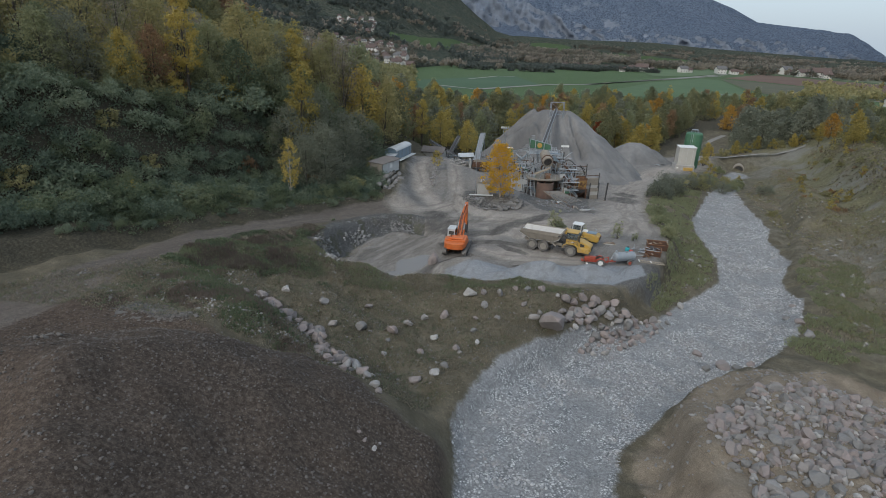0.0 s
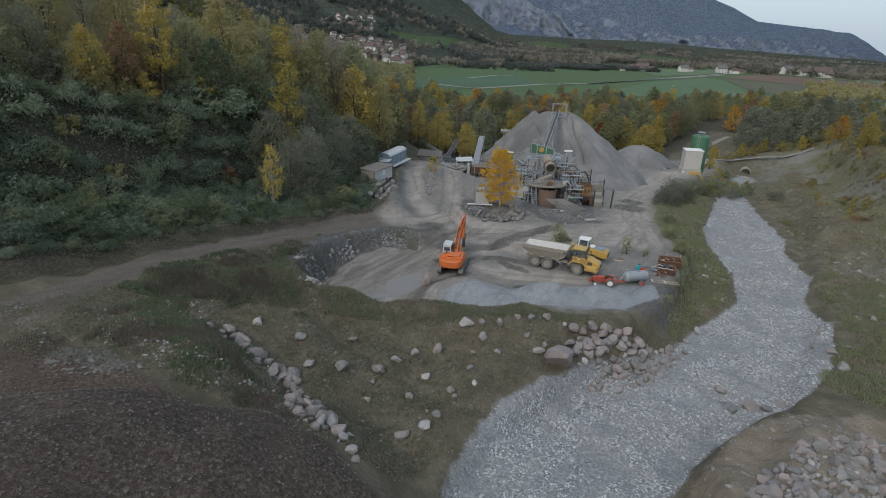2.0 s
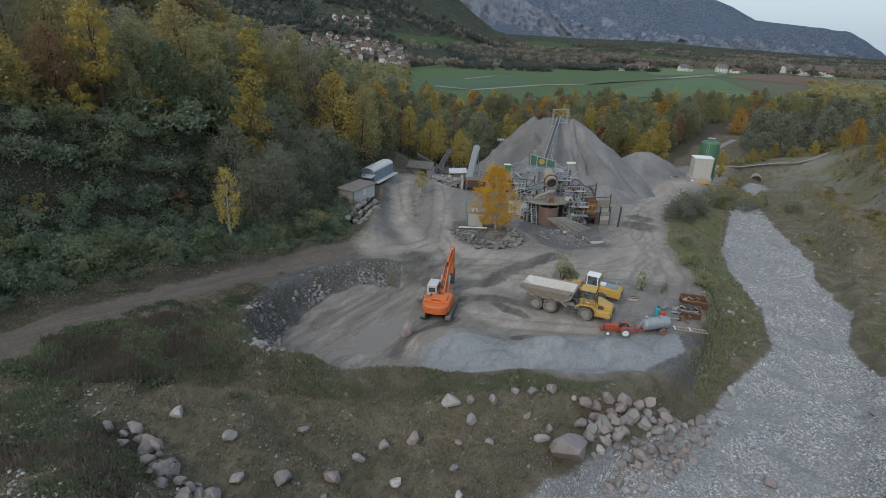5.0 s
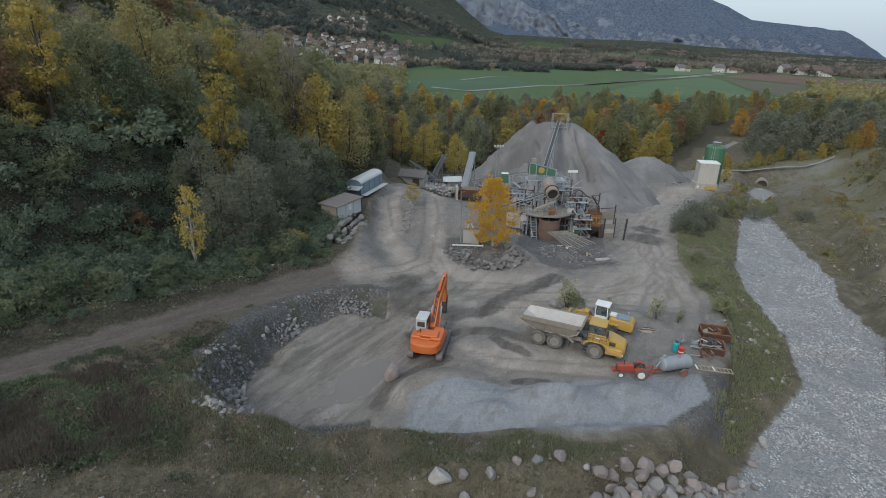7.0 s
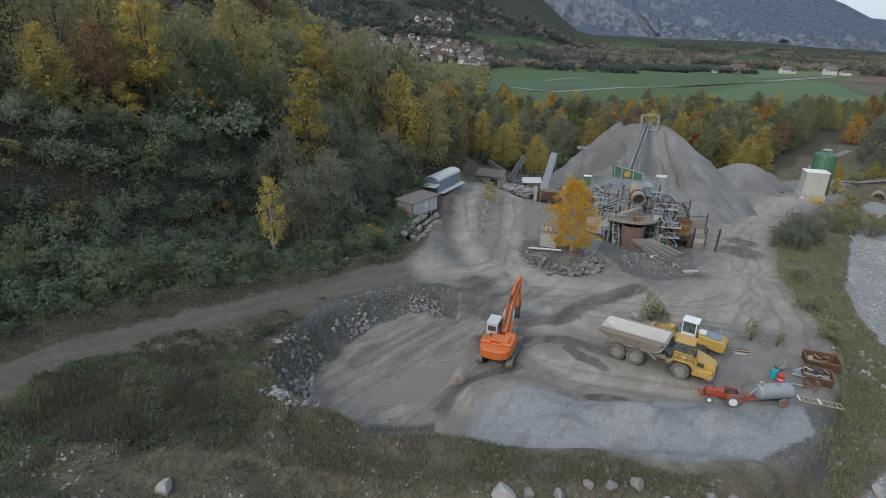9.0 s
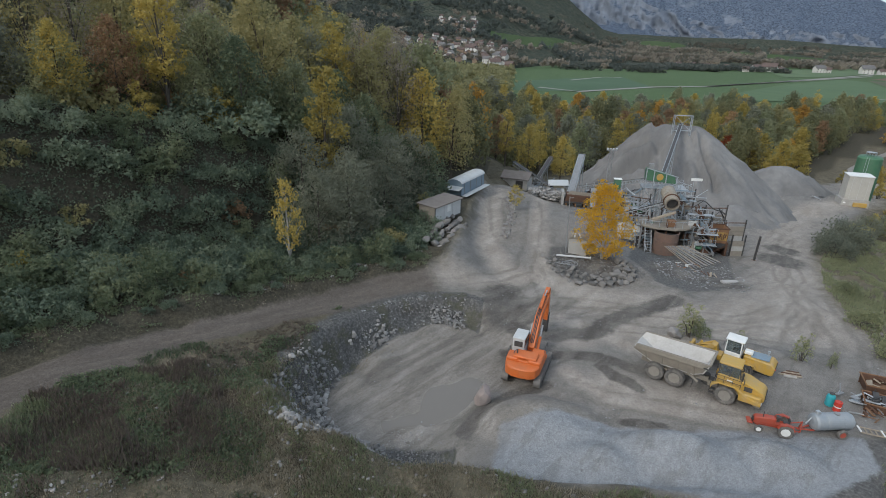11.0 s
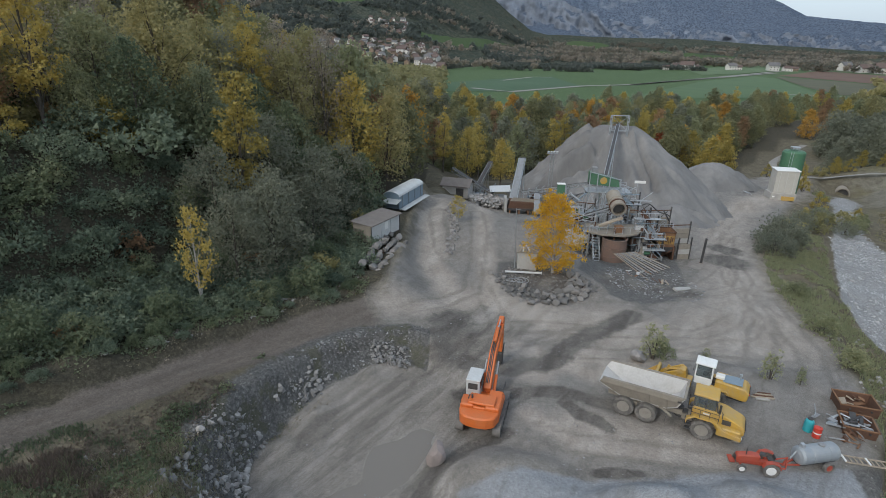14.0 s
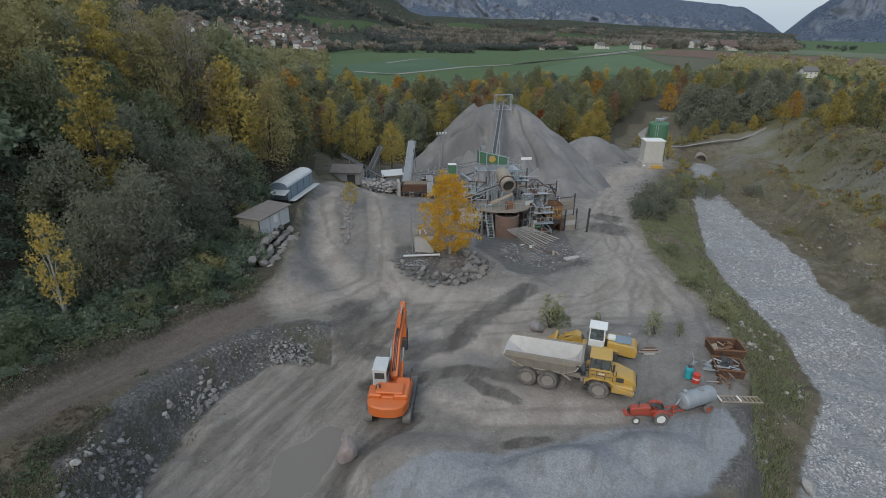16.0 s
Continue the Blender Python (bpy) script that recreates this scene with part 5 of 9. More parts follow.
carpet("weeds", 49, [(-14.6, 56.4), (-17.2, 51.8), (-19.2, 46.5), (-19.6, 40), (-18.4, 39.4), (-18.4, 45), (-16.8, 50.5), (-13.6, 55.4)], 1800, LEAF["dark"], 0.09, 0.3, "green weeds along the top of the pit's bank", 0.0)
BRUSH = [(-30.2, 30.4), (-27.6, 34.8), (-24.0, 38.5), (-20.2, 35.6), (-17.2, 30.6), (-20.5, 27.2), (-24.5, 25.4), (-28.8, 26.6)]
blades("brush", 38, BRUSH, 3000, LEAF["brush"], 0.55, "brown dead brush on the crest", -0.15)
blades("grass", 51, BRUSH, 2400, LEAF["dark"], 0.42, "dark weeds among the dead brush", -0.25)
STRIP = [(-30.2, 26.5), (-29.2, 31.5), (-27, 35.8), (-23.6, 41.4), (-19.6, 48), (-16.6, 53), (-15.2, 55), (-15.9, 51.4), (-18.2, 46), (-18.8, 38), (-16.5, 33.2), (-12, 31.5), (-12, 29), (-20, 27), (-26, 25)]
carpet("weeds", 52, STRIP, 9000, LEAF["dark"], 0.10, 0.3, "dark green weeds between the road and the pit", -0.25)
carpet("weeds", 53, STRIP, 3500, LEAF["brush"], 0.08, 0.3, "brown withered weeds between the road and the pit", -0.1)
FLANK = [(-30, 16.6), (-29.8, 24), (-25.5, 25.5), (-20.5, 24), (-15.2, 20.2), (-12.4, 17), (-10.4, 12.8), (-11.6, 11), (-15.5, 11.6), (-20, 11.6), (-23, 14.6), (-27.4, 15.4)]
blades("grass", 54, FLANK, 2600, LEAF["dark"], 0.28, "dark tufts on the mound's flank", 0.2)
carpet("weeds", 55, FLANK, 1300, LEAF["dark"], 0.07, 0.18, "dark green weeds on the mound's flank", 0.25)
blades("grass", 56, FLANK, 2500, LEAF["brush"], 0.36, "withered brown stalks on the mound's flank", 0.0)
blades("grass", 50, [(-29.6, 33.6), (-25, 40.6), (-20.4, 46.6), (-18.6, 45), (-19.2, 37), (-17, 32), (-12, 30.5), (-12, 28), (-20, 27), (-29, 28)], 3200, LEAF["dark"], 0.26, "dark green weeds between the road and the pit", 0.05)


# ---- solids to build machines from ----
def block(sx, sy, sz, at=(0, 0, 0), turn=(0, 0, 0), bev=0.03):
    """A bevelled box with its centre at a place."""
    bm = bmesh.new()
    bmesh.ops.create_cube(bm, size=1, matrix=Matrix.Diagonal((sx, sy, sz, 1)))
    b = min(bev, 0.3 * min(sx, sy, sz))
    if b > 0.004:
        bmesh.ops.bevel(bm, geom=bm.edges[:], offset=b, segments=1, affect="EDGES")
    bm.transform(pose(*at, *turn))
    return from_bm(bm)


def slab(outline, lo, hi, axis="y", bev=0.02):
    """An outline in the upright plane, made solid between lo and hi along an axis."""
    bm = bmesh.new()
    put = {"y": lambda a, b, c: (a, c, b), "x": lambda a, b, c: (c, a, b), "z": lambda a, b, c: (a, b, c)}[axis]
    base = [bm.verts.new(put(a, b, lo)) for a, b in outline]
    face = bm.faces.new(base)
    got = bmesh.ops.extrude_face_region(bm, geom=[face])
    move = Vector(put(0, 0, hi - lo))
    bmesh.ops.translate(bm, vec=move, verts=[g for g in got["geom"] if isinstance(g, bmesh.types.BMVert)])
    bmesh.ops.recalc_face_normals(bm, faces=bm.faces[:])
    if bev > 0.004:
        bmesh.ops.bevel(bm, geom=bm.edges[:], offset=bev, segments=1, affect="EDGES")
    return from_bm(bm)


def rod(a, b, r, sides=8, r2=None):
    """A round bar between two places."""
    a, b = np.array(a, float), np.array(b, float)
    v, f = tube([a, b], [r, r if r2 is None else r2], sides)
    f.append(list(range(sides))[::-1])
    return v, f


def bar(a, b, w, h=None):
    """A square beam between two places."""
    a, b = np.array(a, float), np.array(b, float)
    h = w if h is None else h
    d = b - a
    n = np.linalg.norm(d)
    d /= n
    s = np.cross(d, (0, 0, 1) if abs(d[2]) < 0.95 else (1, 0, 0))
    s /= np.linalg.norm(s)
    u = np.cross(s, d)
    v = [p + i * s * w / 2 + j * u * h / 2 for p in (a, b) for i, j in ((-1, -1), (1, -1), (1, 1), (-1, 1))]
    return v, [[0, 1, 2, 3], [7, 6, 5, 4], [0, 4, 5, 1], [1, 5, 6, 2], [2, 6, 7, 3], [3, 7, 4, 0]]


def lathe(profile, sides=24, axis="y", at=(0, 0, 0), caps=True):
    """A turned solid; the profile holds (radius, place along the axis)."""
    v, f = [], []
    for r, t in profile:
        for s in range(sides):
            a = 2 * math.pi * s / sides
            c, d = r * math.cos(a), r * math.sin(a)
            p = {"y": (c, t, d), "x": (t, c, d), "z": (c, d, t)}[axis]
            v.append(np.array(p) + at)
    n = len(profile)
    for i in range(n - 1):
        for s in range(sides):
            f.append([i * sides + s, i * sides + (s + 1) % sides, (i + 1) * sides + (s + 1) % sides, (i + 1) * sides + s])
    if caps:
        f.append(list(range(sides)))
        f.append(list(range((n - 1) * sides, n * sides))[::-1])
    return v, f


def moved(vf, m):
    v, f = vf
    return [np.array(m @ Vector(p)) for p in v], f


def piece(name, parent, material, *solids, label="", smooth=False):
    v, f = join(solids)
    return part(name, v, f, material, parent, label, smooth)


def thing(name, m, label, category, group=""):
    ob = new(name)
    ob.matrix_basis = m
    return tagged(ob, label, category, group)


def wheel(parent, at, r, w, tyre, rim_mat, side=1, lugs=0):
    """A wheel: tyre with tread bars, and a dished rim under it."""
    x, y, z = at
    h = w / 2
    solids = [lathe([(0.55 * r, -h * 0.7), (0.80 * r, -h), (0.95 * r, -h * 0.9), (r * 0.985, -h * 0.5), (r * 0.985, h * 0.5), (0.95 * r, h * 0.9), (0.80 * r, h), (0.55 * r, h * 0.7)], 28, "y", at)]
    for i in range(lugs):
        a = 2 * math.pi * i / lugs
        for s in (-1, 1):
            m = Matrix.Translation(at) @ Matrix.Rotation(-a - s * 0.05, 4, "Y") @ Matrix.Translation((r * 0.98, s * h * 0.48, 0))
            solids.append(moved(block(0.05 * r + 0.03, h * 0.85, 0.10 * r, (0, 0, 0), (s * 18, 0, 0), 0.008), m))
    t = piece("tyre", parent, tyre, *solids)
    o = side * h
    piece("rim", t, rim_mat, lathe([(0.60 * r, o * 0.72), (0.56 * r, o * 0.80), (0.50 * r, o * 0.45), (0.28 * r, o * 0.35), (0.24 * r, o * 0.75), (0.10 * r, o * 0.80)], 20, "y", at), label="dusty steel wheel rim")
    return t


YELLOW = plain("yellow_paint", (0.50, 0.305, 0.05), 0.45, wear=0.6, scale=1.2, dirt=(0.32, 0.28, 0.22))
ORANGE = plain("orange_paint", (0.60, 0.135, 0.025), 0.45, wear=0.38, scale=1.2, dirt=(0.36, 0.20, 0.11))
RED = plain("red_paint", (0.38, 0.06, 0.032), 0.5, wear=0.4, scale=2.5, dirt=(0.25, 0.12, 0.09))
WHITE = plain("white_paint", (0.78, 0.78, 0.76), 0.5, wear=0.3, scale=1.5, dirt=(0.45, 0.43, 0.40))
TUB = plain("scoured_steel", (0.56, 0.55, 0.54), 0.5, 0.25, 0.5, 0.8, (0.33, 0.30, 0.27))
DUSTY = plain("dust_coated_steel", (0.27, 0.24, 0.20), 0.8, 0.0, 0.5, 1.5, (0.15, 0.13, 0.11))
STEEL = plain("grey_steel", (0.30, 0.31, 0.32), 0.55, 0.4, 0.5, 1.5, (0.22, 0.19, 0.17))
DARK = plain("dark_steel", (0.045, 0.045, 0.048), 0.6, 0.2, 0.5, 2.0, (0.16, 0.14, 0.12))
RUST = plain("rusty_steel", (0.115, 0.060, 0.038), 0.85, 0.1, 0.7, 1.6, (0.085, 0.05, 0.035), 0.4)
RUST_LIGHT = plain("rust_brown_paint", (0.22, 0.118, 0.062), 0.8, 0.0, 0.7, 1.4, (0.14, 0.07, 0.04), 0.3)
RUBBER = plain("dusty_rubber", (0.10, 0.094, 0.088), 0.9, 0.0, 0.85, 2.5, (0.25, 0.23, 0.21))
RIM = plain("wheel_rim", (0.27, 0.25, 0.22), 0.7, 0.1, 0.6, 3.0, (0.18, 0.16, 0.14))
TRACKS = plain("track_steel", (0.16, 0.15, 0.145), 0.7, 0.3, 0.7, 3.0, (0.27, 0.25, 0.22))
GALV = plain("galvanised_steel", (0.44, 0.47, 0.50), 0.5, 0.45, 0.4, 1.5, (0.25, 0.25, 0.25))
GREEN = plain("green_paint", (0.055, 0.16, 0.085), 0.55, 0.0, 0.4, 1.5, (0.16, 0.17, 0.14))
TEAL = plain("teal_plastic", (0.03, 0.33, 0.38), 0.45, 0.0, 0.2, 3.0, (0.2, 0.3, 0.3))
BRIGHT_RED = plain("bright_red_paint", (0.55, 0.045, 0.025), 0.45, 0.0, 0.25, 3.0, (0.3, 0.1, 0.08))
CONCRETE = plain("concrete", (0.40, 0.39, 0.37), 0.9, 0.0, 0.5, 0.7, (0.24, 0.22, 0.2), 0.3)
PLANK = plain("weathered_wood", (0.36, 0.30, 0.23), 0.85, 0.0, 0.6, 2.0, (0.2, 0.17, 0.14), 0.3)
BLUE_SHEET = plain("blue_grey_sheet", (0.22, 0.29, 0.35), 0.5, 0.2, 0.35, 0.6, (0.24, 0.25, 0.26))
PALE_SHEET = plain("pale_sheet_metal", (0.56, 0.57, 0.57), 0.5, 0.1, 0.45, 0.7, (0.42, 0.41, 0.39))
BROWN_ROOF = plain("brown_grey_roof", (0.19, 0.165, 0.15), 0.8, 0.0, 0.5, 0.8, (0.11, 0.1, 0.09))
GLASS, g_nt, g_b = nodes_of("window_glass")
g_b.inputs["Base Color"].default_value = (0.42, 0.47, 0.48, 1)
g_b.inputs["Roughness"].default_value = 0.06
g_b.inputs["Transmission Weight"].default_value = 0.85


# ---- excavator ----
def excavator(m):
    ob = thing("excavator", m, "orange crawler excavator with dusty tracks and a breaker on its arm", "excavator")
    for s in (-1, 1):
        y = s * 1.32
        loop = []
        for i in range(9):
            a = math.pi / 2 + math.pi * i / 8
            loop.append((-2.0 + 0.46 * math.cos(a), 0.47 + 0.46 * math.sin(a)))
        for i in range(9):
            a = -math.pi / 2 + math.pi * i / 8
            loop.append((2.0 + 0.46 * math.cos(a), 0.47 + 0.46 * math.sin(a)))
        belt = [slab(loop, y - 0.28, y + 0.28, "y", 0.01)]
        for i in range(24):
            x = -2.05 + 4.1 * i / 23
            belt.append(block(0.13, 0.60, 0.05, (x, y, 0.945), (0, 0, 0), 0.01))
            belt.append(block(0.13, 0.60, 0.05, (x, y, 0.02), (0, 0, 0), 0.01))
        t = piece("track", ob, TRACKS, *belt, label="steel crawler track caked with dust")
        piece("track_frame", t, ORANGE, block(3.0, 0.30, 0.36, (0, s * 1.03, 0.5)))
        for k in range(6):
            piece("roller", t, DARK, lathe([(0.16, -0.03), (0.16, 0.03)], 14, "y", (-1.5 + 0.6 * k, s * 1.62, 0.28)))
    piece("undercarriage", ob, DARK, block(2.2, 1.7, 0.4, (0, 0, 0.72)), lathe([(0.8, 0.9), (0.8, 1.12)], 24, "z"))
    piece("counterweight", ob, ORANGE, slab([(-2.75, -1.2), (-3.05, -0.75), (-3.15, 0), (-3.05, 0.75), (-2.75, 1.2), (-2.0, 1.42), (-2.0, -1.42)], 1.15, 2.05, "z", 0.10), label="heavy orange rounded counterweight")
    piece("house", ob, ORANGE, block(2.9, 2.8, 0.35, (-0.55, 0, 1.3), (0, 0, 0), 0.05), block(2.2, 1.05, 0.85, (-0.9, -0.88, 1.86), (0, 0, 0), 0.10), block(1.2, 1.0, 0.85, (-1.4, 0.90, 1.86), (0, 0, 0), 0.10), block(1.35, 0.9, 0.72, (-1.4, 0.0, 1.83), (0, 0, 0), 0.06))
    piece("engine_hood", ob, ORANGE, block(1.15, 1.9, 0.22, (-1.35, -0.1, 2.36), (0, 0, 0), 0.07), label="raised orange engine cover")
    piece("hood_grille", ob, DARK, block(0.5, 0.42, 0.03, (-1.15, 0.75, 2.31), (0, 0, 0), 0.01), block(0.03, 0.6, 0.3, (-0.5, -1.0, 2.1), (0, 0, 0), 0.01))
    piece("exhaust_pipe", ob, DARK, rod((-1.45, 0.62, 2.3), (-1.45, 0.62, 2.75), 0.07), rod((-1.45, 0.62, 2.75), (-1.62, 0.62, 2.85), 0.07))
    for s, x0, x1 in ((-1, -0.2, 0.8), (1, -1.9, -0.9)):
        piece("handrail", ob, DARK, rod((x0, s * 1.36, 2.2), (x0, s * 1.36, 2.7), 0.025), rod((x1, s * 1.36, 2.2), (x1, s * 1.36, 2.7), 0.025), rod((x0, s * 1.36, 2.7), (x1, s * 1.36, 2.7), 0.025))
    cab = piece("cab", ob, PALE_SHEET, block(1.65, 1.0, 0.9, (0.62, 0.86, 1.72), (0, 0, 0), 0.05), block(0.07, 1.0, 0.9, (-0.18, 0.86, 2.55)), label="pale grey operator's cab with dark windows")
    piece("cab_roof", cab, PALE_SHEET, block(1.7, 1.05, 0.14, (0.58, 0.86, 3.05), (0, 0, 0), 0.06))
    for x in (1.38, 0.55):
        for y in (0.40, 1.32):
            piece("pillar", cab, DARK, block(0.08, 0.08, 0.9, (x, y, 2.55)))
    piece("window", cab, GLASS, block(0.02, 0.84, 0.8, (1.40, 0.86, 2.55), (0, 0, 0), 0))
    piece("window", cab, DARK, block(0.02, 0.7, 0.5, (-0.225, 0.86, 2.55), (0, 0, 0), 0), label="dark rear cab window")
    for y in (0.37, 1.35):
        piece("window", cab, GLASS, block(1.45, 0.02, 0.8, (0.6, y, 2.55), (0, 0, 0), 0))
    piece("operator_seat", cab, DARK, block(0.5, 0.5, 0.15, (0.4, 0.86, 2.22)), block(0.12, 0.5, 0.6, (0.15, 0.86, 2.5)))
    boom = [(0.75, 1.55), (1.15, 1.45), (2.9, 3.25), (5.9, 4.35), (6.15, 4.75), (5.75, 4.85), (2.65, 4.05), (0.65, 1.95)]
    b = piece("boom", ob, ORANGE, slab(boom, -0.30, 0.24, "y", 0.04), label="orange bent boom")
    for y in (-0.12, 0.0, 0.1):
        piece("hydraulic_hose", b, DARK, tube([np.array(p) for p in ((0.9, y, 2.25), (2.7, y, 4.15), (5.4, y, 4.85))], [0.035] * 3, 6))
    for y in (-0.48, 0.42):
        c = piece("boom_cylinder", ob, ORANGE, rod((1.15, y, 1.35), (2.05, y, 2.35), 0.13))
        piece("piston_rod", c, GALV, rod((2.05, y, 2.35), (2.75, y, 3.15), 0.07))
    piece("arm", ob, ORANGE, slab([(5.55, 5.05), (6.3, 5.25), (6.65, 4.9), (6.75, 3.2), (6.6, 1.75), (6.3, 1.75), (6.15, 3.4)], -0.22, 0.16, "y", 0.03), label="orange dipper arm hanging straight down")
    c = piece("arm_cylinder", ob, ORANGE, rod((3.4, -0.03, 4.45), (4.7, -0.03, 4.98), 0.12))
    piece("piston_rod", c, GALV, rod((4.7, -0.03, 4.98), (5.75, -0.03, 5.15), 0.06))
    c = piece("bucket_cylinder", ob, DARK, rod((6.75, -0.03, 4.4), (6.95, -0.03, 3.0), 0.11))
    piece("piston_rod", c, GALV, rod((6.95, -0.03, 3.0), (6.98, -0.03, 2.2), 0.06))
    br = piece("hydraulic_breaker", ob, DARK, block(0.55, 0.5, 0.5, (6.65, -0.03, 1.72)), slab([(6.3, 1.55), (6.95, 1.55), (6.75, 0.45), (6.35, 0.45)], -0.28, 0.22, "y", 0.04), label="dark hydraulic breaker attachment")
    piece("chisel", br, STEEL, rod((6.55, -0.03, 0.5), (6.45, -0.03, -0.02), 0.075, 10, 0.02))
    piece("link", ob, DARK, bar((6.45, 0.2, 2.0), (7.0, 0.2, 2.25), 0.08, 0.16), bar((6.45, -0.26, 2.0), (7.0, -0.26, 2.25), 0.08, 0.16))
    return ob


excavator(pose(1.45, 50.9, gz(1.4, 51.0) + 0.02, 0, 0, 77)).scale = (1.12, 1.12, 1.08)


# ---- articulated dump truck ----
def dump_truck(m):
    ob = thing("dump_truck", m, "yellow six-wheeled articulated dump truck with a pale empty tub", "truck")
    for x in (0.0, -4.0, -5.68):
        for s in (-1, 1):
            wheel(ob, (x, s * 1.13, 0.80), 0.80, 0.60, RUBBER, RIM, s, 22)
    piece("front_frame", ob, DUSTY, block(3.6, 0.95, 0.45, (0.3, 0, 0.95)), block(0.4, 2.2, 0.32, (0, 0, 0.8)), block(0.5, 2.3, 0.4, (2.3, 0, 0.75)))
    piece("rear_frame", ob, DUSTY, block(5.6, 0.9, 0.42, (-4.3, 0, 1.2)), block(0.35, 2.1, 0.3, (-4.0, 0, 0.8)), block(0.35, 2.1, 0.3, (-5.68, 0, 0.8)), block(2.5, 0.25, 0.3, (-4.84, 0.62, 0.95)), block(2.5, 0.25, 0.3, (-4.84, -0.62, 0.95)), label="dust-coated rear chassis")
    piece("hitch", ob, DARK, lathe([(0.32, 0.7), (0.32, 1.5)], 16, "z", (-1.75, 0, 0)), block(0.8, 0.6, 0.3, (-1.5, 0, 1.1)))
    hood = piece("hood", ob, YELLOW, slab([(0.75, 1.25), (0.75, 2.3), (1.35, 2.25), (2.55, 1.78), (2.75, 1.55), (2.75, 1.05), (2.5, 0.85), (0.95, 0.85)], -0.85, 0.85, "y", 0.07), label="sloping yellow bonnet")
    piece("grille", hood, DARK, block(0.04, 1.15, 0.42, (2.77, 0, 1.35), (0, 0, 0), 0.01), *[block(0.05, 1.1, 0.03, (2.79, 0, 1.2 + 0.1 * k), (0, 0, 0), 0) for k in range(4)])
    piece("hood_vent", hood, DARK, block(0.6, 0.02, 0.4, (1.5, -0.86, 1.75), (0, 0, 0), 0), block(0.6, 0.02, 0.4, (1.5, 0.86, 1.75), (0, 0, 0), 0))
    for s in (-1, 1):
        f = piece("fender", ob, YELLOW, slab([(-1.15, 1.05), (-1.05, 1.45), (-0.6, 1.78), (0.55, 1.78), (0.95, 1.5), (1.35, 1.0), (2.6, 0.85), (2.6, 1.15), (1.5, 1.35), (1.0, 1.72), (0.62, 1.88), (-0.65, 1.88), (-1.18, 1.52)], s * 1.02, s * 1.45, "y", 0.03), label="yellow wheel arch")
        piece("headlight", f, WHITE, block(0.06, 0.24, 0.15, (2.62, s * 1.2, 1.02), (0, 0, 0), 0.03))
        piece("side_panel", ob, YELLOW, block(1.6, 0.5, 0.75, (1.75, s * 1.1, 1.15), (0, 0, 0), 0.08))
        piece("step", ob, DARK, block(0.5, 0.3, 0.05, (-0.95, s * 1.3, 0.7)), block(0.5, 0.3, 0.05, (-0.95, s * 1.3, 1.05)), bar((-1.2, s * 1.42, 0.6), (-1.2, s * 1.42, 1.9), 0.04))
        rail = [rod((x, s * 1.38, 1.85), (x, s * 1.38, 2.55), 0.022) for x in (-0.9, -0.3, 0.35, 0.95)] + [rod((-0.9, s * 1.38, z), (0.95, s * 1.38, z), 0.022) for z in (2.2, 2.55)]
        piece("handrail", ob, DARK, *rail)
        piece("mirror", ob, DARK, block(0.06, 0.2, 0.4, (1.15, s * 1.3, 2.5), (0, 0, 0), 0.02), rod((0.95, s * 0.8, 2.7), (1.15, s * 1.3, 2.7), 0.02))
        c = piece("hoist_cylinder", ob, DUSTY, rod((-2.2, s * 0.95, 1.0), (-3.1, s * 0.95, 1.6), 0.11))
        piece("mudflap", ob, DARK, block(0.03, 0.5, 0.6, (-2.55, s * 1.2, 0.85), (0, 6, 0), 0.01))
        piece("maker_plate", ob, WHITE, block(0.44, 0.012, 0.13, (0.1, s * 0.872, 2.02), (0, 0, 0), 0), label="plain white maker's mark")
        piece("model_plate", ob, DARK, block(0.34, 0.012, 0.12, (-1.75, s * 1.485, 2.72), (0, 0, 0), 0))
    cab = piece("cab", ob, YELLOW, block(1.75, 1.7, 0.75, (0.0, 0, 2.0), (0, 0, 0), 0.05), label="yellow driver's cab with dark glass")
    piece("cab_roof", cab, YELLOW, block(1.7, 1.66, 0.16, (-0.1, 0, 3.36), (0, 0, 0), 0.07))
    for x0, x1 in ((0.84, 0.60), (0.0, -0.05), (-0.82, -0.82)):
        for y in (-0.8, 0.8):
            piece("pillar", cab, DARK, bar((x0, y, 2.35), (x1, y * 0.94, 3.3), 0.09))
    piece("windscreen", cab, GLASS, moved(block(0.02, 1.5, 0.98, (0, 0, 0), (0, 0, 0), 0), pose(0.72, 0, 2.84, 0, -14, 0)))
    for s in (-1, 1):
        piece("side_window", cab, GLASS, block(1.5, 0.02, 0.86, (-0.08, s * 0.80, 2.84), (0, 0, 0), 0))
    piece("rear_window", cab, DARK, block(0.02, 1.3, 0.7, (-0.84, 0, 2.9), (0, 0, 0), 0))
    piece("driver_seat", cab, DARK, block(0.5, 0.55, 0.15, (-0.25, 0, 2.35)), block(0.14, 0.5, 0.65, (-0.5, 0, 2.7)))
    piece("exhaust_pipe", ob, DARK, rod((0.95, -0.75, 2.2), (0.95, -0.75, 3.0), 0.08))
    wall = [(-7.75, 2.42), (-7.45, 2.92), (-1.55, 3.02), (-1.95, 2.05), (-2.7, 1.62), (-6.1, 1.55)]

    def taper(vf):
        return [np.array((p[0], p[1] * (0.70 + 0.30 * min(1.0, max(0.0, (p[2] - 1.5) / 1.4))), p[2])) for p in vf[0]], vf[1]

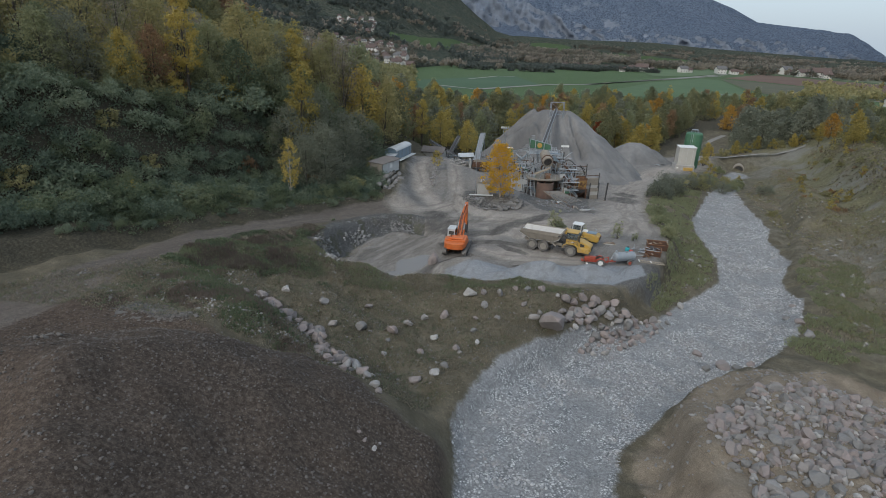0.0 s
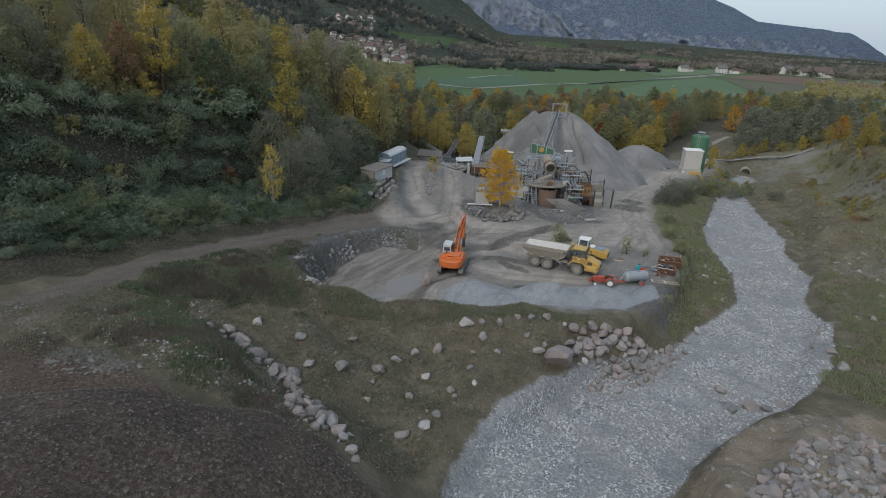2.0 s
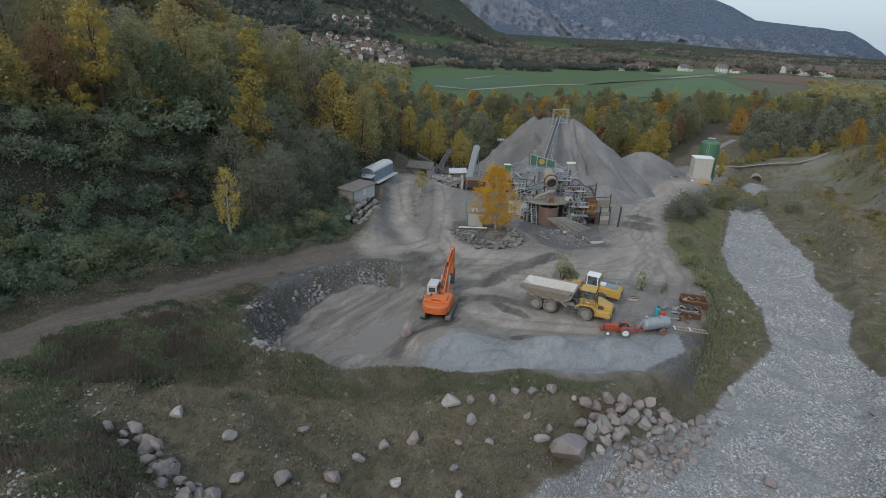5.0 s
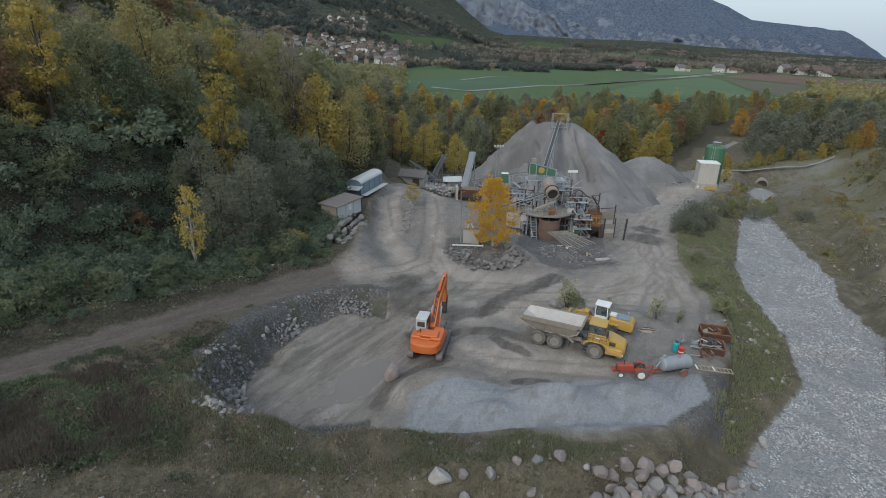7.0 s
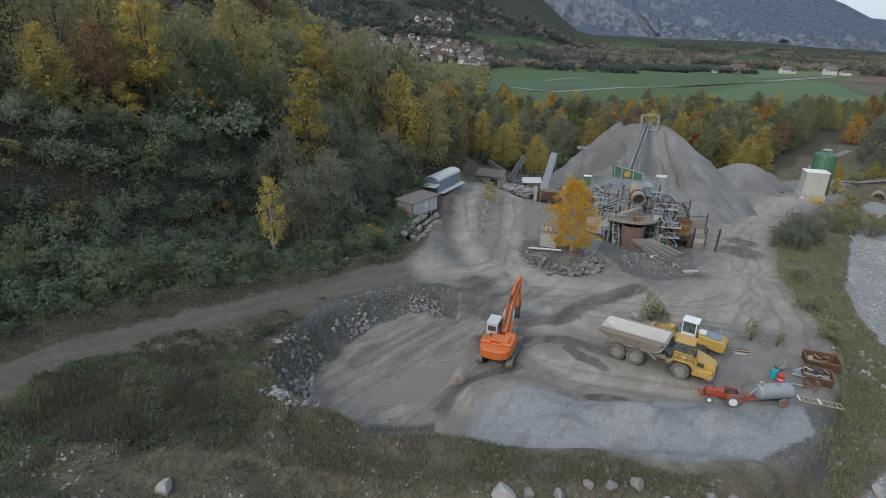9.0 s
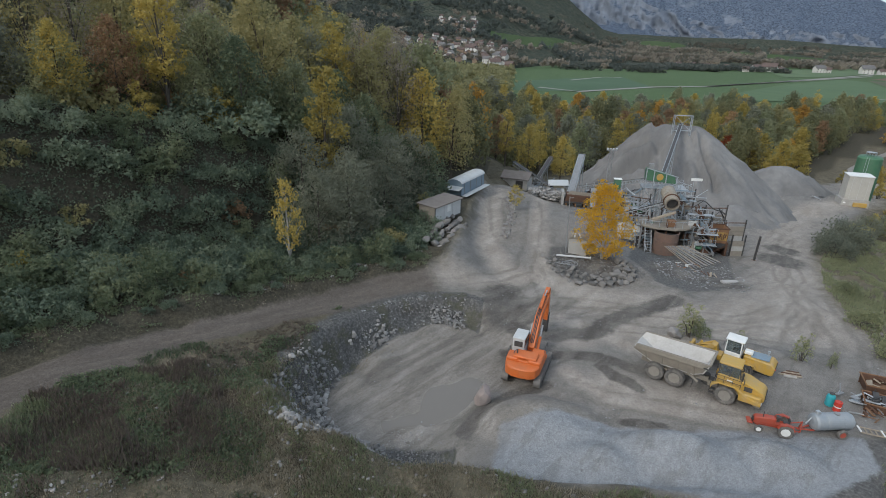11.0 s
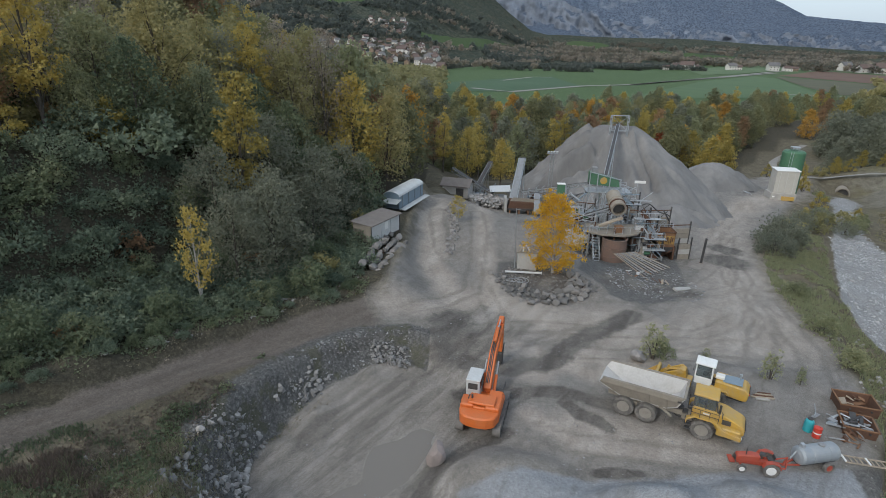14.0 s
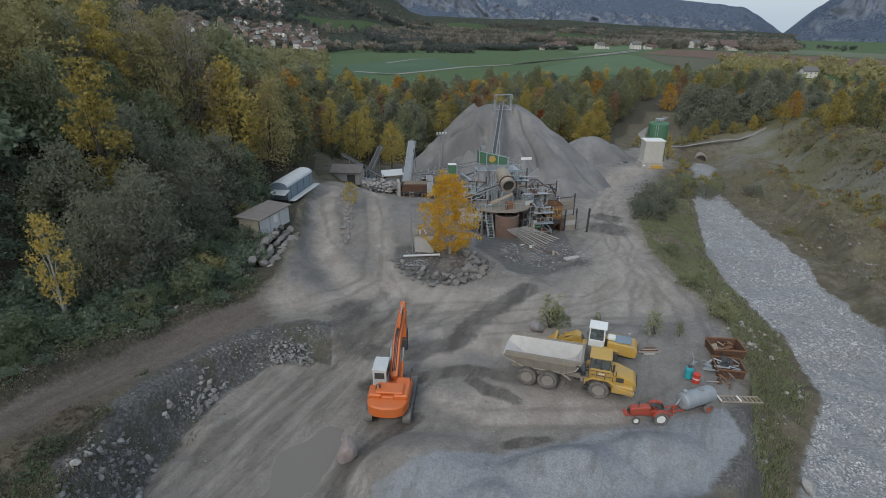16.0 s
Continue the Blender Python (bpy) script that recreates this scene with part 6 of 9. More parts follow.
    tub = piece("dump_body", ob, TUB, *[taper(q) for q in (slab(wall, 1.30, 1.40, "y", 0.015), slab(wall, -1.40, -1.30, "y", 0.015), slab([(-7.75, 2.42), (-6.1, 1.55), (-2.7, 1.62), (-1.95, 2.05), (-1.55, 3.02), (-1.43, 3.02), (-1.85, 1.97), (-2.65, 1.50), (-6.1, 1.44), (-7.80, 2.33)], -1.40, 1.40, "y", 0.01))], label="open tipper body of scoured pale steel")
    for s in (-1, 1):
        piece("side_plate", tub, DUSTY, taper(slab(wall, s * 1.404, s * 1.43, "y", 0)), label="dusty brown outer side plate")
        piece("body_rim", tub, DUSTY, bar((-7.5, s * 1.40, 2.94), (-1.5, s * 1.40, 3.04), 0.18, 0.13))
        for x in (-6.6, -5.2, -3.9, -2.6):
            piece("body_rib", tub, DUSTY, bar((x, s * 1.03, 1.62), (x - 0.1, s * 1.44, 2.9), 0.12, 0.09))
        piece("body_skirt", tub, DUSTY, slab([(-7.6, 2.55), (-7.45, 2.9), (-1.7, 2.98), (-1.9, 2.6)], s * 1.405, s * 1.46, "y", 0.01), label="dust-brown upper side band")
    piece("headboard", tub, DUSTY, bar((-1.48, -1.4, 3.06), (-1.48, 1.4, 3.06), 0.2, 0.14))
    return ob


dump_truck(pose(18.75, 49.75, gz(18.7, 49.8) + 0.02, 0, 0, -27)).scale = (1.04, 1.04, 1.04)


# ---- wheel loader ----
def wheel_loader(m):
    ob = thing("wheel_loader", m, "yellow wheel loader with a white cab, parked beside the truck", "loader")
    for x in (1.5, -1.6):
        for s in (-1, 1):
            wheel(ob, (x, s * 1.0, 0.72), 0.72, 0.55, RUBBER, RIM, s, 18)
    piece("rear_frame", ob, DARK, block(3.4, 1.0, 0.5, (-1.9, 0, 0.85)), block(0.4, 2.2, 0.3, (-1.6, 0, 0.75)))
    piece("front_frame", ob, YELLOW, block(1.6, 1.0, 0.6, (1.3, 0, 0.9)), slab([(0.9, 1.1), (1.9, 1.0), (1.6, 2.0), (1.1, 2.0)], -0.4, 0.4, "y", 0.03))
    hood = piece("engine_hood", ob, YELLOW, slab([(-3.85, 0.95), (-3.95, 1.7), (-3.6, 2.05), (-1.3, 2.15), (-1.3, 1.1), (-3.4, 0.9)], -0.9, 0.9, "y", 0.08), label="yellow rear engine cover")
    piece("hood_top", hood, BLUE_SHEET, block(1.5, 1.3, 0.06, (-2.6, 0, 2.16), (0, 2, 0), 0.02), label="grey-blue top panel")
    piece("air_filter", hood, WHITE, block(0.7, 0.6, 0.35, (-1.6, 0.2, 2.32), (0, 0, 0), 0.06))
    piece("exhaust_pipe", hood, GALV, rod((-3.1, -0.4, 2.1), (-3.1, -0.4, 2.6), 0.07), lathe([(0.12, 2.55), (0.12, 2.7)], 10, "z", (-3.1, -0.4, 0)))
    piece("rear_grille", hood, DARK, block(0.03, 1.1, 0.6, (-3.93, 0, 1.45), (0, -6, 0), 0.01))
    for s in (-1, 1):
        piece("rear_light", hood, BRIGHT_RED, block(0.05, 0.16, 0.12, (-3.95, s * 0.72, 1.62), (0, 0, 0), 0.02))
        piece("fender", ob, YELLOW, slab([(-2.5, 1.3), (-2.3, 1.58), (-1.0, 1.58), (-0.8, 1.2), (-0.9, 1.2), (-1.05, 1.48), (-2.25, 1.48), (-2.4, 1.3)], s * 0.75, s * 1.3, "y", 0.02))
        piece("lift_arm", ob, YELLOW, slab([(1.2, 1.95), (1.5, 2.1), (3.0, 1.15), (3.45, 0.55), (3.2, 0.45), (2.8, 0.95), (1.3, 1.7)], s * 0.45 - 0.07, s * 0.45 + 0.07, "y", 0.02))
        piece("lift_cylinder", ob, DARK, rod((1.1, s * 0.62, 0.95), (2.4, s * 0.62, 1.25), 0.08))
    piece("tilt_cylinder", ob, YELLOW, rod((1.4, 0, 1.9), (2.5, 0, 1.55), 0.1), bar((2.5, 0, 1.9), (2.9, 0, 0.75), 0.12, 0.22))
    piece("bucket", ob, YELLOW, slab([(3.2, 0.25), (3.3, 1.15), (3.55, 1.2), (3.45, 0.55), (3.7, 0.2), (4.5, 0.10), (4.5, 0.02), (3.5, 0.05)], -1.3, 1.3, "y", 0.02), slab([(3.2, 0.25), (3.3, 1.15), (4.4, 0.12), (3.5, 0.05)], 1.26, 1.32, "y", 0.01), slab([(3.2, 0.25), (3.3, 1.15), (4.4, 0.12), (3.5, 0.05)], -1.32, -1.26, "y", 0.01), label="yellow loading bucket resting on the ground")
    cab = piece("cab", ob, WHITE, block(1.4, 1.35, 0.7, (-0.35, 0, 1.65), (0, 0, 0), 0.05), label="white operator's cab with large windows")
    piece("cab_roof", cab, WHITE, block(1.6, 1.45, 0.16, (-0.35, 0, 3.22), (0, 0, 0), 0.07))
    for x in (0.32, -1.0):
        for y in (-0.64, 0.64):
            piece("pillar", cab, WHITE, bar((x, y, 1.95), (x * 0.95, y * 0.95, 3.15), 0.10))
    piece("windscreen", cab, GLASS, block(0.02, 1.2, 1.15, (0.34, 0, 2.58), (0, 0, 0), 0))
    piece("rear_window", cab, GLASS, block(0.02, 1.2, 1.0, (-1.02, 0, 2.6), (0, 0, 0), 0))
    for s in (-1, 1):
        piece("side_window", cab, GLASS, block(1.2, 0.02, 1.1, (-0.34, s * 0.64, 2.58), (0, 0, 0), 0))
        piece("mirror", cab, DARK, block(0.05, 0.16, 0.3, (0.5, s * 0.85, 2.7), (0, 0, 0), 0.02), rod((0.35, s * 0.66, 2.9), (0.5, s * 0.85, 2.9), 0.02))
        piece("ladder", ob, DARK, bar((-0.1, s * 1.0, 0.5), (-0.1, s * 0.9, 1.4), 0.05), bar((-0.5, s * 1.0, 0.5), (-0.5, s * 0.9, 1.4), 0.05), *[bar((-0.5, s * 0.98, z), (-0.1, s * 0.98, z), 0.05) for z in (0.55, 0.85, 1.15)])
    piece("operator_seat", cab, DARK, block(0.5, 0.5, 0.15, (-0.5, 0, 2.1)), block(0.12, 0.5, 0.6, (-0.75, 0, 2.4)))
    return ob


wheel_loader(pose(20.35, 54.9, gz(20.3, 55) + 0.02, 0, 0, 151))


# ---- tractor and tanker ----
def tractor(m):
    ob = thing("tractor", m, "small old red farm tractor with white wheel rims", "tractor")
    for s in (-1, 1):
        wheel(ob, (0, s * 0.68, 0.58), 0.58, 0.30, RUBBER, WHITE, s, 16)
        wheel(ob, (1.85, s * 0.60, 0.33), 0.33, 0.17, RUBBER, WHITE, s, 0)
        piece("fender", ob, RED, slab([(-0.65, 0.75), (-0.5, 1.12), (0, 1.28), (0.45, 1.12), (0.62, 0.8), (0.55, 0.8), (0.4, 1.05), (0, 1.2), (-0.45, 1.05), (-0.58, 0.75)], s * 0.48, s * 0.80, "y", 0.01))
    piece("chassis", ob, RED, block(2.5, 0.36, 0.35, (0.85, 0, 0.62)), block(0.3, 1.2, 0.25, (0, 0, 0.58)), block(0.14, 1.1, 0.12, (1.85, 0, 0.42)))
    hood = piece("bonnet", ob, RED, slab([(0.65, 0.75), (0.65, 1.28), (1.2, 1.30), (2.1, 1.18), (2.22, 1.05), (2.22, 0.62), (0.9, 0.62)], -0.28, 0.28, "y", 0.06), label="faded red bonnet")
    piece("grille", hood, DARK, block(0.03, 0.42, 0.36, (2.24, 0, 0.85), (0, 0, 0), 0.01))
    piece("front_weight", ob, RED, block(0.35, 0.75, 0.12, (2.5, 0, 0.62)), block(0.3, 0.5, 0.1, (2.35, 0, 0.5)))
    piece("exhaust_pipe", ob, DARK, rod((1.6, 0.12, 1.2), (1.6, 0.12, 1.75), 0.035))
    piece("steering_wheel", ob, DARK, lathe([(0.19, -0.015), (0.21, 0), (0.19, 0.015), (0.17, 0)], 18, "z", (0.48, 0, 1.42)), rod((0.7, 0, 1.15), (0.48, 0, 1.42), 0.025))
    piece("seat", ob, DARK, block(0.42, 0.45, 0.10, (-0.1, 0, 1.05), (0, 0, 0), 0.04), block(0.08, 0.42, 0.28, (-0.3, 0, 1.22), (0, -12, 0), 0.03))
    piece("lift_linkage", ob, RED, bar((-0.3, 0.3, 0.6), (-1.1, 0.25, 0.55), 0.08), bar((-0.3, -0.3, 0.6), (-1.1, -0.25, 0.55), 0.08), bar((-0.2, 0, 1.0), (-1.2, 0, 1.35), 0.07), bar((-1.1, -0.25, 0.55), (-1.15, 0, 1.4), 0.07), bar((-1.1, 0.25, 0.55), (-1.15, 0, 1.4), 0.07))
    return ob


def tanker(m):
    ob = thing("tank_trailer", m, "grey slurry tank trailer on two wheels behind the tractor", "trailer")
    piece("tank", ob, plain("grey_tank_paint", (0.27, 0.30, 0.33), 0.5, 0.2, 0.45, 1.2, (0.45, 0.44, 0.42)), lathe([(0.05, -1.68), (0.35, -1.66), (0.58, -1.56), (0.68, -1.40), (0.68, 1.40), (0.58, 1.56), (0.35, 1.66), (0.05, 1.68)], 28, "x", (0, 0, 1.15)), *[lathe([(0.685, x - 0.03), (0.705, x), (0.685, x + 0.03)], 28, "x", (0, 0, 1.15)) for x in (-0.7, 0.7)], label="grey cylindrical tank with worn paint", smooth=False)
    for s in (-1, 1):
        wheel(ob, (0.55, s * 0.78, 0.42), 0.42, 0.26, RUBBER, RED, s, 0)
    piece("chassis", ob, DARK, block(3.0, 0.7, 0.14, (0, 0, 0.52)), block(0.12, 1.5, 0.12, (0.55, 0, 0.42)))
    piece("drawbar", ob, RED, bar((-1.4, 0.3, 0.55), (-2.7, 0, 0.5), 0.1), bar((-1.4, -0.3, 0.55), (-2.7, 0, 0.5), 0.1))
    piece("pump", ob, GALV, block(0.3, 0.3, 0.35, (-1.25, 0.1, 1.92)), rod((-1.4, 0.1, 1.8), (-2.0, 0.1, 0.9), 0.05))
    piece("manhole", ob, STEEL, lathe([(0.22, 1.78), (0.22, 1.9), (0.1, 1.94)], 16, "z", (0.3, 0, 0)))
    return ob


tractor(pose(21.75, 45.55, gz(21.8, 45.5) + 0.02, 0, 0, 171))
tanker(pose(25.4, 46.2, gz(25.4, 46.2) + 0.02, 0, 0, 13))


# ---- scrap by the bank ----
def skip(m, w, d, h, label):
    ob = thing("scrap_skip", m, label, "skip", "rusty skips by the bank")
    piece("shell", ob, RUST, block(w, d, 0.06, (0, 0, 0.06)), *[moved(block(w + 0.3, 0.06, h, (0, 0, h / 2), (0, 0, 0), 0.01), pose(0, s * d / 2, 0, -s * 9, 0, 0)) for s in (-1, 1)], *[moved(block(0.06, d + 0.2, h, (0, 0, h / 2), (0, 0, 0), 0.01), pose(s * w / 2, 0, 0, 0, s * 9, 0)) for s in (-1, 1)])
    for s in (-1, 1):
        piece("rim", ob, RUST_LIGHT, bar((-w / 2 - 0.25, s * (d / 2 + 0.16), h), (w / 2 + 0.25, s * (d / 2 + 0.16), h), 0.09))
        piece("rim", ob, RUST_LIGHT, bar((s * (w / 2 + 0.18), -d / 2 - 0.2, h), (s * (w / 2 + 0.18), d / 2 + 0.2, h), 0.09))
        piece("lifting_lug", ob, DARK, rod((s * w * 0.3, -d / 2 - 0.2, h * 0.7), (s * w * 0.3, -d / 2 - 0.3, h * 0.7), 0.07))
    return ob


def scrap(m, seed, n, w, d, h, mats, label, name="scrap_heap"):
    r = random.Random(seed)
    ob = thing(name, m, label, "scrap")
    for i in range(n):
        a, l = r.uniform(0, 3.14), r.uniform(0.5, 1.3)
        x, y, z = r.uniform(-w / 2, w / 2), r.uniform(-d / 2, d / 2), r.uniform(0.1, h)
        e = (x + l * math.cos(a) / 2, y + l * math.sin(a) / 2, z + r.uniform(-0.2, 0.25))
        solid = rod((x - l * math.cos(a) / 2, y - l * math.sin(a) / 2, z), e, r.uniform(0.03, 0.07), 6) if r.random() < 0.5 else block(l, r.uniform(0.1, 0.5), r.uniform(0.03, 0.12), (x, y, z), (r.uniform(-25, 25), r.uniform(-25, 25), math.degrees(a)), 0.01)
        piece("scrap_piece", ob, mats[i % len(mats)], solid)
    return ob


skip(pose(33.2, 53.6, gz(33.2, 53.6), 0, 0, -14), 2.6, 1.9, 0.95, "rusty open steel skip full of scrap boards")
scrap(pose(33.2, 53.6, gz(33.2, 53.6) + 0.1, 0, 0, -14), 1, 16, 2.0, 1.4, 0.8, [RUST_LIGHT, PLANK, RUST], "rusty scrap plates and boards inside the skip")
skip(pose(31.4, 50.6, gz(31.4, 50.6), 0, 0, -20), 2.0, 1.8, 0.85, "rusty open skip filled with pale metal scrap")
scrap(pose(31.4, 50.6, gz(31.4, 50.6) + 0.15, 0, 0, -20), 2, 22, 1.5, 1.3, 0.75, [GALV, DARK, STEEL, GALV], "tangled grey pipes and wire inside the skip")
scrap(pose(29.9, 49.0, gz(29.9, 49.0) + 0.02, 0, 0, 30), 3, 14, 2.2, 2.0, 0.5, [RUST, RUST_LIGHT, STEEL], "loose rusty beams and sheets beside the skips")
scrap(pose(29.5, 51.6, gz(29.5, 51.6) + 0.02, 0, 0, 60), 4, 9, 1.2, 1.6, 0.7, [GALV, STEEL], "leaning grey sheet metal offcuts by the skip")


def lattice_frame(m):
    ob = thing("metal_ladder", m, "weathered tan ladder frame lying on the bank", "ladder")
    for y in (0, 0.75):
        piece("rail", ob, PLANK, bar((0, y, 0.06), (3.6, y, 0.06), 0.09))
    for k in range(10):
        piece("rung", ob, PLANK, bar((0.1 + 0.38 * k, 0, 0.07), (0.1 + 0.38 * k, 0.75, 0.07), 0.07))
    for x in (0, 1.7):
        piece("end_bar", ob, WHITE, bar((x, 0, 0.12), (x, 0.75, 0.12), 0.1))
    return ob


lattice_frame(Matrix.Translation((27.9, 46.4, gz(28.2, 46.4) + 0.25)) @ Matrix.Rotation(radians(-6), 4, "Z") @ Matrix.Rotation(radians(4), 4, "Y"))


def drum(m, mat, label):
    ob = thing("oil_drum", m, label, "drum", "drums in the yard")
    piece("shell", ob, mat, lathe([(0.05, 0.0), (0.29, 0.0), (0.30, 0.05), (0.29, 0.07), (0.29, 0.28), (0.305, 0.30), (0.29, 0.32), (0.29, 0.56), (0.305, 0.58), (0.29, 0.60), (0.29, 0.86), (0.30, 0.88), (0.27, 0.89), (0.26, 0.87), (0.05, 0.87)], 22, "z"))
    piece("bung", ob, DARK, lathe([(0.04, 0.87), (0.04, 0.90)], 8, "z", (0.15, 0, 0)))
    return ob


d = drum(pose(27.5, 49.35, gz(27.5, 49.35) + 0.01), BRIGHT_RED, "red steel drum with a pale band, standing in the yard")
piece("band", d, WHITE, lathe([(0.296, 0.40), (0.298, 0.42), (0.298, 0.48), (0.296, 0.50)], 22, "z"))
d = thing("water_canister", pose(27.25, 50.1, gz(27.25, 50.1) + 0.01), "tall turquoise plastic barrel beside the red drum", "barrel")
piece("shell", d, TEAL, lathe([(0.05, 0), (0.30, 0), (0.34, 0.06), (0.34, 0.85), (0.30, 1.0), (0.18, 1.08), (0.18, 1.15), (0.05, 1.15)], 22, "z"))
piece("lid", d, DARK, lathe([(0.2, 1.13), (0.2, 1.2), (0.05, 1.21)], 18, "z"))
d = thing("beam_stack", pose(25.9, 54.6, gz(25.9, 54.6), 0, 0, -8), "small stack of brown steel beams on the gravel", "beams")
for k in range(4):
    piece("beam", d, RUST if k % 2 else PLANK, block(2.0 - 0.3 * k, 0.14, 0.14, (0.1 * k, -0.3 + 0.2 * k, 0.09 + 0.02 * k)))
piece("sleeper", d, CONCRETE, block(1.1, 0.22, 0.18, (-0.1, -0.6, 0.1)))


# ---- gravel plant ----
def pile(name, ridge_a, ridge_b, top, slope, radius, seed, label, step=0.9, marks=()):
    """A tipped heap at its angle of repose, with run-off gullies and a scarred flank."""
    cx, cy = (ridge_a[0] + ridge_b[0]) / 2, (ridge_a[1] + ridge_b[1]) / 2
    n = int(2 * radius / step)
    g = np.linspace(-radius, radius, n)
    X, Y = np.meshgrid(cx + g, cy + g)
    d, _ = _poly_dist(X, Y, [(*ridge_a, 0), (*ridge_b, 0)])
    ang = np.arctan2(Y - cy, X - cx)
    ribs = 0.8 * rough_noise(ang * 6, d * 0.12, 0.8, seed) + 0.4 * rough_noise(ang * 17, d * 0.1, 0.9, seed + 5) + 0.35 * rough_noise(X, Y, 3.0, seed + 1) + 0.12 * rough_noise(X, Y, 1.1, seed + 2)
    Z = top - slope * np.sqrt(d * d + 1.2) + ribs * np.clip(d / 6, 0.15, 1)
    for wide, rise, line in marks:
        e = _poly_dist(X, Y, [(*p, 0) for p in line])[0] / wide
        Z = Z + rise * np.exp(-e * e)
    ground = ground_z(X, Y)
    keep = Z > ground - 0.35
    idx = np.arange(n * n).reshape(n, n)
    ok = keep[:-1, :-1] | keep[1:, :-1] | keep[:-1, 1:] | keep[1:, 1:]
    q = np.stack([idx[:-1, :-1], idx[:-1, 1:], idx[1:, 1:], idx[1:, :-1]], -1)[ok].reshape(-1, 4)
    used, inv = np.unique(q, return_inverse=True)
    v = np.stack([X.ravel(), Y.ravel(), np.maximum(Z, ground - 0.4).ravel()], -1)[used] - np.array([cx, cy, 0])
    ob = part(name, v, inv.reshape(-1, 4), GRAVEL, None, smooth=True)
    ob.location = (cx, cy, 0)
    return tagged(ob, label, "gravel pile")


def gravel_material():
    m, nt, b = nodes_of("crushed_gravel")
    co = nt.nodes.new("ShaderNodeTexCoord").outputs["Object"]
    mp = add(nt, "ShaderNodeMapping")
    mp.inputs["Scale"].default_value = (1, 1, 0.25)
    nt.links.new(co, mp.inputs[0])
    n1, n2, n3 = noise_node(nt, 0.12, 6, 0.65, mp.outputs[0]), noise_node(nt, 1.4, 5, 0.7, mp.outputs[0]), noise_node(nt, 9, 4, 0.8, co)
    col = ramp(nt, n1, [(0.36, (0.088, 0.084, 0.082)), (0.5, (0.158, 0.151, 0.146)), (0.62, (0.240, 0.229, 0.219))])
    col = mix(nt, calc(nt, "MULTIPLY", n2, 0.55), col, (0.14, 0.138, 0.14))
    col = mix(nt, calc(nt, "MULTIPLY", n3, 0.4), col, (0.25, 0.245, 0.24))
    nt.links.new(col, b.inputs["Base Color"])
    b.inputs["Roughness"].default_value = 0.95
    bump(nt, b, calc(nt, "ADD", n3, n2), 0.6, 0.15)
    return m


GRAVEL = gravel_material()
# slipped scars and spill ridges on the big heap
SCARS = [(0.9, -3.9, [(19.2, 141.4), (22.3, 142.3), (25.7, 142.8), (29, 143.4)]), (0.9, 2.4, [(19, 143.6), (22.3, 144.4), (25.7, 145), (29, 145.6)]), (0.7, -3.6, [(24.5, 148.6), (26.3, 148.7), (28.3, 149)]), (0.8, 1.4, [(23.5, 150.4), (26.3, 150.6), (29.3, 150.8)]),
         (0.6, 2.1, [(39.8, 148.6), (39.9, 146.9), (40.3, 143.9), (40.5, 141.8), (41.6, 137.2)]), (0.9, -2.0, [(41.2, 147.5), (41.8, 142), (43.2, 137)]), (1.0, -1.8, [(31.5, 146), (31, 140), (30, 134)]), (0.7, 2.0, [(18, 150.5), (24, 152), (30, 153)])]
pile("stockpile", (33.2, 152), (40.8, 152), 10.6, 0.80, 33, 60, "huge grey cone of crushed gravel behind the plant", 0.6, SCARS)
pile("stockpile", (71, 176), (75, 177), -3.2, 0.62, 17, 70, "lower rounded heap of grey gravel", 0.8)
pile("stockpile", (46, 132), (47, 133), -4.2, 0.5, 9, 75, "small spill of grey gravel against the bays", 0.6)


def lattice(ob, name, a, b, w, mat, n=8, r=0.05):
    """A braced girder between two places: four chords and zigzag braces, one part."""
    a, b = np.array(a, float), np.array(b, float)
    d = (b - a) / np.linalg.norm(b - a)
    s = np.cross(d, (0, 0, 1) if abs(d[2]) < 0.9 else (0, 1, 0))
    s /= np.linalg.norm(s)
    u = np.cross(s, d)
    corners = [s * i * w / 2 + u * j * w / 2 for i, j in ((-1, -1), (1, -1), (1, 1), (-1, 1))]
    solids = [bar(a + c, b + c, r * 1.6) for c in corners]
    for k in range(n):
        p, q = a + (b - a) * k / n, a + (b - a) * (k + 1) / n
        for i in range(4):
            solids.append(bar(p + corners[i], q + corners[(i + 1) % 4], r))
    return piece(name, ob, mat, *solids)


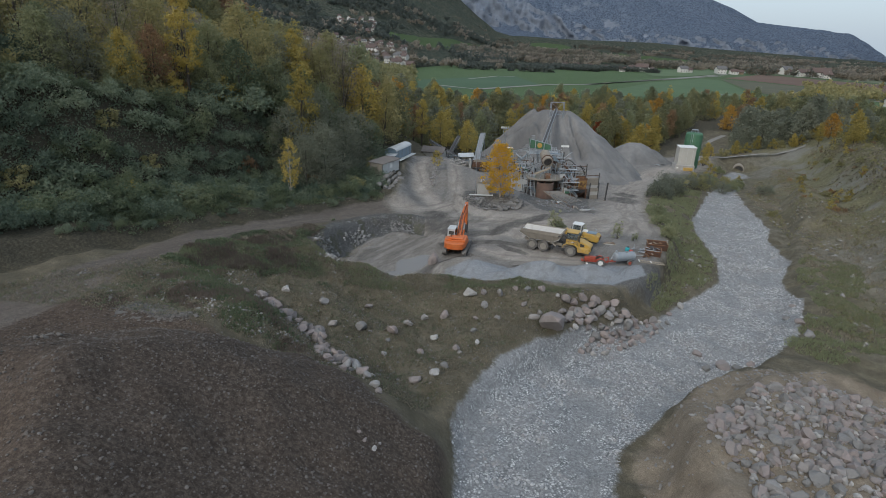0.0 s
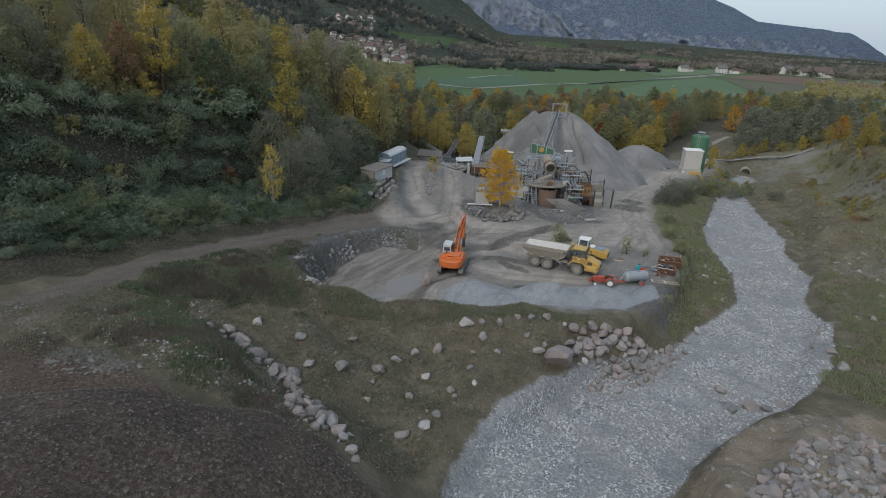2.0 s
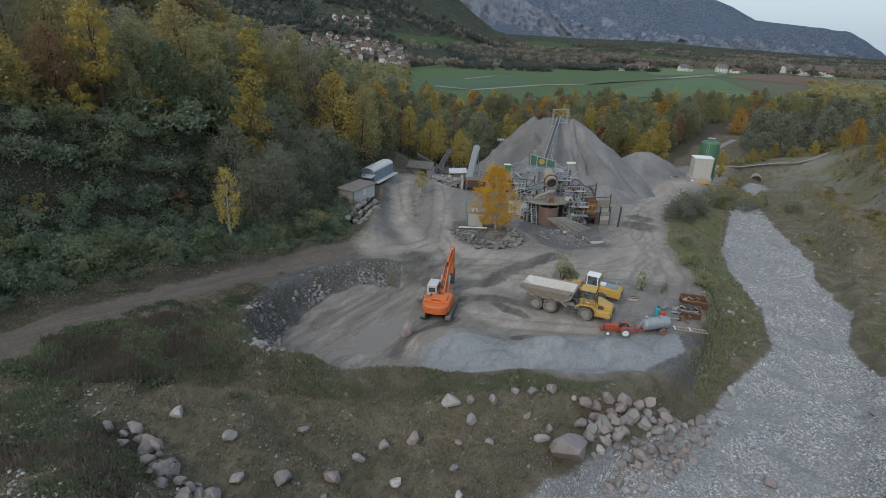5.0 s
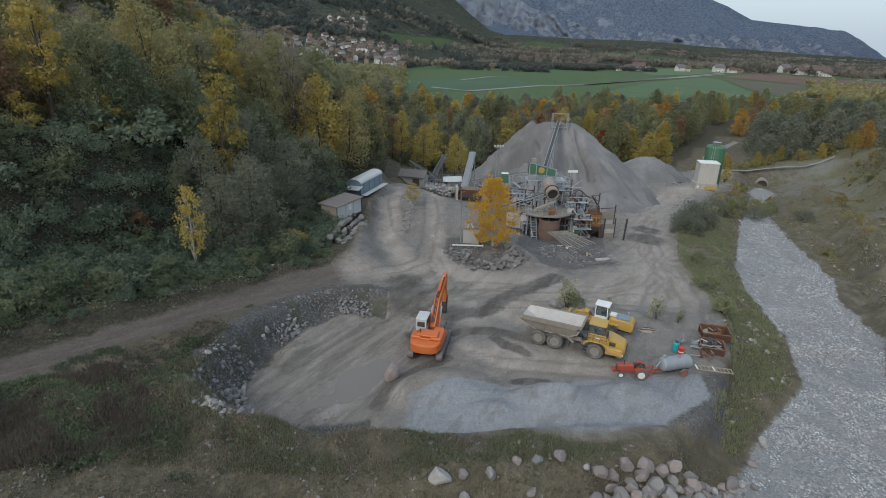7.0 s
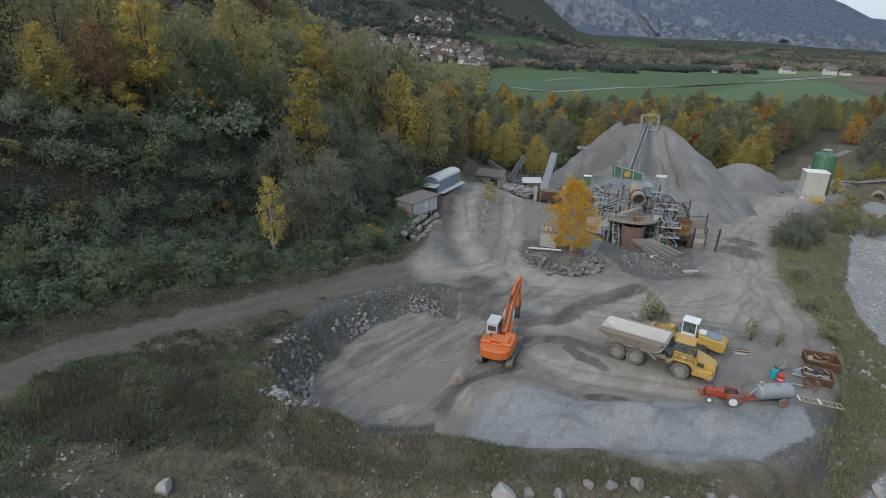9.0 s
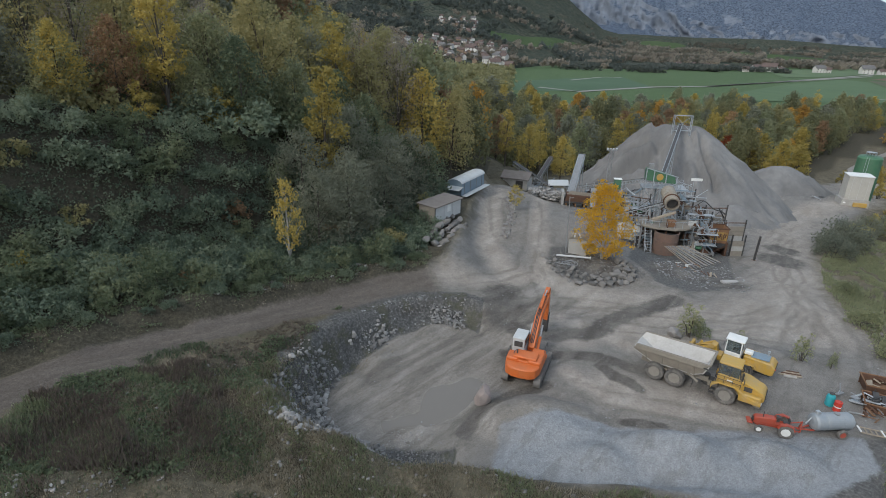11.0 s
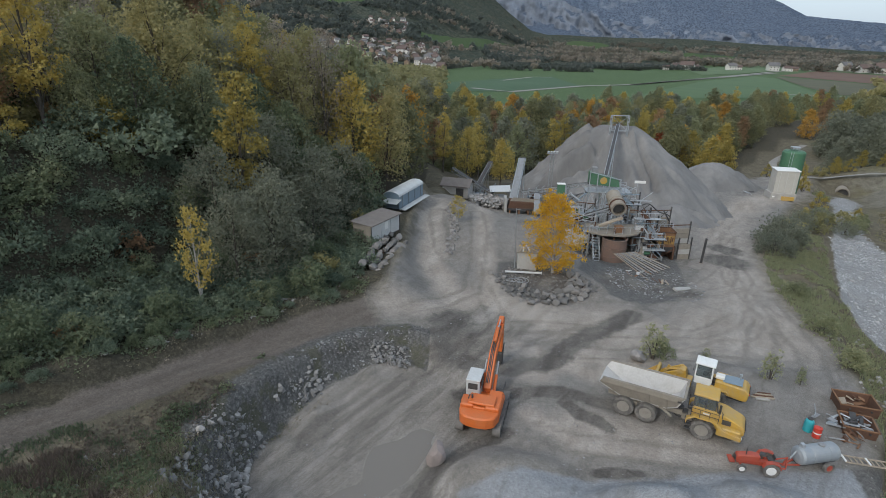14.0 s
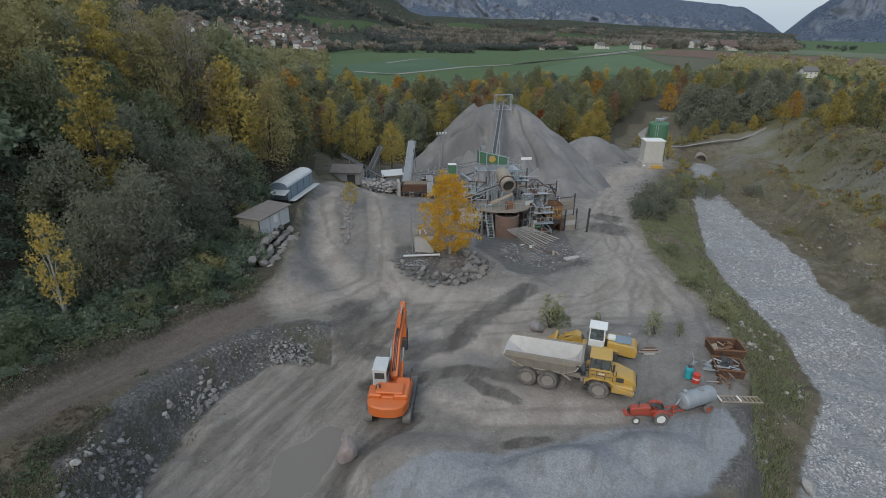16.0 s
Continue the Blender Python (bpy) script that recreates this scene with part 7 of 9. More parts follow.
def conveyor(a, b, w, frame_mat, label, legs=(), belt=DARK, foot=None):
    """A belt conveyor: side girders, belt, rollers at both ends and trestle legs."""
    mid = (np.array(a, float) + b) / 2
    ob = thing("conveyor", Matrix.Translation(mid), label, "conveyor", "belt conveyors")
    a, b = np.array(a, float) - mid, np.array(b, float) - mid
    d = (b - a) / np.linalg.norm(b - a)
    s = np.cross(d, (0, 0, 1))
    s /= np.linalg.norm(s)
    u = np.cross(s, d)
    for k in (-1, 1):
        g = [bar(a + s * k * w / 2, b + s * k * w / 2, 0.10, 0.16), bar(a + s * k * w / 2 - u * 0.6, b + s * k * w / 2 - u * 0.6, 0.07, 0.10)]
        n = max(3, int(np.linalg.norm(b - a) / 1.3))
        for i in range(n):
            p, q = a + (b - a) * i / n, a + (b - a) * (i + 1) / n
            g.append(bar(p + s * k * w / 2, q + s * k * w / 2 - u * 0.6, 0.05))
            g.append(bar(p + s * k * w / 2, p + s * k * w / 2 - u * 0.6, 0.05))
        piece("girder", ob, frame_mat, *g)
    piece("belt", ob, belt, bar(a + u * 0.12, b + u * 0.12, w * 0.82, 0.05))
    for p in (a, b):
        piece("end_roller", ob, DARK, rod(p - s * w / 2, p + s * w / 2, 0.2, 12))
    for f in legs:
        p = a + (b - a) * f
        z = gz(mid[0] + p[0], mid[1] + p[1]) - mid[2] if foot is None else foot - mid[2]
        for k in (-1, 1):
            piece("leg", ob, frame_mat, bar(p + s * k * w / 2, np.array([p[0] + s[0] * k * w * 0.75, p[1] + s[1] * k * w * 0.75, z - 0.1]), 0.14))
        piece("leg_brace", ob, frame_mat, bar(p + s * w / 2 - u * 0.4, np.array([p[0] - s[0] * w * 0.7, p[1] - s[1] * w * 0.7, z + 0.4]), 0.08))
    return ob


conveyor((26.2, 117.0, 3.6), (36.3, 149.5, 10.4), 0.75, GALV, "long galvanised conveyor rising to the top of the pile", (0.3, 0.6), DARK)
conveyor((9.2, 120.5, -2.0), (12.3, 136, 4.2), 1.5, GALV, "pale steel conveyor rising steeply from the feeder", (0.55, 0.85), STEEL)
conveyor((5.5, 127, -1.6), (-3.2, 133, 2.2), 1.0, STEEL, "dark conveyor rising towards the trees", (0.4, 0.8))
conveyor((9.5, 122, -2.2), (15.0, 117, -1.0), 1.0, GALV, "short pale conveyor behind the feeder", (0.7,))
conveyor((11.5, 124.5, -0.5), (22.5, 113.0, 4.6), 0.9, GALV, "slim conveyor feeding the green screen", (0.35, 0.7))
conveyor((16.0, 104.5, -0.6), (23.6, 101.5, 3.2), 0.9, GALV, "narrow galvanised conveyor beside the washing drum", (0.3, 0.75))
conveyor((13.8, 118.5, 0.8), (13.4, 113.2, -2.0), 1.1, GALV, "short steep conveyor with pale side sheets", (0.3,), STEEL)

# portal on top of the pile
ob = thing("conveyor_tower", pose(36.4, 148.6, 8.8), "tall braced steel portal over the pile's top", "tower")
for x in (-2.05, 2.05):
    lattice(ob, "leg", (x, 0, -9), (x, 0, 3.7), 0.35, GALV, 12, 0.05)
piece("top_beam", ob, GALV, bar((-2.2, 0, 3.7), (2.2, 0, 3.7), 0.22))
piece("lower_beam", ob, GALV, bar((-2.2, 0, 0.1), (2.2, 0, 0.1), 0.2))
for s in (-1, 1):
    piece("brace", ob, GALV, bar((-2.05 * s, 0, 0.1), (2.05 * s, 0, 3.7), 0.09))

# green screen on its steel frame
ob = thing("screening_plant", pose(25.2, 111.5, -5.3), "green vibrating screen on a tall galvanised steel frame", "screen")
piece("screen_box", ob, GREEN, slab([(-3.2, 10.2), (-3.2, 12.3), (1.9, 11.0), (2.2, 9.7)], -1.0, 1.0, "y", 0.05), label="sloping green screen box")
piece("drive_disc", ob, YELLOW, lathe([(0.62, -1.08), (0.62, -1.0), (0.2, -0.98)], 20, "y", (-0.8, 0, 10.9)))
piece("motor_cover", ob, STEEL, block(0.9, 0.9, 1.1, (-2.4, 0, 12.6)))
for x in (-3.3, -1.9, 0.3, 2.2):
    piece("screen_post", ob, GALV, bar((x, -1.15, 8.9), (x, -1.15, 12.4 - 0.25 * (x + 3.3)), 0.16))
for z in (9.6, 12.5):
    piece("screen_rail", ob, GALV, bar((-3.4, -1.2, z), (2.4, -1.2, z - (1.4 if z > 10 else 0)), 0.12))
piece("discharge_frame", ob, GALV, *[bar((2.4, y, 9.2), (5.2, y, 8.2), 0.14) for y in (-1, 1)], *[bar((2.4 + 0.7 * k, -1, 9.2 - 0.25 * k), (2.4 + 0.7 * k, -1, 10.4 - 0.25 * k), 0.08) for k in range(5)], bar((2.4, -1, 10.4), (5.2, -1, 9.4), 0.08))
for z in (4.6, 8.9):
    deck = piece("platform", ob, GALV, block(8.0, 3.6, 0.10, (0.3, 0, z)), label="grated steel walkway")
    for y in (-1.8, 1.8):
        for x in np.linspace(-3.6, 4.2, 7):
            piece("rail_post", deck, GALV, bar((x, y, z), (x, y, z + 1.05), 0.05))
        for h in (0.55, 1.05):
            piece("handrail", deck, GALV, bar((-3.6, y, z + h), (4.2, y, z + h), 0.05))
for x in (-3.4, -0.6, 1.9, 4.0):
    for y in (-1.6, 1.6):
        piece("column", ob, GALV, bar((x, y, -0.4), (x, y, 9.0), 0.22))
for x0, x1 in ((-3.4, -0.6), (-0.6, 1.9), (1.9, 4.0)):
    for z0, z1 in ((0.3, 4.5), (4.7, 8.8)):
        piece("brace", ob, GALV, bar((x0, -1.65, z0), (x1, -1.65, z1), 0.10))
        piece("brace", ob, GALV, bar((x1, -1.72, z0), (x0, -1.72, z1), 0.10))
piece("warning_board", ob, WHITE, block(2.0, 0.06, 0.5, (5.6, -1.4, 10.9)), label="white notice board, unreadable")
piece("board_post", ob, GALV, bar((5.2, -1.3, 4.6), (5.2, -1.3, 10.8), 0.08))
piece("switch_cabinet", ob, GREEN, block(1.3, 1.0, 1.9, (-8.1, 0, 8.9), (0, 0, 0), 0.04))
piece("cabinet_roof", ob, WHITE, block(1.5, 1.2, 0.10, (-8.1, 0, 9.9)))
piece("cabinet_stand", ob, STEEL, *[bar((x, y, 0.6), (x, y, 8.0), 0.12) for x in (-8.6, -7.6) for y in (-0.4, 0.4)])
for k, (x, z, l) in enumerate(((2.5, 6.5, 2.4), (-2.0, 6.3, 1.8), (0.6, 2.4, 2.0))):
    piece("chute", ob, STEEL if k else BLUE_SHEET, slab([(x, z), (x + l, z - 1.6), (x + l, z - 2.3), (x, z - 0.9)], -0.7, 0.7, "y", 0.02))

# washing drum over the round tank
ob = thing("washing_drum", pose(24.4, 98.6, -5.0), "pale rusty trommel drum on a steel deck", "trommel")
m = Matrix.Translation((0.1, 0.6, 8.6)) @ Matrix.Rotation(radians(14), 4, "X") @ Matrix.Scale(0.88, 4)
piece("drum", ob, plain("cream_steel", (0.30, 0.275, 0.23), 0.7, 0.1, 0.6, 1.2, (0.20, 0.12, 0.07)), moved(lathe([(1.05, 0.02), (1.35, 0.0), (1.42, 0.3), (1.35, 0.6), (1.35, 2.4), (1.45, 2.5), (1.45, 2.8), (1.35, 2.9), (1.35, 5.2), (1.0, 5.6), (0.98, 5.5), (1.05, 4.8)][::-1] + [(1.2, 0.3)], 28, "y", (0, 0, 0), False), m))
# dark disc inside the drum, painting the shade of its open mouth
piece("drum_mouth", ob, DARK, moved(lathe([(1.04, 0.6), (0.3, 0.62)], 28, "y"), m))
piece("drum_ring", ob, RUST, moved(lathe([(1.36, 1.3), (1.52, 1.32), (1.52, 1.5), (1.36, 1.52)], 28, "y"), m))
piece("feed_chute", ob, PLANK, slab([(-3.0, 6.1), (0.6, 7.6), (0.7, 7.3), (-2.9, 5.8)], -0.4, 0.3, "y", 0.02))
deck = piece("deck", ob, DUSTY, slab([(-4.6, 4.0), (-4.6, -0.4), (-2.6, -1.6), (0.6, -2.0), (3.0, -1.0), (4.4, 0.6), (4.4, 4.0)], 4.75, 5.1, "z", 0.03), label="grey working deck with a rounded front")
for x, y in ((-4.4, 0.0), (-4.4, 3.6), (3.9, 3.6), (3.9, 1.0), (-1.5, 3.6)):
    piece("column", ob, STEEL, bar((x, y, -0.3), (x, y, 4.8), 0.26))
for x in (-1.2, 1.3):
    piece("cradle", ob, GALV, bar((x, 1.2, 5.1), (x * 0.6, 1.2, 7.6), 0.2))
    piece("cradle", ob, GALV, bar((x, 4.0, 5.1), (x * 0.6, 4.0, 8.4), 0.2))
piece("feed_box", ob, RUST_LIGHT, block(1.3, 0.9, 1.1, (0.1, -0.6, 5.7)), label="rusty yellow collecting box")
for x in np.linspace(-4.4, 4.2, 8):
    piece("rail_post", deck, GALV, bar((x, -0.3 if abs(x) > 3 else -1.5, 5.1), (x, -0.3 if abs(x) > 3 else -1.5, 6.1), 0.05))
piece("handrail", deck, GALV, bar((-4.5, -0.4, 6.1), (-2.6, -1.5, 6.1), 0.05), bar((-2.6, -1.5, 6.1), (3.0, -1.0, 6.1), 0.05), bar((3.0, -1.0, 6.1), (4.3, 0.6, 6.1), 0.05))
stair = piece("stairway", ob, STEEL, bar((-3.9, -3.0, 0.2), (-3.9, 0.3, 5.0), 0.08, 0.25), bar((-2.9, -3.0, 0.2), (-2.9, 0.3, 5.0), 0.08, 0.25), label="steep steel stair to the deck")
for k in range(12):
    piece("tread", stair, GALV, block(0.95, 0.25, 0.04, (-3.4, -2.85 + 0.27 * k, 0.45 + 0.4 * k)))
for s in (-3.9, -2.9):
    piece("stair_rail", stair, GALV, bar((s, -3.0, 1.2), (s, 0.3, 6.0), 0.05))

TANK_RUST = plain("rust_streaked_tank", (0.20, 0.125, 0.095), 0.8, 0.1, 0.75, 0.8, (0.13, 0.115, 0.105), 0.3)
ob = thing("round_tank", pose(23.9, 97.2, gz(23.9, 97.2) - 0.5), "round rust-streaked steel tank under the deck", "tank")
piece("shell", ob, TANK_RUST, lathe([(1.95, 0), (1.95, 1.4), (2.0, 1.45), (1.95, 1.5), (1.95, 2.9), (2.02, 2.95), (1.95, 3.0), (1.95, 4.3), (2.03, 4.35), (1.88, 4.4), (1.85, 3.9)], 32, "z", (0, 0, 0), False))
piece("inner_water", ob, DARK, lathe([(1.86, 3.9), (0.1, 3.92)], 32, "z"))
piece("inlet_pipe", ob, RUST, rod((-0.1, 0.2, 3.5), (-0.1, 0.2, 5.6), 0.16))

# yellow hopper on its rusty stand
ob = thing("feed_hopper", pose(32.6, 100.2, -5.4), "rusty yellow steel hopper on a tall rusted stand", "hopper")
ob.scale = (0.88, 0.88, 0.96)
piece("hopper_box", ob, RUST_LIGHT, *[slab([(-1.7, 3.0), (1.7, 3.0), (1.75, 5.6), (-1.75, 5.6)], y, y + 0.1, "y", 0.02) for y in (-1.5, 1.4)], *[slab([(-1.5, 3.0), (1.5, 3.0), (1.5, 5.6), (-1.5, 5.6)], x, x + 0.1, "x", 0.02) for x in (-1.75, 1.65)], label="open rusty yellow box")
piece("front_panel", ob, plain("worn_yellow_sheet", (0.36, 0.22, 0.06), 0.8, 0.0, 0.9, 1.6, (0.14, 0.075, 0.04)), block(3.2, 0.06, 1.5, (0, -1.55, 4.3), (0, 0, 0), 0.01), label="yellow front sheet, heavily worn")
for k in range(9):
    piece("worn_bar", ob, RUST, block(0.14 + 0.05 * (k % 3), 0.05, 0.7 + 0.15 * (k % 4), (-1.3 + 0.32 * k, -1.60, 4.2 + 0.1 * (k % 3)), (0, 8 * (k % 3) - 8, 0), 0.01))
piece("rim", ob, RUST, bar((-1.85, -1.55, 5.65), (1.85, -1.55, 5.65), 0.16), bar((-1.85, 1.5, 5.65), (1.85, 1.5, 5.65), 0.16), bar((-1.8, -1.5, 5.65), (-1.8, 1.5, 5.65), 0.16), bar((1.8, -1.5, 5.65), (1.8, 1.5, 5.65), 0.16))
for x in (-1.9, 1.9):
    for y in (-1.5, 1.5):
        piece("leg", ob, RUST, bar((x, y, -1.0), (x * 0.9, y, 3.1), 0.28))
piece("side_wall", ob, RUST, block(0.12, 3.0, 3.4, (2.0, 0, 1.4)), label="rusty sheet side wall")
piece("back_wall", ob, RUST, block(3.8, 0.12, 3.6, (0, 1.5, 1.3)))
piece("brace", ob, RUST, bar((-1.9, -1.55, 0.2), (1.9, -1.55, 2.8), 0.14))
piece("apron", ob, DARK, block(3.4, 0.1, 0.9, (-0.1, -1.4, 2.5)))

# pipes, chutes and frames round the drum
def tangle(at, wide, deep, tall, seed, n_pipes, label):
    """A working steel frame hung with pipes, chutes, motors and walkways."""
    ob = thing("pipework", pose(*at), label, "pipework", "steel frames of the plant")
    r = random.Random(seed)
    xs, ys = np.linspace(-wide / 2, wide / 2, 3), (-deep / 2, deep / 2)
    for x in xs:
        for y in ys:
            piece("column", ob, r.choice((STEEL, GALV, DARK)), bar((x, y, -0.6), (x, y, tall * r.uniform(0.8, 1.05)), 0.2))
    for k in range(int(tall / 0.9)):
        z = 0.8 + 0.9 * k
        y = ys[k % 2] * 1.04
        piece("cross_beam", ob, (STEEL, GALV, BLUE_SHEET, RUST)[k % 4], bar((-wide / 2, y, z), (wide / 2, y, z + r.uniform(-0.3, 0.3)), 0.14))
        piece("brace", ob, (GALV, STEEL, DARK)[k % 3], bar((xs[k % 2], y * 1.02, z), (xs[k % 2 + 1], y * 1.02, z + 1.5), 0.09))
    for z in (tall * 0.45, tall * 0.8):
        walk_deck = piece("walkway", ob, GALV, block(wide + 0.6, 1.0, 0.08, (0, -deep / 2 - 0.4, z)))
        for x in np.linspace(-wide / 2, wide / 2, 5):
            piece("rail_post", walk_deck, GALV, bar((x, -deep / 2 - 0.88, z), (x, -deep / 2 - 0.88, z + 1.05), 0.05))
        piece("handrail", walk_deck, GALV, bar((-wide / 2, -deep / 2 - 0.88, z + 1.05), (wide / 2, -deep / 2 - 0.88, z + 1.05), 0.05))
    for k in range(n_pipes):
        p = (r.uniform(-wide / 2, wide / 2), r.uniform(-deep / 2 - 0.8, deep / 2), r.uniform(0.6, tall))
        q = (p[0] + r.uniform(-0.5, 0.5) * wide, p[1] + r.uniform(-1, 1), max(0.1, p[2] + r.uniform(-2.6, 2.0)))
        piece("pipe", ob, (GALV, BLUE_SHEET, STEEL, RUST, DARK)[k % 5], rod(p, q, r.uniform(0.06, 0.17), 8))
    for k in range(4):
        x, z = r.uniform(-wide / 2, wide / 4), r.uniform(1.5, tall)
        piece("chute", ob, (BLUE_SHEET, DUSTY, STEEL, RUST)[k], slab([(x, z), (x + 1.5, z - 1.2), (x + 1.5, z - 1.9), (x, z - 0.7)], -deep / 2 - 0.5, -deep / 2 + 0.6, "y", 0.02))
        x, z = r.uniform(-wide / 2, wide / 2), r.uniform(0.4, tall * 0.9)
        m_ = piece("motor", ob, (GREEN, DARK, STEEL, RUST)[k], lathe([(0.08, -0.5), (0.28, -0.45), (0.28, 0.35), (0.2, 0.5)], 14, "x", (x, -deep / 2 - 0.2, z)))
        piece("motor_base", m_, DARK, block(0.9, 0.5, 0.08, (x, -deep / 2 - 0.2, z - 0.32)))
    for k in range(3):
        x, z = r.uniform(-wide / 2, wide / 2 - 1), r.uniform(0.5, tall * 0.7)
        piece("cover_sheet", ob, (RUST, DUSTY, PALE_SHEET)[k], block(1.3, 0.05, 1.2, (x, -deep / 2 - 0.05 - 0.04 * k, z), (0, r.uniform(-6, 6), 0), 0))
    return ob


tangle((29.3, 101.6, -5.0), 3.6, 4.2, 9.0, 8, 18, "tangle of grey-blue pipes, chutes and rusty frames")
tangle((20.8, 105.2, -4.6), 3.4, 3.4, 7.6, 9, 12, "galvanised frame with pipes beside the washing drum")
tangle((27.0, 106.6, -5.2), 5.0, 2.6, 10.2, 10, 14, "tall steel frame carrying chutes behind the drum")
tangle((29.9, 97.8, gz(29.9, 97.8)), 2.8, 2.4, 5.2, 31, 16, "dark steel frame crowded with pipes below the deck")
tangle((20.6, 100.9, gz(20.6, 100.9)), 2.2, 2.4, 5.4, 32, 10, "narrow galvanised frame with pipes by the stair")
tangle((33.8, 105.6, -5.6), 3.0, 2.6, 5.6, 11, 10, "low rusty frame with pipes behind the hopper")
ob = thing("return_hose", pose(29.5, 103.5, 3.2), "thick dark hose sagging from the frame", "hose")
piece("hose", ob, DARK, tube([np.array((0.6 * k, 0.1 * k, -0.0315 * k * k + 0.35 * math.sin(0.9 * k))) for k in range(10)], [0.1] * 10, 6))
# Added sheets, no real wall: their dark tones stand for the void's shade.
ob = thing("sheet_wall", pose(24.6, 102.4, gz(24.6, 102.4) - 0.3), "added rusty and dark sheets standing for the shade under the deck", "wall")
for k in range(5):
    piece("sheet", ob, (RUST, DUSTY, DARK)[k % 3], block(1.5, 0.06, 4.6, (-3.1 + 1.55 * k, 0.05 * (k % 2), 2.2), (0, 0, 0), 0.01))

# storage bays: steel posts with concrete panels
for k, (x0, y0, x1, y1, top) in enumerate(((32.5, 107.5, 36.4, 108.3, -0.2), (34.6, 103.6, 38.6, 104.4, -1.6), (35.4, 100.2, 37.6, 100.6, -3.2))):
    ob = thing("bay_wall", pose((x0 + x1) / 2, (y0 + y1) / 2, 0), "concrete panel wall between dark steel posts", "wall", "storage bay walls")
    hx, hy = (x1 - x0) / 2, (y1 - y0) / 2
    zb = gz((x0 + x1) / 2, (y0 + y1) / 2)
    for s in (-1, 1):
        piece("post", ob, DARK, bar((s * hx, s * hy, zb - 0.5), (s * hx, s * hy, top + 1.9), 0.2))
    for j in range(int((top - zb) / 0.9) + 1):
        z = zb + 0.45 + 0.9 * j
        if z < top + 0.4:
            piece("panel", ob, DUSTY if (j + k) % 3 else CONCRETE, bar((-hx + 0.1, -hy, z), (hx - 0.1, hy, z), 0.16, 0.86))
    if k < 2:
        piece("tie_beam", ob, RUST, bar((-hx, -hy, top + 1.3), (hx, hy, top + 1.3), 0.14))
ob = thing("steel_post", pose(38.9, 98.6, gz(38.9, 98.6) - 0.3), "single dark steel post at the end of the bays", "post")
piece("shaft", ob, DARK, bar((0, 0, 0), (0.15, 0, 4.6), 0.28))
piece("foot_plate", ob, RUST, block(0.6, 0.6, 0.1, (0, 0, 0.3)))

ob = thing("panel_wall", pose(18.6, 103.4, gz(18.6, 103.4) - 0.3), "whitish concrete panel wall beside the stair", "wall")
for j in range(3):
    piece("panel", ob, PALE_SHEET, block(3.6, 0.2, 1.1, (0, 0, 0.6 + 1.13 * j)))
piece("post", ob, STEEL, bar((-1.9, 0, 0), (-1.9, 0, 4.0), 0.2))

# poles and boards tipped in front of the plant
ob = thing("scaffold_poles", pose(25.8, 90.4, gz(25.8, 90.4)), "stack of pale scaffold poles leaning on the slope", "poles")
for k in range(13):
    piece("pole", ob, STEEL if k % 3 else PLANK, rod((-3.2 + 0.35 * k, 1.9 + 0.28 * k, 2.3 - 0.07 * k), (0.6 + 0.42 * k, -2.2 + 0.34 * k, 0.25 + 0.1 * (k % 3)), 0.06, 8))
scrap(pose(24.2, 88.2, gz(24.2, 88.2), 0, 0, 15), 9, 18, 5.0, 2.2, 0.5, [PLANK, RUST_LIGHT, PALE_SHEET, STEEL], "scattered boards, bars and rubbish on the slope")
scrap(pose(27.8, 87.0, gz(27.8, 87.0), 0, 0, -10), 10, 12, 3.5, 1.6, 0.4, [RUST, STEEL, PLANK], "rusty bars and offcuts on the slope")
ob = thing("concrete_slab", pose(30.2, 83.8, gz(30.2, 83.8) + 0.1, 0, 3, 18), "pale concrete slab lying on the ground", "slab")
piece("slab", ob, CONCRETE, block(2.6, 0.9, 0.3, (0, 0, 0.1)))
piece("edge_beam", ob, RUST, block(2.2, 0.15, 0.15, (-0.2, -0.7, 0.05)))

# feeder, roof and mast
ob = thing("stone_feeder", pose(11.0, 117.5, gz(11.0, 117.5) - 0.4), "rusty stone feeder with a concrete end wall", "feeder")
piece("trough", ob, RUST, slab([(-3.0, 1.8), (3.0, 1.8), (2.6, 3.0), (-2.6, 3.2)], -1.4, 1.4, "y", 0.05))
piece("frame_beam", ob, DARK, block(6.0, 0.25, 0.3, (0, -1.5, 1.7)))
for x in (-2.6, -0.8, 1.0, 2.7):
    piece("leg", ob, RUST_LIGHT, bar((x, -1.4, -0.3), (x, -1.4, 1.8), 0.3))
    piece("leg", ob, RUST, bar((x, 1.4, -0.3), (x, 1.4, 1.8), 0.3))
piece("end_wall", ob, CONCRETE, block(0.5, 2.8, 4.2, (-3.4, 0, 1.6)), label="pale concrete end wall")
piece("lip_sheet", ob, DUSTY, slab([(-2.6, 3.2), (2.6, 3.0), (3.4, 3.6), (-2.0, 3.9)], -0.9, -0.8, "y", 0.01))
ob = thing("sheet_roof", pose(7.0, 126.5, gz(7.0, 126.5)), "pale sheet metal roof over the crusher", "roof")
piece("roof_sheet", ob, PALE_SHEET, block(4.4, 3.4, 0.08, (0, 0, 3.4), (8, -3, 0), 0.01))
for x in (-1.9, 1.9):
    for y in (-1.4, 1.4):
        piece("post", ob, STEEL, bar((x, y, -0.3), (x, y, 3.4), 0.14))
piece("crusher", ob, STEEL, block(2.4, 2.0, 1.8, (0, 0, 1.0)), label="grey steel crusher body")
ob = thing("light_mast", pose(17.6, 127.5, gz(17.6, 127.5)), "slim lattice mast with floodlights on top", "mast")
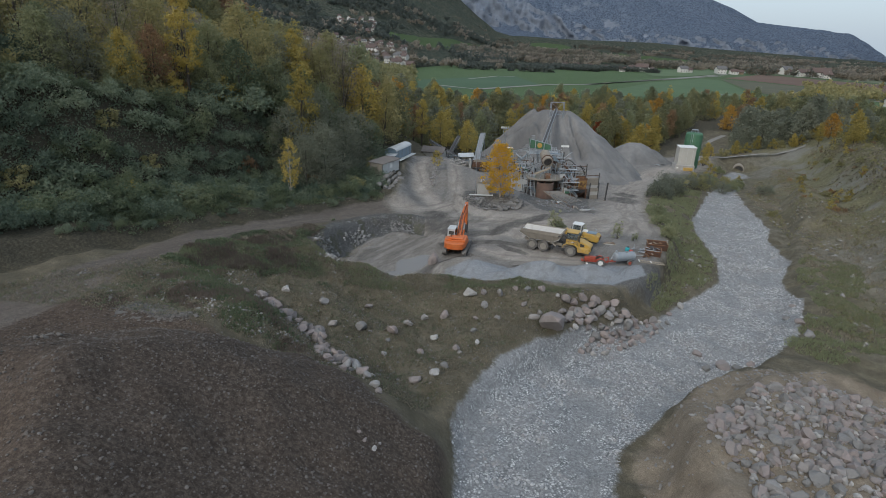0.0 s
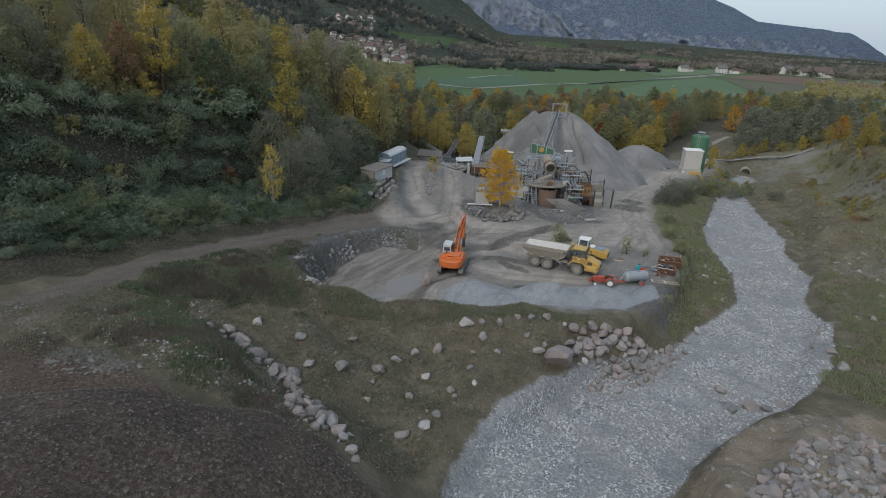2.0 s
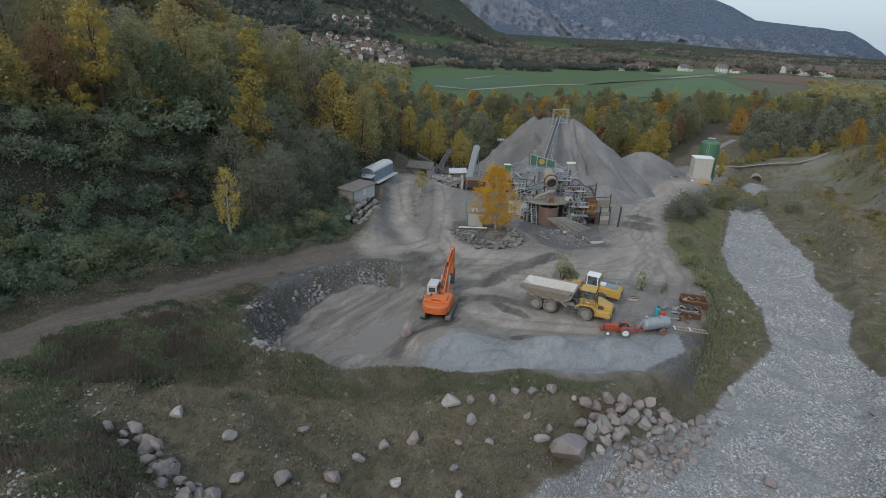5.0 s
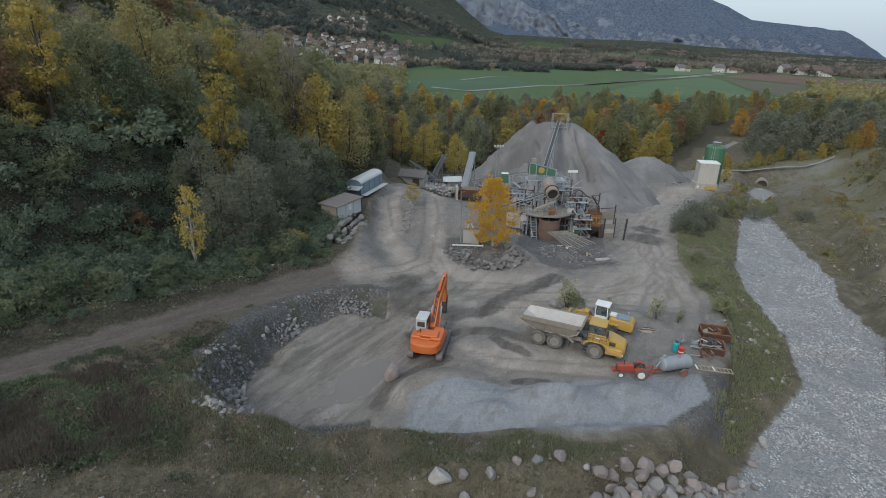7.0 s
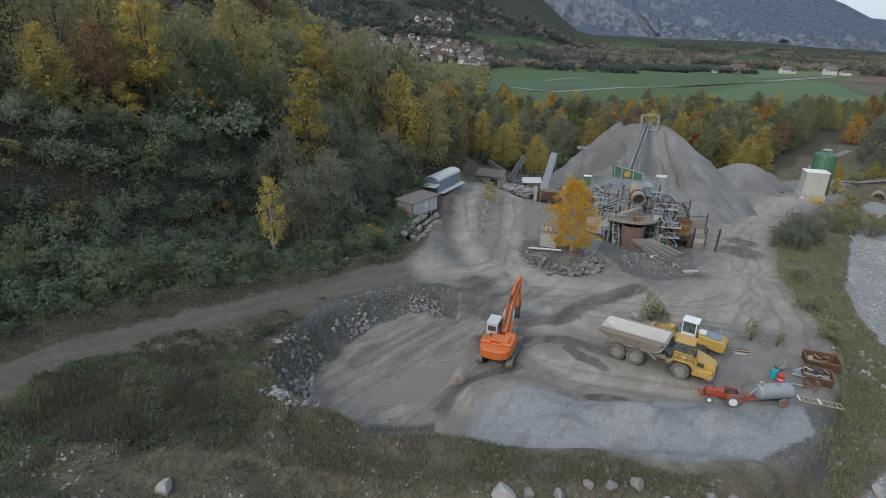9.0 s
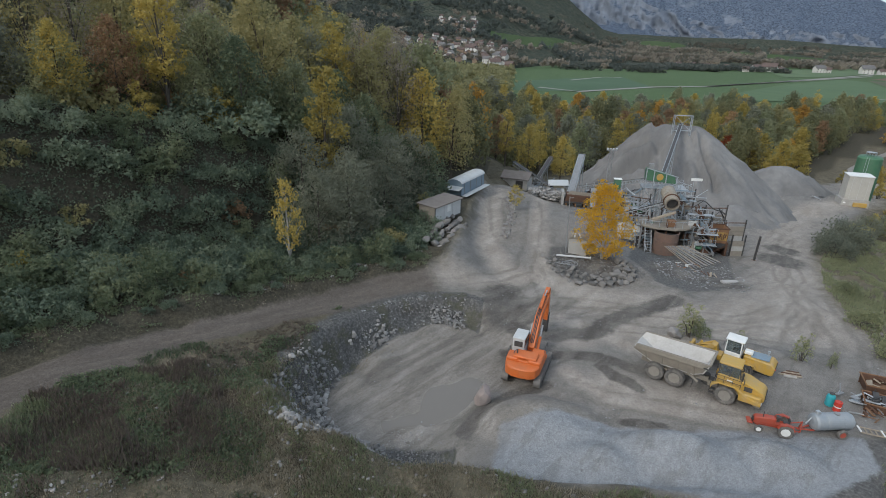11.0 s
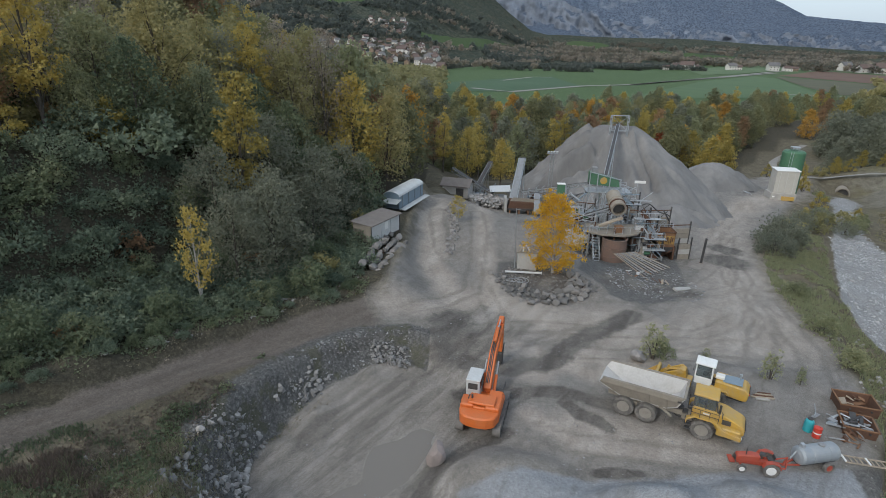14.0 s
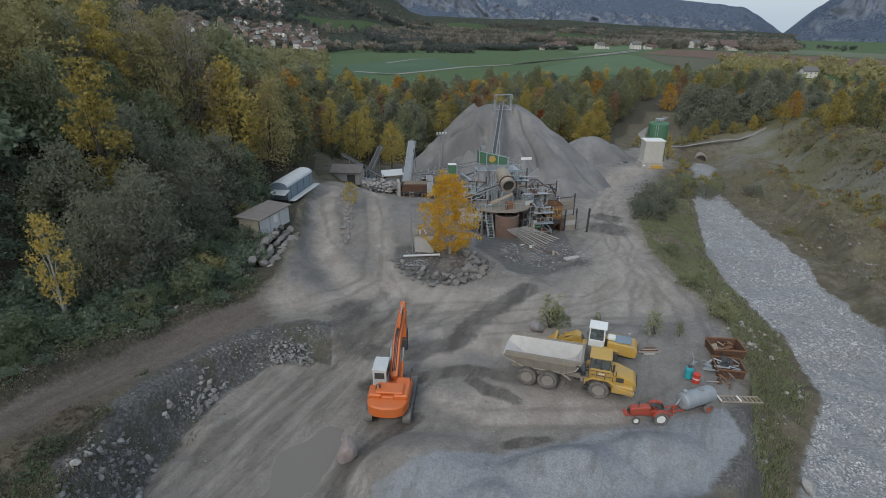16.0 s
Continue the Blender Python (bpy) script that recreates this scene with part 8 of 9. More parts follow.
lattice(ob, "mast", (0, 0, -0.3), (0, 0, 12.2), 0.7, STEEL, 16, 0.06)
piece("head_frame", ob, STEEL, block(2.2, 0.7, 0.12, (0, 0, 12.3)))
for x in (-0.9, -0.3, 0.3, 0.9):
    piece("floodlight", ob, PALE_SHEET, block(0.4, 0.3, 0.4, (x, -0.3, 12.65), (20, 0, 0), 0.04))

# the low-roofed store and the sheds along the ramp
ob = thing("stone_store", pose(-2.0, 124.5, gz(-2.0, 124.5), 0, 0, -14), "low grey-brown store with a pitched roof", "shed")
piece("wall", ob, CONCRETE, block(5.6, 4.0, 2.4, (0, 0, 1.0)))
piece("roof", ob, BROWN_ROOF, slab([(-2.5, 2.1), (0, 3.3), (2.5, 2.1), (2.5, 2.3), (0, 3.5), (-2.5, 2.3)], -3.2, 3.2, "x", 0.02))
piece("doorway", ob, DARK, block(1.6, 0.05, 1.8, (1.0, -2.01, 0.9)))

ob = thing("site_shed", pose(-12.1, 81.6, 4.35, 0, 0, 63.5), "white panelled site shed with a brown flat roof", "shed")
piece("base_frame", ob, DARK, block(6.6, 2.9, 0.16, (0, 0, 0.0)))
piece("wall", ob, DUSTY, block(0.12, 2.8, 2.3, (-3.2, 0, 1.2)), block(0.12, 2.8, 2.3, (3.2, 0, 1.2)), block(6.4, 0.12, 2.3, (0, 1.4, 1.2)), label="weathered grey end and rear walls")
for k in range(3):
    piece("wall_panel", ob, PALE_SHEET, block(2.05, 0.10, 2.2, (-2.12 + 2.12 * k, -1.40, 1.2), (0, 0, 0), 0.01), label="whitish wall panel")
piece("window", ob, WHITE, block(0.8, 0.03, 1.0, (0.1, -1.47, 1.55), (0, 0, 0), 0.01))
piece("corner_post", ob, DARK, bar((-3.25, -1.44, 0), (-3.25, -1.44, 2.4), 0.1))
piece("corner_post", ob, DARK, bar((3.25, -1.44, 0), (3.25, -1.44, 2.4), 0.1))
piece("roof", ob, BROWN_ROOF, block(7.0, 3.5, 0.14, (0, 0, 2.45), (3, 0, 0), 0.03))

ob = thing("arched_container", pose(-10.4, 99.2, 3.75, 0, 0, 71), "blue-grey arched sheet metal cabin on a low platform", "container")
arch = [(-1.35, 0.3), (1.35, 0.3), (1.35, 2.3)] + [(1.35 * math.cos(math.pi * k / 8), 2.3 + 0.65 * math.sin(math.pi * k / 8)) for k in range(1, 8)] + [(-1.35, 2.3)]
piece("body", ob, BLUE_SHEET, slab(arch, -4.6, 4.6, "x", 0.02))
piece("roof_skin", ob, PALE_SHEET, slab([(1.42 * math.cos(math.pi * k / 8), 2.3 + 0.72 * math.sin(math.pi * k / 8)) for k in range(9)] + [(1.36 * math.cos(math.pi * k / 8), 2.3 + 0.66 * math.sin(math.pi * k / 8)) for k in range(8, -1, -1)], -4.7, 4.7, "x", 0), label="pale curved roof skin")
for x in (-3.5, -1.2, 1.2, 3.5):
    piece("rib", ob, STEEL, bar((x, -1.38, 0.3), (x, -1.38, 2.3), 0.08))
piece("platform", ob, PALE_SHEET, block(9.6, 1.0, 0.15, (0, -2.0, 0.35)), label="whitish loading plank")
piece("underframe", ob, DARK, block(9.0, 2.4, 0.3, (0, 0, 0.12)))
piece("canopy", ob, PALE_SHEET, block(1.8, 2.6, 0.06, (-5.4, -0.4, 1.7), (0, -10, 0), 0.01), label="small pale lean-to roof")

ob = thing("meter_hut", pose(7.9, 81.0, gz(7.9, 81.0) - 0.15, 0, 0, -4), "small grey concrete hut with planks on its roof", "hut")
piece("wall", ob, CONCRETE, block(2.5, 2.2, 2.5, (0, 0, 1.25)))
piece("roof", ob, DUSTY, block(2.8, 2.5, 0.14, (0, 0, 2.55), (2, 0, 0), 0.02))
for k in range(5):
    piece("plank", ob, PALE_SHEET if k % 2 else PLANK, block(0.22, 2.2, 0.06, (-0.8 + 0.3 * k, -0.1, 2.68 + 0.02 * k), (0, 0, 6 * k - 10), 0.01))
ob = thing("lamp_pole", pose(6.3, 80.2, gz(6.3, 80.2)), "thin grey pole beside the hut", "pole")
piece("shaft", ob, STEEL, rod((0, 0, -0.2), (-0.25, 0, 8.2), 0.09, 8, 0.05))
piece("bracket", ob, STEEL, bar((-0.25, 0, 8.0), (0.3, 0, 8.1), 0.07))
ob = thing("long_pipe", pose(7.2, 78.0, gz(7.2, 78.0) + 0.35, 0, 0, -2), "long pale pipe lying before the hut", "pipe")
piece("pipe", ob, PALE_SHEET, rod((-2.3, 0, 0), (2.3, 0, 0), 0.14, 10))
piece("flange", ob, PALE_SHEET, rod((2.25, 0, 0), (2.35, 0, 0), 0.2, 10))
for k in range(5):
    ob = thing("hose_coil", pose(5.6 + 0.35 * k, 75.9 + 0.2 * (k % 2), gz(5.8, 76) + 0.1 + 0.03 * k, 8 * k - 12, 6, 0), "loop of grey hose on the stones", "hose", "hose loops")
    piece("loop", ob, STEEL, *[rod((0.7 * math.cos(a), 0.5 * math.sin(a), 0), (0.7 * math.cos(a + 0.42), 0.5 * math.sin(a + 0.42), 0), 0.05, 6) for a in np.arange(0, 6.2, 0.42)])

# silo and white cabin at the far end
ob = thing("green_silo", pose(91.5, 169.5, -12.0), "tall green steel silo with a railed top", "silo")
piece("shell", ob, GREEN, lathe([(2.9, 0), (2.9, 4.2), (2.95, 4.3), (2.9, 4.4), (2.9, 8.6), (2.95, 8.7), (2.9, 8.8), (2.9, 13.0), (2.5, 13.5), (0.1, 13.7)], 32, "z"))
for k in range(10):
    a = 2 * math.pi * k / 10
    piece("rail_post", ob, GALV, bar((1.2 * math.cos(a), 1.2 * math.sin(a), 13.4), (1.2 * math.cos(a), 1.2 * math.sin(a), 14.5), 0.06))
piece("top_rail", ob, GALV, lathe([(1.2, 14.45), (1.26, 14.5), (1.2, 14.55)], 20, "z"))
piece("ladder", ob, GALV, bar((-2.0, -2.2, 0), (-2.0, -2.2, 13.4), 0.08), bar((-1.5, -2.5, 0), (-1.5, -2.5, 13.4), 0.08))
ob = thing("plant_cabin", pose(86.0, 162.0, -10.6, 0, 0, -8), "tall white sheet metal cabin on a concrete base", "cabin")
piece("base", ob, CONCRETE, block(6.4, 4.6, 3.0, (0, 0, 0.6)))
piece("wall", ob, plain("cream_cabin_sheet", (0.47, 0.45, 0.41), 0.6, 0.0, 0.45, 0.8, (0.33, 0.31, 0.27)), block(5.6, 4.0, 6.2, (0.1, 0.1, 5.1), (0, 0, 0), 0.05))
piece("roof", ob, WHITE, block(5.9, 4.3, 0.2, (0.1, 0.1, 8.3), (2, 0, 0), 0.03))
for x in (-1.7, 0.1, 1.9):
    piece("panel_seam", ob, PALE_SHEET, block(0.05, 0.05, 6.1, (x, -1.93, 5.1), (0, 0, 0), 0))
piece("notice", ob, WHITE, block(0.6, 0.04, 0.4, (-2.5, -2.33, 1.2), (0, 0, 0), 0))
piece("hatch", ob, YELLOW, block(3.0, 0.8, 1.0, (1.0, -2.6, 0.9)), label="yellow machine cover at the base")
scrap(pose(79.0, 164.5, gz(79, 164.5), 0, 0, 50), 12, 14, 5.0, 3.0, 0.6, [STEEL, GALV, DARK], "stacked steel sections beside the track")

# culvert under the dam
ob = thing("culvert_pipe", pose(122.8, 191.2, gz(122.8, 191.2) + 0.5, 0, 0, -25), "dark corrugated culvert mouth below the embankment", "culvert")
piece("ring", ob, DUSTY, lathe([(1.75, 0), (2.0, 0), (2.25, 0.4), (2.2, 5.0), (1.75, 5.0), (1.7, 0.5)], 28, "y", (0, 0, 0), False))
# dark disc across the pipe paints the unlit depth behind the mouth
piece("shadowed_bore", ob, DARK, lathe([(1.74, 0.8), (0.1, 0.82)], 28, "y"))

# the crusher's own frame beside the steep conveyor
tangle((14.6, 124.0, gz(14.6, 124.0)), 3.2, 3.0, 4.6, 21, 10, "dark steel frame with chutes under the steep conveyor")
tangle((3.6, 129.5, gz(3.6, 129.5)), 4.0, 2.6, 3.2, 22, 8, "low dark frame of the crusher among the trees")
tangle((18.4, 109.5, gz(18.4, 109.5)), 4.0, 2.4, 6.4, 23, 12, "galvanised walkways and pipes before the screen")
conveyor((1.8, 131.5, -2.4), (5.4, 139, 2.6), 1.0, STEEL, "dark conveyor standing against the trees", (0.7,))
conveyor((14.5, 121.5, -2.6), (23.0, 117.0, 1.6), 0.8, STEEL, "slim dark conveyor running towards the screen", (0.4, 0.8))


# ---- village and farms in the valley ----
def hill_z(az, d):
    """Height of the wooded hillside's surface, by direction and distance."""
    lo, hi = np.interp(az, *zip(*HILL_FOOT)), np.interp(az, *zip(*HILL_SKY))
    near = float(np.interp(az, *zip(*HILL_NEAR)))
    k = max(0.0, (d - near) / (3200 - near))
    d = max(d, near)
    return 29.5 + d * math.tan(math.radians(lo + (hi - lo) * k**0.9))


ROOF_RED = plain("clay_tile_roof", (0.12, 0.085, 0.075), 0.9, 0, 0.5, 0.2, (0.12, 0.09, 0.08))
ROOF_GREY = plain("slate_roof", (0.13, 0.125, 0.125), 0.85, 0, 0.5, 0.2, (0.2, 0.19, 0.18))
RENDER_WALL = plain("rendered_wall", (0.62, 0.60, 0.57), 0.9, 0, 0.3, 0.2, (0.5, 0.47, 0.43))
WOOD_WALL = plain("chalet_wood", (0.24, 0.17, 0.12), 0.9, 0, 0.4, 0.3, (0.3, 0.26, 0.22))


def house(w, d, h, wall, roof):
    ob = new("house")
    piece("wall", ob, wall, slab([(-d / 2, -3), (d / 2, -3), (d / 2, h), (0, h + d * 0.34), (-d / 2, h)], -w / 2, w / 2, "x", 0))
    piece("roof", ob, roof, slab([(-d / 2 - 0.9, h - 0.5), (0, h + d * 0.36), (d / 2 + 0.9, h - 0.5), (d / 2 + 0.9, h), (0, h + d * 0.36 + 0.6), (-d / 2 - 0.9, h)], -w / 2 - 0.8, w / 2 + 0.8, "x", 0))
    for k in range(3):
        for z in (1.6, 4.4):
            if z < h - 0.8:
                win = piece("window", ob, DARK, block(1.1, 0.12, 1.3, (-w / 2 + w * (k + 0.5) / 3, -d / 2 - 0.02, z), (0, 0, 0), 0))
    piece("chimney", ob, wall, block(0.8, 0.8, 2.0, (w * 0.2, d * 0.12, h + d * 0.34)))
    return ob


HOUSES = [house(11, 9, 5.5, RENDER_WALL, ROOF_RED), house(13, 10, 6.5, RENDER_WALL, ROOF_GREY), house(10, 9, 5.0, WOOD_WALL, ROOF_RED), house(16, 11, 6.0, RENDER_WALL, ROOF_RED)]
HOUSE_TEXT = ["small white rendered house with a brown tiled roof", "white two-storey house with a grey roof", "brown wooden chalet with a tiled roof", "long pale house with a brown tiled roof"]
house_used = set()


def set_house(k, x, y, z, turn, scale, group):
    m = Matrix.Translation((x, y, z)) @ Matrix.Rotation(turn, 4, "Z")
    ob = HOUSES[k]
    if k in house_used:
        ob = copy_thing(ob, m)
    else:
        house_used.add(k)
        ob.matrix_basis = m
    ob.scale = (scale,) * 3
    return tagged(ob, HOUSE_TEXT[k], "house", group)


rh = random.Random(11)
spots = []
for _ in range(6000):
    if len(spots) >= 130:
        break
    up = len(spots) >= 92 or _ > 3500
    az = rh.uniform(-9.4, -6.0) if up else -14.5 + 11.5 * rh.random() ** 0.8
    d = rh.uniform(1330, 1560) if up else rh.uniform(930, 1240) - 8 * (az + 9)
    if all((az - a) ** 2 * 360 + (d - b) ** 2 > 330 for a, b in spots):
        spots.append((az, d))
for i, (az, d) in enumerate(spots):
    a = math.radians(az)
    set_house(rh.choice((0, 1, 2, 2, 2, 3)), d * math.sin(a), d * math.cos(a), hill_z(az, d) + 1, rh.uniform(-0.6, 0.6) + rh.choice((0, 1.57)), rh.uniform(0.75, 1.05), "houses of the village")
for az, d, k, s in ((18.6, 1190, 0, 1.0), (19.4, 1230, 3, 1.2), (20.4, 1240, 3, 1.5), (21.2, 1260, 0, 1.0), (24.0, 1290, 1, 1.3), (24.6, 1300, 0, 1.1), (27.2, 1330, 1, 1.5), (28.3, 1330, 3, 1.0), (28.9, 1350, 2, 1.0), (30.2, 1400, 0, 0.9), (32.3, 1480, 1, 1.7), (32.9, 1460, 0, 1.2),
                    (33.6, 1400, 3, 1.5), (34.9, 1380, 3, 1.9), (35.4, 1370, 0, 1.4), (12.0, 1300, 2, 1.0), (13.0, 1330, 0, 1.0), (14.2, 1320, 2, 1.1), (15.4, 1310, 0, 1.0), (17.0, 1290, 2, 1.0), (41.0, 690, 1, 1.0), (-4.0, 880, 3, 1.0), (-2.5, 860, 2, 1.1)):
    a = math.radians(az)
    x, y = d * math.sin(a), d * math.cos(a)
    set_house(k, x, y, max(gz(x, y), hill_z(az, d)) if az > -1 else hill_z(az, max(d, 900)), 0.5 * math.sin(az * 3), s, "farmhouses in the valley")
ob = thing("works_hall", pose(300, 372, -19, 0, 0, -38), "long white flat-roofed hall among the trees", "building")
piece("wall", ob, WHITE, block(34, 14, 6, (0, 0, 2.6)))
piece("roof", ob, PALE_SHEET, block(35, 15, 0.5, (0, 0, 5.8)))
for k in range(8):
    piece("window", ob, DARK, block(2.4, 0.15, 1.6, (-14 + 4 * k, -7.02, 3.2), (0, 0, 0), 0))
ob = thing("works_shed", pose(262, 362, -19, 0, 0, -30), "low pale shed with stacked material beside it", "building")
piece("wall", ob, PALE_SHEET, block(22, 9, 3.4, (0, 0, 1.4)))
piece("roof", ob, ROOF_GREY, block(23, 10, 0.4, (0, 0, 3.3), (4, 0, 0)))


# ---- far woods and hedges: masses of crowns past counting ----
def far_woods(name, seed, places, leaf, tall, label):
    r = np.random.default_rng(seed)
    c = np.array(places)
    n = len(c)
    centres = np.repeat(c, 5, 0) + np.concatenate([r.normal(0, 0.28, (n * 5, 2)) * tall, r.uniform(0.25, 0.85, (n * 5, 1)) * tall], 1)
    v, f = leaves(r, centres, np.full(n * 5, 0.34 * tall), 13, 0.17 * tall, 1.0)
    return tagged(part(name, v, f, leaf), label, "woods", kind="stuff")


rw = np.random.default_rng(77)


def band(n, az0, az1, d0, d1, on_hill=False, clump=60.0, keep=0.0, seed=1):
    out = []
    while len(out) < n:
        az, d = rw.uniform(az0, az1), rw.uniform(d0, d1)
        a = math.radians(az)
        x, y = d * math.sin(a), d * math.cos(a)
        if rough_noise(np.array([x]), np.array([y]), clump, seed)[0] < keep:
            continue
        z = hill_z(az, d) if on_hill else -18.5
        el = math.degrees(math.atan2(z - 29.5, d))
        if on_hill and any(inside(np.array([az]), np.array([el * 4.0]), [(u, 4.0 * v) for u, v in p])[0] > -0.15 for p in PASTURES):
            continue
        out.append((x, y, z))
    return out


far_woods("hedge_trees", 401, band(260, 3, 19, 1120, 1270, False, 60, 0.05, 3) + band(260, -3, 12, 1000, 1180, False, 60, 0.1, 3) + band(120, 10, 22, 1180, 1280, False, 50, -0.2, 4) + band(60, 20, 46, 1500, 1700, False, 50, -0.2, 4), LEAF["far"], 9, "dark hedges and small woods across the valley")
far_woods("distant_woods", 402, band(800, 2, 40, 1340, 2500, True, 110, 0.1, 5), LEAF["brown"], 14, "brown autumn woods at the valley's far side")
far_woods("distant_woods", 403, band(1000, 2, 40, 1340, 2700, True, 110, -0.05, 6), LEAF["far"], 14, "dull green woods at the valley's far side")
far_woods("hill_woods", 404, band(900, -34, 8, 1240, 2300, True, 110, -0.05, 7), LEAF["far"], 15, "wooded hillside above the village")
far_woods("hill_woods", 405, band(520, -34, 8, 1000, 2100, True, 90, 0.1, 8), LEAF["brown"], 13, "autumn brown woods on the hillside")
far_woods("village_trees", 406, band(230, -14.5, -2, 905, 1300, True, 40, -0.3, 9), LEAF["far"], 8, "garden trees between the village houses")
far_woods("valley_woods", 407, band(360, -22, -2.5, 420, 900, False, 80, 0.0, 10), LEAF["olive"], 12, "olive green woods at the foot of the hillside")
far_woods("valley_woods", 408, band(260, 34, 60, 420, 1000, False, 90, 0.0, 11), LEAF["olive"], 11, "scattered trees in the valley")


# ---- boulders and stones ----
def rock_shape(seed, rough=0.28, sub=2):
    bm = bmesh.new()
    bmesh.ops.create_icosphere(bm, subdivisions=sub, radius=1)
    rr = random.Random(seed)
    off = Vector((rr.uniform(-9, 9), rr.uniform(-9, 9), rr.uniform(-9, 9)))
    cuts = [(Vector((rr.gauss(0, 1), rr.gauss(0, 1), rr.gauss(0, 1))).normalized(), rr.uniform(0.44, 0.74)) for _ in range(13)]
    for v in bm.verts:
        p = v.co * (1 + rough * noise.noise(v.co * 1.3 + off) + 0.4 * rough * noise.noise(v.co * 3.1 + off))
        for n, d in cuts:
            e = p.dot(n) - d
            if e > 0:
                p -= n * e
        v.co = p
    return from_bm(bm)


ROCKS = [rock_shape(100 + i) for i in range(7)]
PEBBLES = [rock_shape(200 + i, 0.35, 1) for i in range(3)]
GRIT = [rock_shape(220 + i, 0.35, 0) for i in range(5)]
ROCK_MESH = {}


def boulder(x, y, size, mat, seed, label, group, flat=0.75, sink=0.3, tall=0.0):
    """One boulder, bedded in the ground."""
    rr = random.Random(seed * 7 + 3)
    k = (seed % len(ROCKS), mat.name)
    if k not in ROCK_MESH:
        me = bpy.data.meshes.new("boulder")
        v, f = ROCKS[k[0]]
        me.from_pydata([tuple(p) for p in v], [], f)
        me.materials.append(mat)
        ROCK_MESH[k] = me
    ob = new("boulder", ROCK_MESH[k])
    sx, sy = size * rr.uniform(0.8, 1.4), size * rr.uniform(0.7, 1.1)
    ob.matrix_basis = Matrix.Translation((x, y, gz(x, y) + size * flat * (1 - 2 * sink) + tall)) @ Euler((rr.uniform(-0.3, 0.3), rr.uniform(-0.3, 0.3), rr.uniform(0, 6.3))).to_matrix().to_4x4() @ Matrix.Diagonal((sx, sy, size * flat, 1))
    return tagged(ob, label, "boulder", group)


def stones(name, seed, n, region, lo, hi, mat, label, keep=-2.0, flat=0.6, power=2.0, shapes=None, heap=0.0):
    """Loose stones past counting, strewn over a region, each a small solid."""
    shapes = shapes or (GRIT if n > 1000 else PEBBLES)
    r = np.random.default_rng(seed)
    xs, ys = [p[0] for p in region], [p[1] for p in region]
    x, y = r.uniform(min(xs), max(xs), n * 5), r.uniform(min(ys), max(ys), n * 5)
    ok = (inside(x, y, region) > 0) & (rough_noise(x, y, 3.2, seed) + 0.5 * rough_noise(x, y, 1.1, seed + 1) > keep)
    x, y = x[ok][:n], y[ok][:n]
    n = x.size
    s = lo + (hi - lo) * r.uniform(0, 1, n) ** power
    z = ground_z(x, y) + s * flat * 0.3 + heap * r.uniform(0, 1, n)
    which = r.integers(0, len(shapes), n)
    vs, fs, o = [], [], 0
    for k, (v, f) in enumerate(shapes):
        sel = np.nonzero(which == k)[0]
        v, f = np.array(v), np.array(f)
        a = r.uniform(0, 6.28, sel.size)
        sc = s[sel, None] * np.stack([r.uniform(0.8, 1.3, sel.size), r.uniform(0.7, 1.1, sel.size), flat * r.uniform(0.7, 1.2, sel.size)], -1)
        q = v[None] * sc[:, None]
        lean = r.normal(0, 0.45, sel.size)[:, None]
        q = np.stack([q[..., 0], q[..., 1] * np.cos(lean) - q[..., 2] * np.sin(lean), q[..., 1] * np.sin(lean) + q[..., 2] * np.cos(lean)], -1)
        rx = q[..., 0] * np.cos(a)[:, None] - q[..., 1] * np.sin(a)[:, None]
        ry = q[..., 0] * np.sin(a)[:, None] + q[..., 1] * np.cos(a)[:, None]
        p = np.stack([rx + x[sel, None], ry + y[sel, None], q[..., 2] + z[sel, None]], -1)
        vs.append(p.reshape(-1, 3))
        fs.append((f[None] + (np.arange(sel.size) * len(v))[:, None, None] + o).reshape(-1, 3))
        o += sel.size * len(v)
    return tagged(part(name, np.concatenate(vs), np.concatenate(fs), mat), label, "stones", kind="stuff")


SLOPE_ROCKS = [(-17.6, 25.0, 0.8), (-13.4, 23.2, 0.62), (-9.1, 26.4, 0.55), (-12.0, 20.3, 0.75), (-9.4, 21.2, 0.85), (-6.4, 22.2, 0.85), (-4.8, 24.5, 0.6), (-3.2, 26.0, 0.65), (-0.9, 26.7, 0.75), (-2.2, 23.0, 0.6), (-6.7, 20.7, 0.42), (-3.4, 19.4, 0.6), (-6.9, 18.3, 0.4),
               (1.8, 29.4, 0.95), (3.6, 29.8, 0.6), (5.4, 30.0, 0.65), (3.5, 28.4, 0.6), (2.5, 26.8, 0.42), (4.9, 26.8, 0.42), (2.0, 24.1, 0.42), (0.1, 21.1, 0.42), (2.3, 21.5, 0.5), (-1.1, 16.7, 0.55), (-3.9, 13.5, 0.65), (-2.0, 14.6, 0.6), (0.5, 20.2, 0.35)]
for i, (x, y, s) in enumerate(SLOPE_ROCKS):
    mat = (PALE_ROCK, PINK_ROCK, ROCK)[(i * 2 + (i in (0, 1, 13)) * 1) % 3] if i not in (0, 1, 9, 13) else PALE_ROCK
    boulder(x, y, s, mat, i + 1, {PALE_ROCK: "pale whitish boulder lying on the grassy slope", PINK_ROCK: "pinkish boulder half sunk in the grassy slope", ROCK: "grey boulder half sunk in the grassy slope"}[mat], "boulders on the slope")
boulder(11.2, 26.2, 1.8, PINK_ROCK, 3, "large rounded pink boulder at the river's edge", "", 0.95, 0.22)
